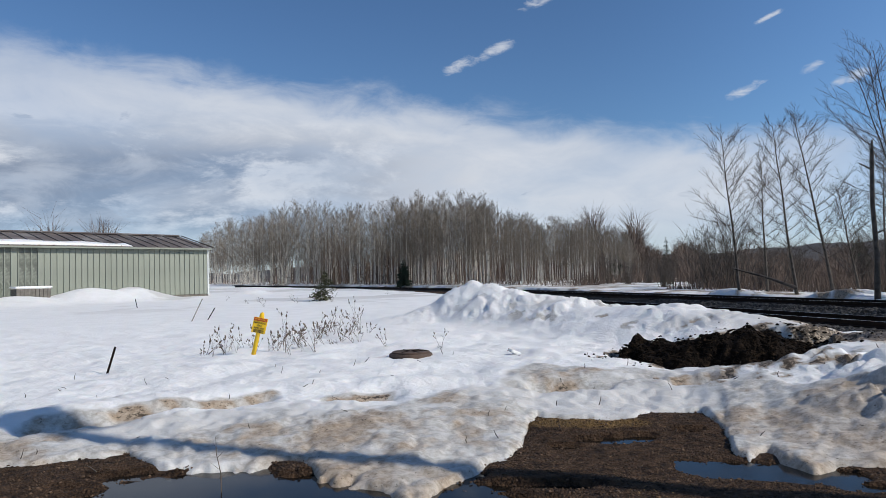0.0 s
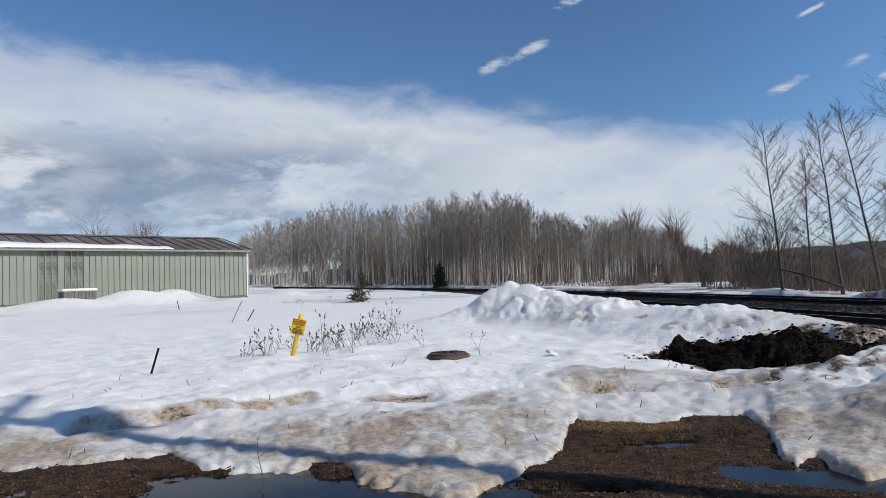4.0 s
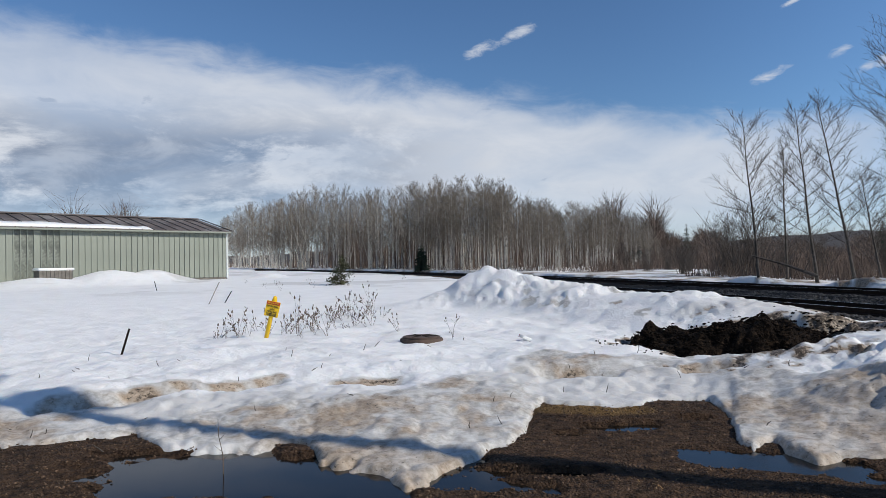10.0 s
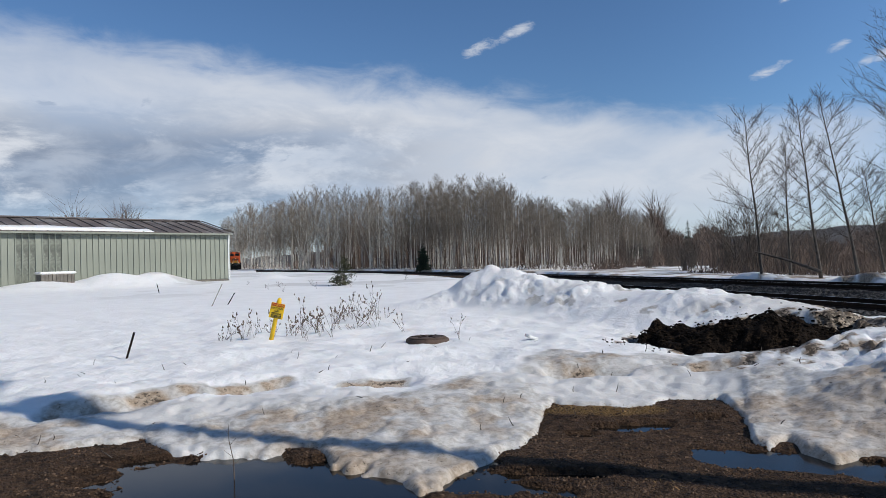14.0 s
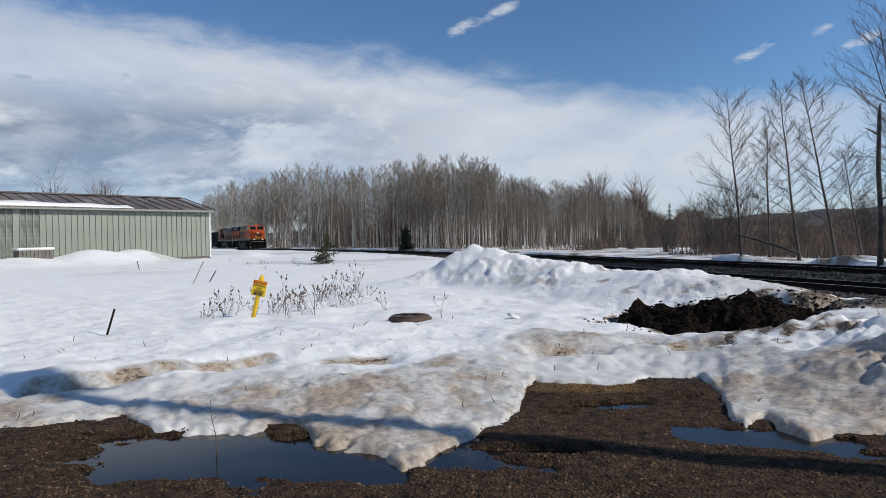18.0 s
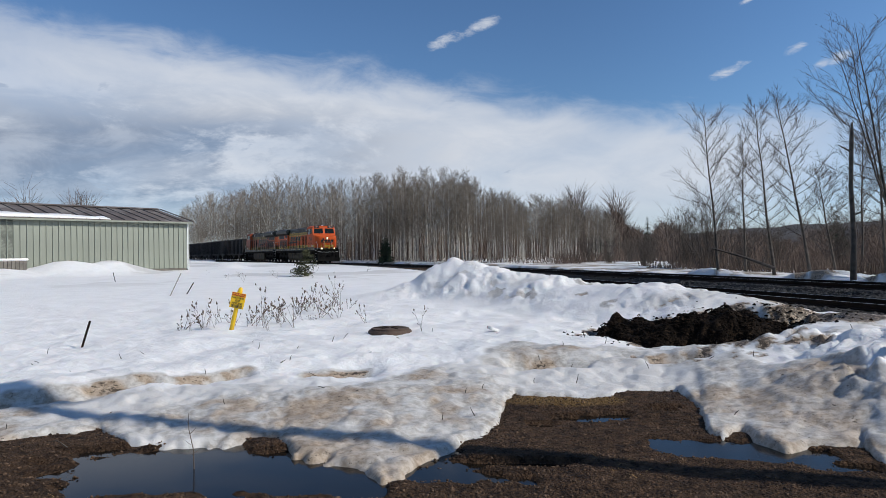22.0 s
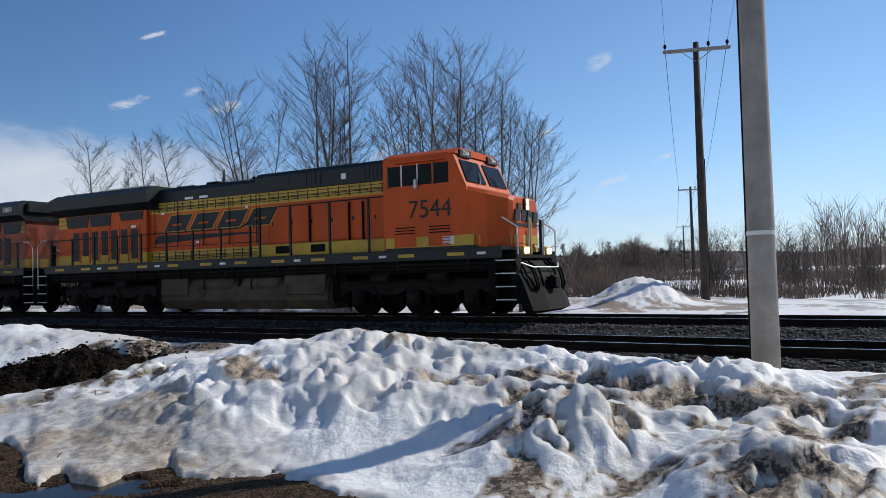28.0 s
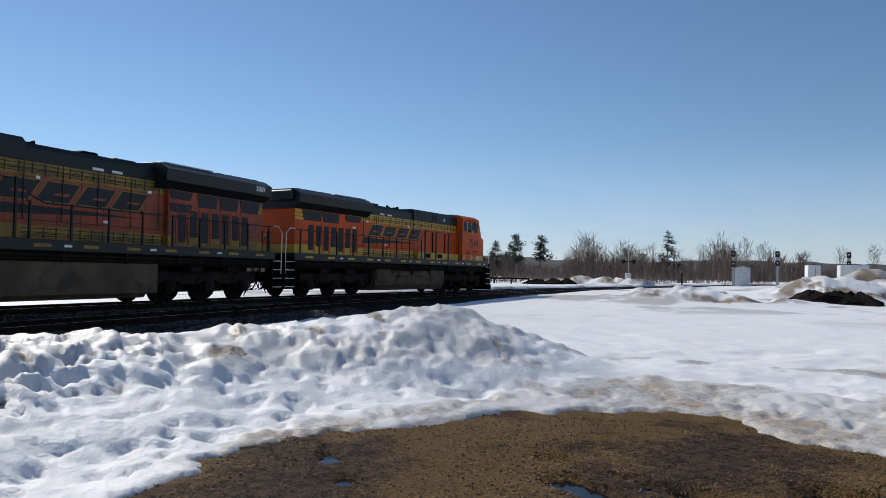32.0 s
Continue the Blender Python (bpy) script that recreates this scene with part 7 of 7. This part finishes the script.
def build_grass():
    """Dead grass lying on the bare ground."""
    rs = np.random.RandomState(17)
    n = 150000
    turn = rs.uniform(-185, 40, n)
    a, r = np.radians(turn), 3.4 + 8 * rs.rand(n) ** 0.75
    x, y = -np.sin(a) * r, np.cos(a) * r
    keep = (edge_of_snow(x, y) < 0.2) & (turf(x, y) + rs.uniform(-0.3, 0.3, n) > 0.42)
    x, y = x[keep], y[keep]
    z = soil_height(x, y)
    ok = z > -0.025
    x, y, z = x[ok], y[ok], z[ok]
    n = len(x)
    t, l = rs.uniform(0, 6.283, n), rs.uniform(0.025, 0.085, n)
    up = rs.uniform(0.03, 0.28, n) * l
    w = 0.0028
    sx, sy = -np.sin(t) * w, np.cos(t) * w
    mx, my, mz = x + np.cos(t) * l * 0.5, y + np.sin(t) * l * 0.5, z + up
    tx, ty, tz = x + np.cos(t) * l, y + np.sin(t) * l, z + up * 0.6
    v = np.stack([np.stack([x - sx, y - sy, z], -1), np.stack([x + sx, y + sy, z], -1), np.stack([mx + sx, my + sy, mz], -1), np.stack([mx - sx, my - sy, mz], -1), np.stack([tx, ty, tz], -1)], 1)
    base = 5 * np.arange(n)[:, None]
    f = [tuple(q) for q in (base + [0, 1, 2, 3]).tolist()] + [tuple(q) for q in (base + [3, 2, 4]).tolist()]
    me = bpy.data.meshes.new("dead_grass")
    me.from_pydata(v.reshape(-1, 3).tolist(), [], f)
    me.materials.append(GRASSM)
    tagged(new("dead_grass", me), "flattened dead grass blades on wet ground", "grass", kind="stuff")


build_grass()


# ---- poles and wires ----
def insulator(parent, x, z):
    part("insulator", Geo().tube([(x, 0, z), (x, 0, z + 0.12), (x, 0, z + 0.14), (x, 0, z + 0.26), (x, 0, z + 0.30)], [0.02, 0.02, 0.07, 0.06, 0.02], 8), GRIME, parent)


def near_pole():
    ob = thing("utility_pole", "thick weathered grey wooden utility pole with a pale band", "utility pole", pose(9.36, 2.87, 0.1, 0, 0.6, 23), group="utility poles")
    part("shaft", Geo().tube([(0, 0, -0.5), (0, 0, 2), (0, 0, 6), (0, 0, 13.1)], [0.165, 0.158, 0.145, 0.12], 28), POLEWOOD, ob, flat=False)
    part("band", Geo().tube([(0, 0, 2.02), (0, 0, 2.07)], 0.166, 28), TRIMW, ob)
    part("ground_wire_guard", Geo().tube([(0.02, 0.168, 0.1), (0.01, 0.155, 5), (0.0, 0.14, 8)], 0.014, 6), RAIL, ob)
    for z in (11.6, 12.8):
        arm = part("crossarm", Geo().box(-0.06, 0.06, -1.9, 1.9, z, z + 0.14, 0.01), POLEWOOD, ob)
        for y in (-1.8, -0.7, 0.7, 1.8):
            part("insulator", Geo().tube([(0, y, z + 0.14), (0, y, z + 0.26), (0, y, z + 0.34)], [0.05, 0.07, 0.03], 8), GRIME, arm)
    part("transformer", Geo().tube([(0.1, 0.42, 10.2), (0.1, 0.42, 10.25), (0.1, 0.42, 11.1), (0.1, 0.42, 11.2)], [0.2, 0.27, 0.27, 0.1], 16), GALV, ob)


near_pole()


def far_pole(x, y, h, turn, label):
    ob = thing("utility_pole", label, "utility pole", pose(x, y, 0.2, 0, 0, turn), group="utility poles")
    part("shaft", Geo().tube([(0, 0, -0.5), (0, 0, h * 0.5), (0, 0, h)], [0.18, 0.16, 0.12], 12), DARKPOLE, ob, flat=False)
    arm = part("crossarm", Geo().box(-1.35, 1.35, -0.19, -0.08, h - 0.42, h - 0.28, 0.01), POLEWOOD, ob)
    for xx in (-1.25, 0.5, 1.25):
        insulator(arm, xx, h - 0.28)
    for s in (-1, 1):
        part("arm_brace", Geo().tube([(0, -0.1, h - 0.85), (s * 0.6, -0.13, h - 0.42)], 0.018, 5), GALV, ob)
    part("conduit", Geo().tube([(0.17, 0, 0), (0.16, 0, h * 0.55)], 0.03, 6), GRIME, ob)


POLES = [(*polar(-66.7, 32.5)[:2], 11.0), (*polar(-65.3, 86)[:2], 10.5), (*polar(-64.5, 165)[:2], 10.5), (*polar(-63.8, 255)[:2], 10.5)]
for k, (px, py, ph) in enumerate(POLES):
    far_pole(px, py, ph, -66 + 4 * k if k else -58, "dark creosoted utility pole with one crossarm" if k == 0 else "distant utility pole with a crossarm")


def build_wires():
    stops = [(9.36, 2.87, 12.9)] + [(x, y, h) for x, y, h in POLES]
    for k in range(len(stops) - 1):
        for o in (-1.25, 0.5, 1.25):
            ends = []
            for x, y, h in (stops[k], stops[k + 1]):
                a = radians(-62)
                ends.append(Vector((x + o * math.cos(a), y + o * math.sin(a), h + 0.2)))
            pts = [ends[0].lerp(ends[1], q) - Vector((0, 0, 4 * q * (1 - q) * (0.35 + 0.25 * (k > 0)))) for q in (0, 0.15, 0.3, 0.45, 0.6, 0.75, 0.9, 1)]
            tagged(new("overhead_wire", Geo().tube(pts, 0.006 + 0.006 * k, 4).mesh("overhead_wire", WIRE)), "thin black overhead wire between utility poles", "wire", group="overhead wires")


build_wires()


# ---- across the tracks ----
def valve_site():
    first = thing("bollard", "short black steel guard post in the snow", "bollard", group="bollards")
    part("post", Geo().tube([(0, 0, -0.3), (0, 0, 0.86), (0, 0, 0.90)], [0.055, 0.055, 0.035], 10), INK, first)
    x0, y0, _ = polar(-49.2, 27.2)
    first.matrix_basis = pose(x0, y0, 0.1)
    spots = [(-50.2, 27.2), (-51.3, 27.2), (-52.5, 27.3), (-53.2, 27.6), (-51.6, 29.2), (-52.4, 29.4), (-53.2, 29.6), (-54.0, 29.6), (-54.6, 29.2), (-54.9, 28.4), (-54.2, 27.8), (-50.9, 28.6)]
    last = Vector((x0, y0, 0.75))
    for k, (az, d) in enumerate(spots):
        x, y, _ = polar(az, d)
        copy_thing(first, pose(x, y, 0.1))
        if k < 9:
            tagged(new("guard_rail", Geo().tube([last, (x, y, 0.75)], 0.03, 6).mesh("guard_rail", INK)), "black rail between guard posts", "rail", group="guard rails")
        last = Vector((x, y, 0.75))
    x, y, _ = polar(-53.3, 28.5)
    v = thing("valve_pipes", "dark valve with pipework inside the guard posts", "valve", pose(x, y, 0.1))
    part("riser", Geo().tube([(0, 0, -0.2), (0, 0, 0.8)], 0.12, 10), GRIME, v)
    part("cross_pipe", Geo().tube([(-0.7, 0, 0.5), (0.7, 0, 0.5)], 0.10, 10), GRIME, v)
    part("flange", Geo().tube([(0, 0, 0.8), (0, 0, 0.88)], 0.2, 14), GRIME, v)
    part("hand_wheel", Geo().tube([(0, 0, 1.15), (0, 0, 1.18)], 0.22, 16), GRIME, v)
    part("stem", Geo().tube([(0, 0, 0.8), (0, 0, 1.2)], 0.03, 6), GRIME, v)
    x, y, _ = polar(-54.1, 29.4)
    s = thing("solar_post", "post with a pale solar panel and a small box", "solar panel", pose(x, y, 0.1, 0, 0, -40))
    part("post", Geo().tube([(0, 0, -0.2), (0, 0, 1.9)], 0.04, 8), GRIME, s)
    part("panel", Geo().box(-0.24, 0.24, -0.04, 0.0, 1.6, 1.95, 0.01), GALV, s, at=pose(0, -0.06, 0.1, 0, 0, 0))
    part("box", Geo().box(-0.12, 0.12, -0.12, -0.03, 1.0, 1.25, 0.02), CABIN, s)


valve_site()


def yard_end():
    """Signals, a cabin and stored things where the line runs out of sight."""
    x, y, z = polar(-172.6, 104)
    c = thing("signal_cabin", "pale grey metal equipment cabin beside the line", "cabin", pose(x, y, z, 0, 0, -80))
    part("cabin_body", Geo().box(-1.1, 1.1, -0.9, 0.9, 0.15, 2.45, 0.03), CABIN, c)
    part("roof", Geo().prism_x([(-1.0, 2.45), (1.0, 2.45), (0.0, 2.75)], -1.2, 1.2), CABIN, c)
    part("door", Geo().box(1.10, 1.14, -0.4, 0.4, 0.25, 2.15), TRIMW, c)
    part("base", Geo().box(-1.15, 1.15, -0.95, 0.95, -0.2, 0.15), CONCRETE, c)
    for az, d, h in ((-172.0, 102, 5.6), (-174.9, 108, 4.6), (-179.3, 112, 4.6)):
        s = thing("railway_signal", "railway signal mast with a dark lamp head", "signal", pose(*polar(az, d), 0, 0, az), group="railway signals")
        part("mast", Geo().tube([(0, 0, -0.2), (0, 0, h)], 0.07, 8), GALV, s)
        for z in (h - 1.3, h - 0.1 if h < 5 else h - 2.6):
            head = part("lamp_head", Geo().box(-0.28, 0.28, -0.1, 0.1, z - 0.45, z + 0.35, 0.08), INK, s)
            part("lens", Geo().tube([(0, -0.11, z), (0, -0.16, z)], 0.1, 10), LAMPOFF, head)
        part("ladder", Geo().box(-0.2, 0.2, 0.12, 0.15, 0, h - 0.5), GALV, s)
    s = thing("crossing_signal", "level crossing signal with crossed lamps on a mast", "signal", pose(*polar(-164.7, 98), 0, 0, -160))
    part("mast", Geo().tube([(0, 0, -0.2), (0, 0, 5.2)], 0.07, 8), GALV, s)
    part("lamp_bar", Geo().box(-0.75, 0.75, -0.06, 0.06, 3.0, 3.12), INK, s)
    for x in (-0.65, 0.65):
        part("lamp", Geo().tube([(x, -0.1, 3.06), (x, 0.1, 3.06)], 0.28, 14), INK, s)
    part("gate_box", Geo().box(-0.4, 0.3, -0.25, 0.25, 0.9, 1.6, 0.03), TRIMW, s)
    for az, d, w in ((-177.0, 90, 1.2), (-179.4, 88, 2.6)):
        b = thing("white_container", "white storage container behind the snow piles", "container", pose(*polar(az, d), 0, 0, az + 8), group="containers")
        part("box", Geo().box(-w / 2, w / 2, -1.2, 1.2, 0.1, 2.7, 0.03), WHITEP, b)
        for k in range(5):
            part("rib", Geo().box(-w / 2 + k * w / 4.6, -w / 2 + k * w / 4.6 + 0.05, -1.24, -1.2, 0.2, 2.6), TRIMW, b)
        part("door_bar", Geo().tube([(0.1, -1.27, 0.3), (0.1, -1.27, 2.5)], 0.03, 6), GALV, b)
    # a rack of stored rails and a long low barrier
    a, b = Vector(polar(-143.5, 74)), Vector(polar(-150.6, 70))
    for k in range(6):
        up = Vector((0.25 * (k % 2), 0, 0.45 + 0.13 * k))
        tagged(new("stored_rail", Geo().tube([a + up, b + up], 0.06, 5).mesh("stored_rail", RAIL)), "rusty rail stacked beside the line", "rail", group="stored rails")
    for q in (0.1, 0.5, 0.9):
        p = a.lerp(b, q)
        st = thing("rail_rack", "rusty steel rack under stacked rails", "rack", pose(p.x, p.y, p.z))
        part("upright", Geo().box(-0.08, 0.08, -0.08, 0.08, -0.2, 1.4), RAIL, st)
        part("arm", Geo().box(-0.1, 0.6, -0.08, 0.08, 0.30, 0.40), RAIL, st)
    a, b = Vector(polar(-150.9, 90)), Vector(polar(-157.3, 86))
    bar = thing("steel_barrier", "long low rusty steel barrier on posts", "barrier")
    part("beam", Geo().tube([a + Vector((0, 0, 0.75)), b + Vector((0, 0, 0.75))], 0.11, 6), RAIL, bar)
    for k in range(6):
        p = a.lerp(b, k / 5)
        part("post", Geo().box(p.x - 0.06, p.x + 0.06, p.y - 0.06, p.y + 0.06, p.z - 0.2, p.z + 0.75), RAIL, bar)
    rs = random.Random(5)
    for az, d in ((-158.0, 88), (-159.2, 90), (-160.2, 93), (-176.4, 46), (-177.8, 44), (-179.0, 45)):
        x, y, z = polar(az, d)
        ob = thing("earth_heap", "heap of brown earth and old snow", "dirt pile", pose(x, y, snow_at(x, y) - 0.15, 0, 0, rs.uniform(0, 360)), group="earth heaps")
        g = Geo()
        rings = []
        for q, zz in ((1.0, 0.0), (0.8, 0.35), (0.5, 0.62), (0.15, 0.8)):
            rings.append([(2.2 * q * math.cos(t) * rs.uniform(0.8, 1.15), 1.3 * q * math.sin(t) * rs.uniform(0.8, 1.15), zz * rs.uniform(0.8, 1.1)) for t in (k * math.pi / 8 for k in range(16))])
        part("earth", g.loft(rings), EARTH, ob)
    st = thing("line_marker", "thin dark marker post beside the line", "marker post", pose(*polar(-168.3, 62)))
    part("post", Geo().box(-0.05, 0.05, -0.05, 0.05, -0.2, 1.5, 0.01), RAIL, st)
    part("cap", Geo().box(-0.07, 0.07, -0.07, 0.07, 1.5, 1.56), RAIL, st)


yard_end()



# ---- what moves ----
RUN_T = [0.0, 13.0, 15.5, 17.0, 19.0, 21.0, 23.0, 24.5, 26.5, 27.0, 28.0, 29.0, 30.0, 30.5, 31.0, 31.5, 32.0]
RUN_S = [-404.8, -225.8, -194.4, -173.7, -144.6, -115.9, -88.9, -68.0, -39.7, -31.0, -14.5, 1.25, 16.6, 24.5, 31.8, 38.4, 43.9]


def run(t):
    """How far along the line the cab of the lead locomotive is, gliding through the table."""
    i = min(max(np.searchsorted(RUN_T, t) - 1, 0), len(RUN_T) - 2)
    t0, t1 = RUN_T[i], RUN_T[i + 1]
    slope = np.gradient(RUN_S, RUN_T)
    h, u = t1 - t0, (t - t0) / (t1 - t0)
    return (2 * u**3 - 3 * u**2 + 1) * RUN_S[i] + (u**3 - 2 * u**2 + u) * h * slope[i] + (3 * u**2 - 2 * u**3) * RUN_S[i + 1] + (u**3 - u**2) * h * slope[i + 1]


def on_rails(s, half, back=False):
    """The pose of a vehicle whose trucks stand half a wheelbase ahead of and behind s."""
    (x0, y0, _), (x1, y1, _) = on_line(s - half), on_line(s + half)
    turn = math.degrees(math.atan2(y1 - y0, x1 - x0)) + (180 if back else 0)
    return pose((x0 + x1) / 2, (y0 + y1) / 2, FAR_RAIL, 0, 0, turn)


def motions():
    times = [k * 0.5 for k in range(65)]
    walk(lead, [(t, on_rails(run(t) - 8.2, 7.0)) for t in times])
    walk(second, [(t, on_rails(run(t) - 8.2 - 21.3, 7.0, True)) for t in times])
    for k, car in enumerate(cars):
        walk(car, [(t, on_rails(run(t) - 8.2 - 21.3 - 19.4 - 16.4 * k, 6.0)) for t in times])
    beats = [k / 30 for k in range(961)]
    for loco, sign in ((lead, 1), (second, -1)):
        for wheel in [c for c in loco.children if c.name.startswith("wheelset")]:
            x = wheel.matrix_basis.translation.x
            walk(wheel, [(t, Matrix.Translation((x, 0, 0.53)) @ Matrix.Rotation(sign * run(t) / 0.53, 4, "Y")) for t in beats])


motions()
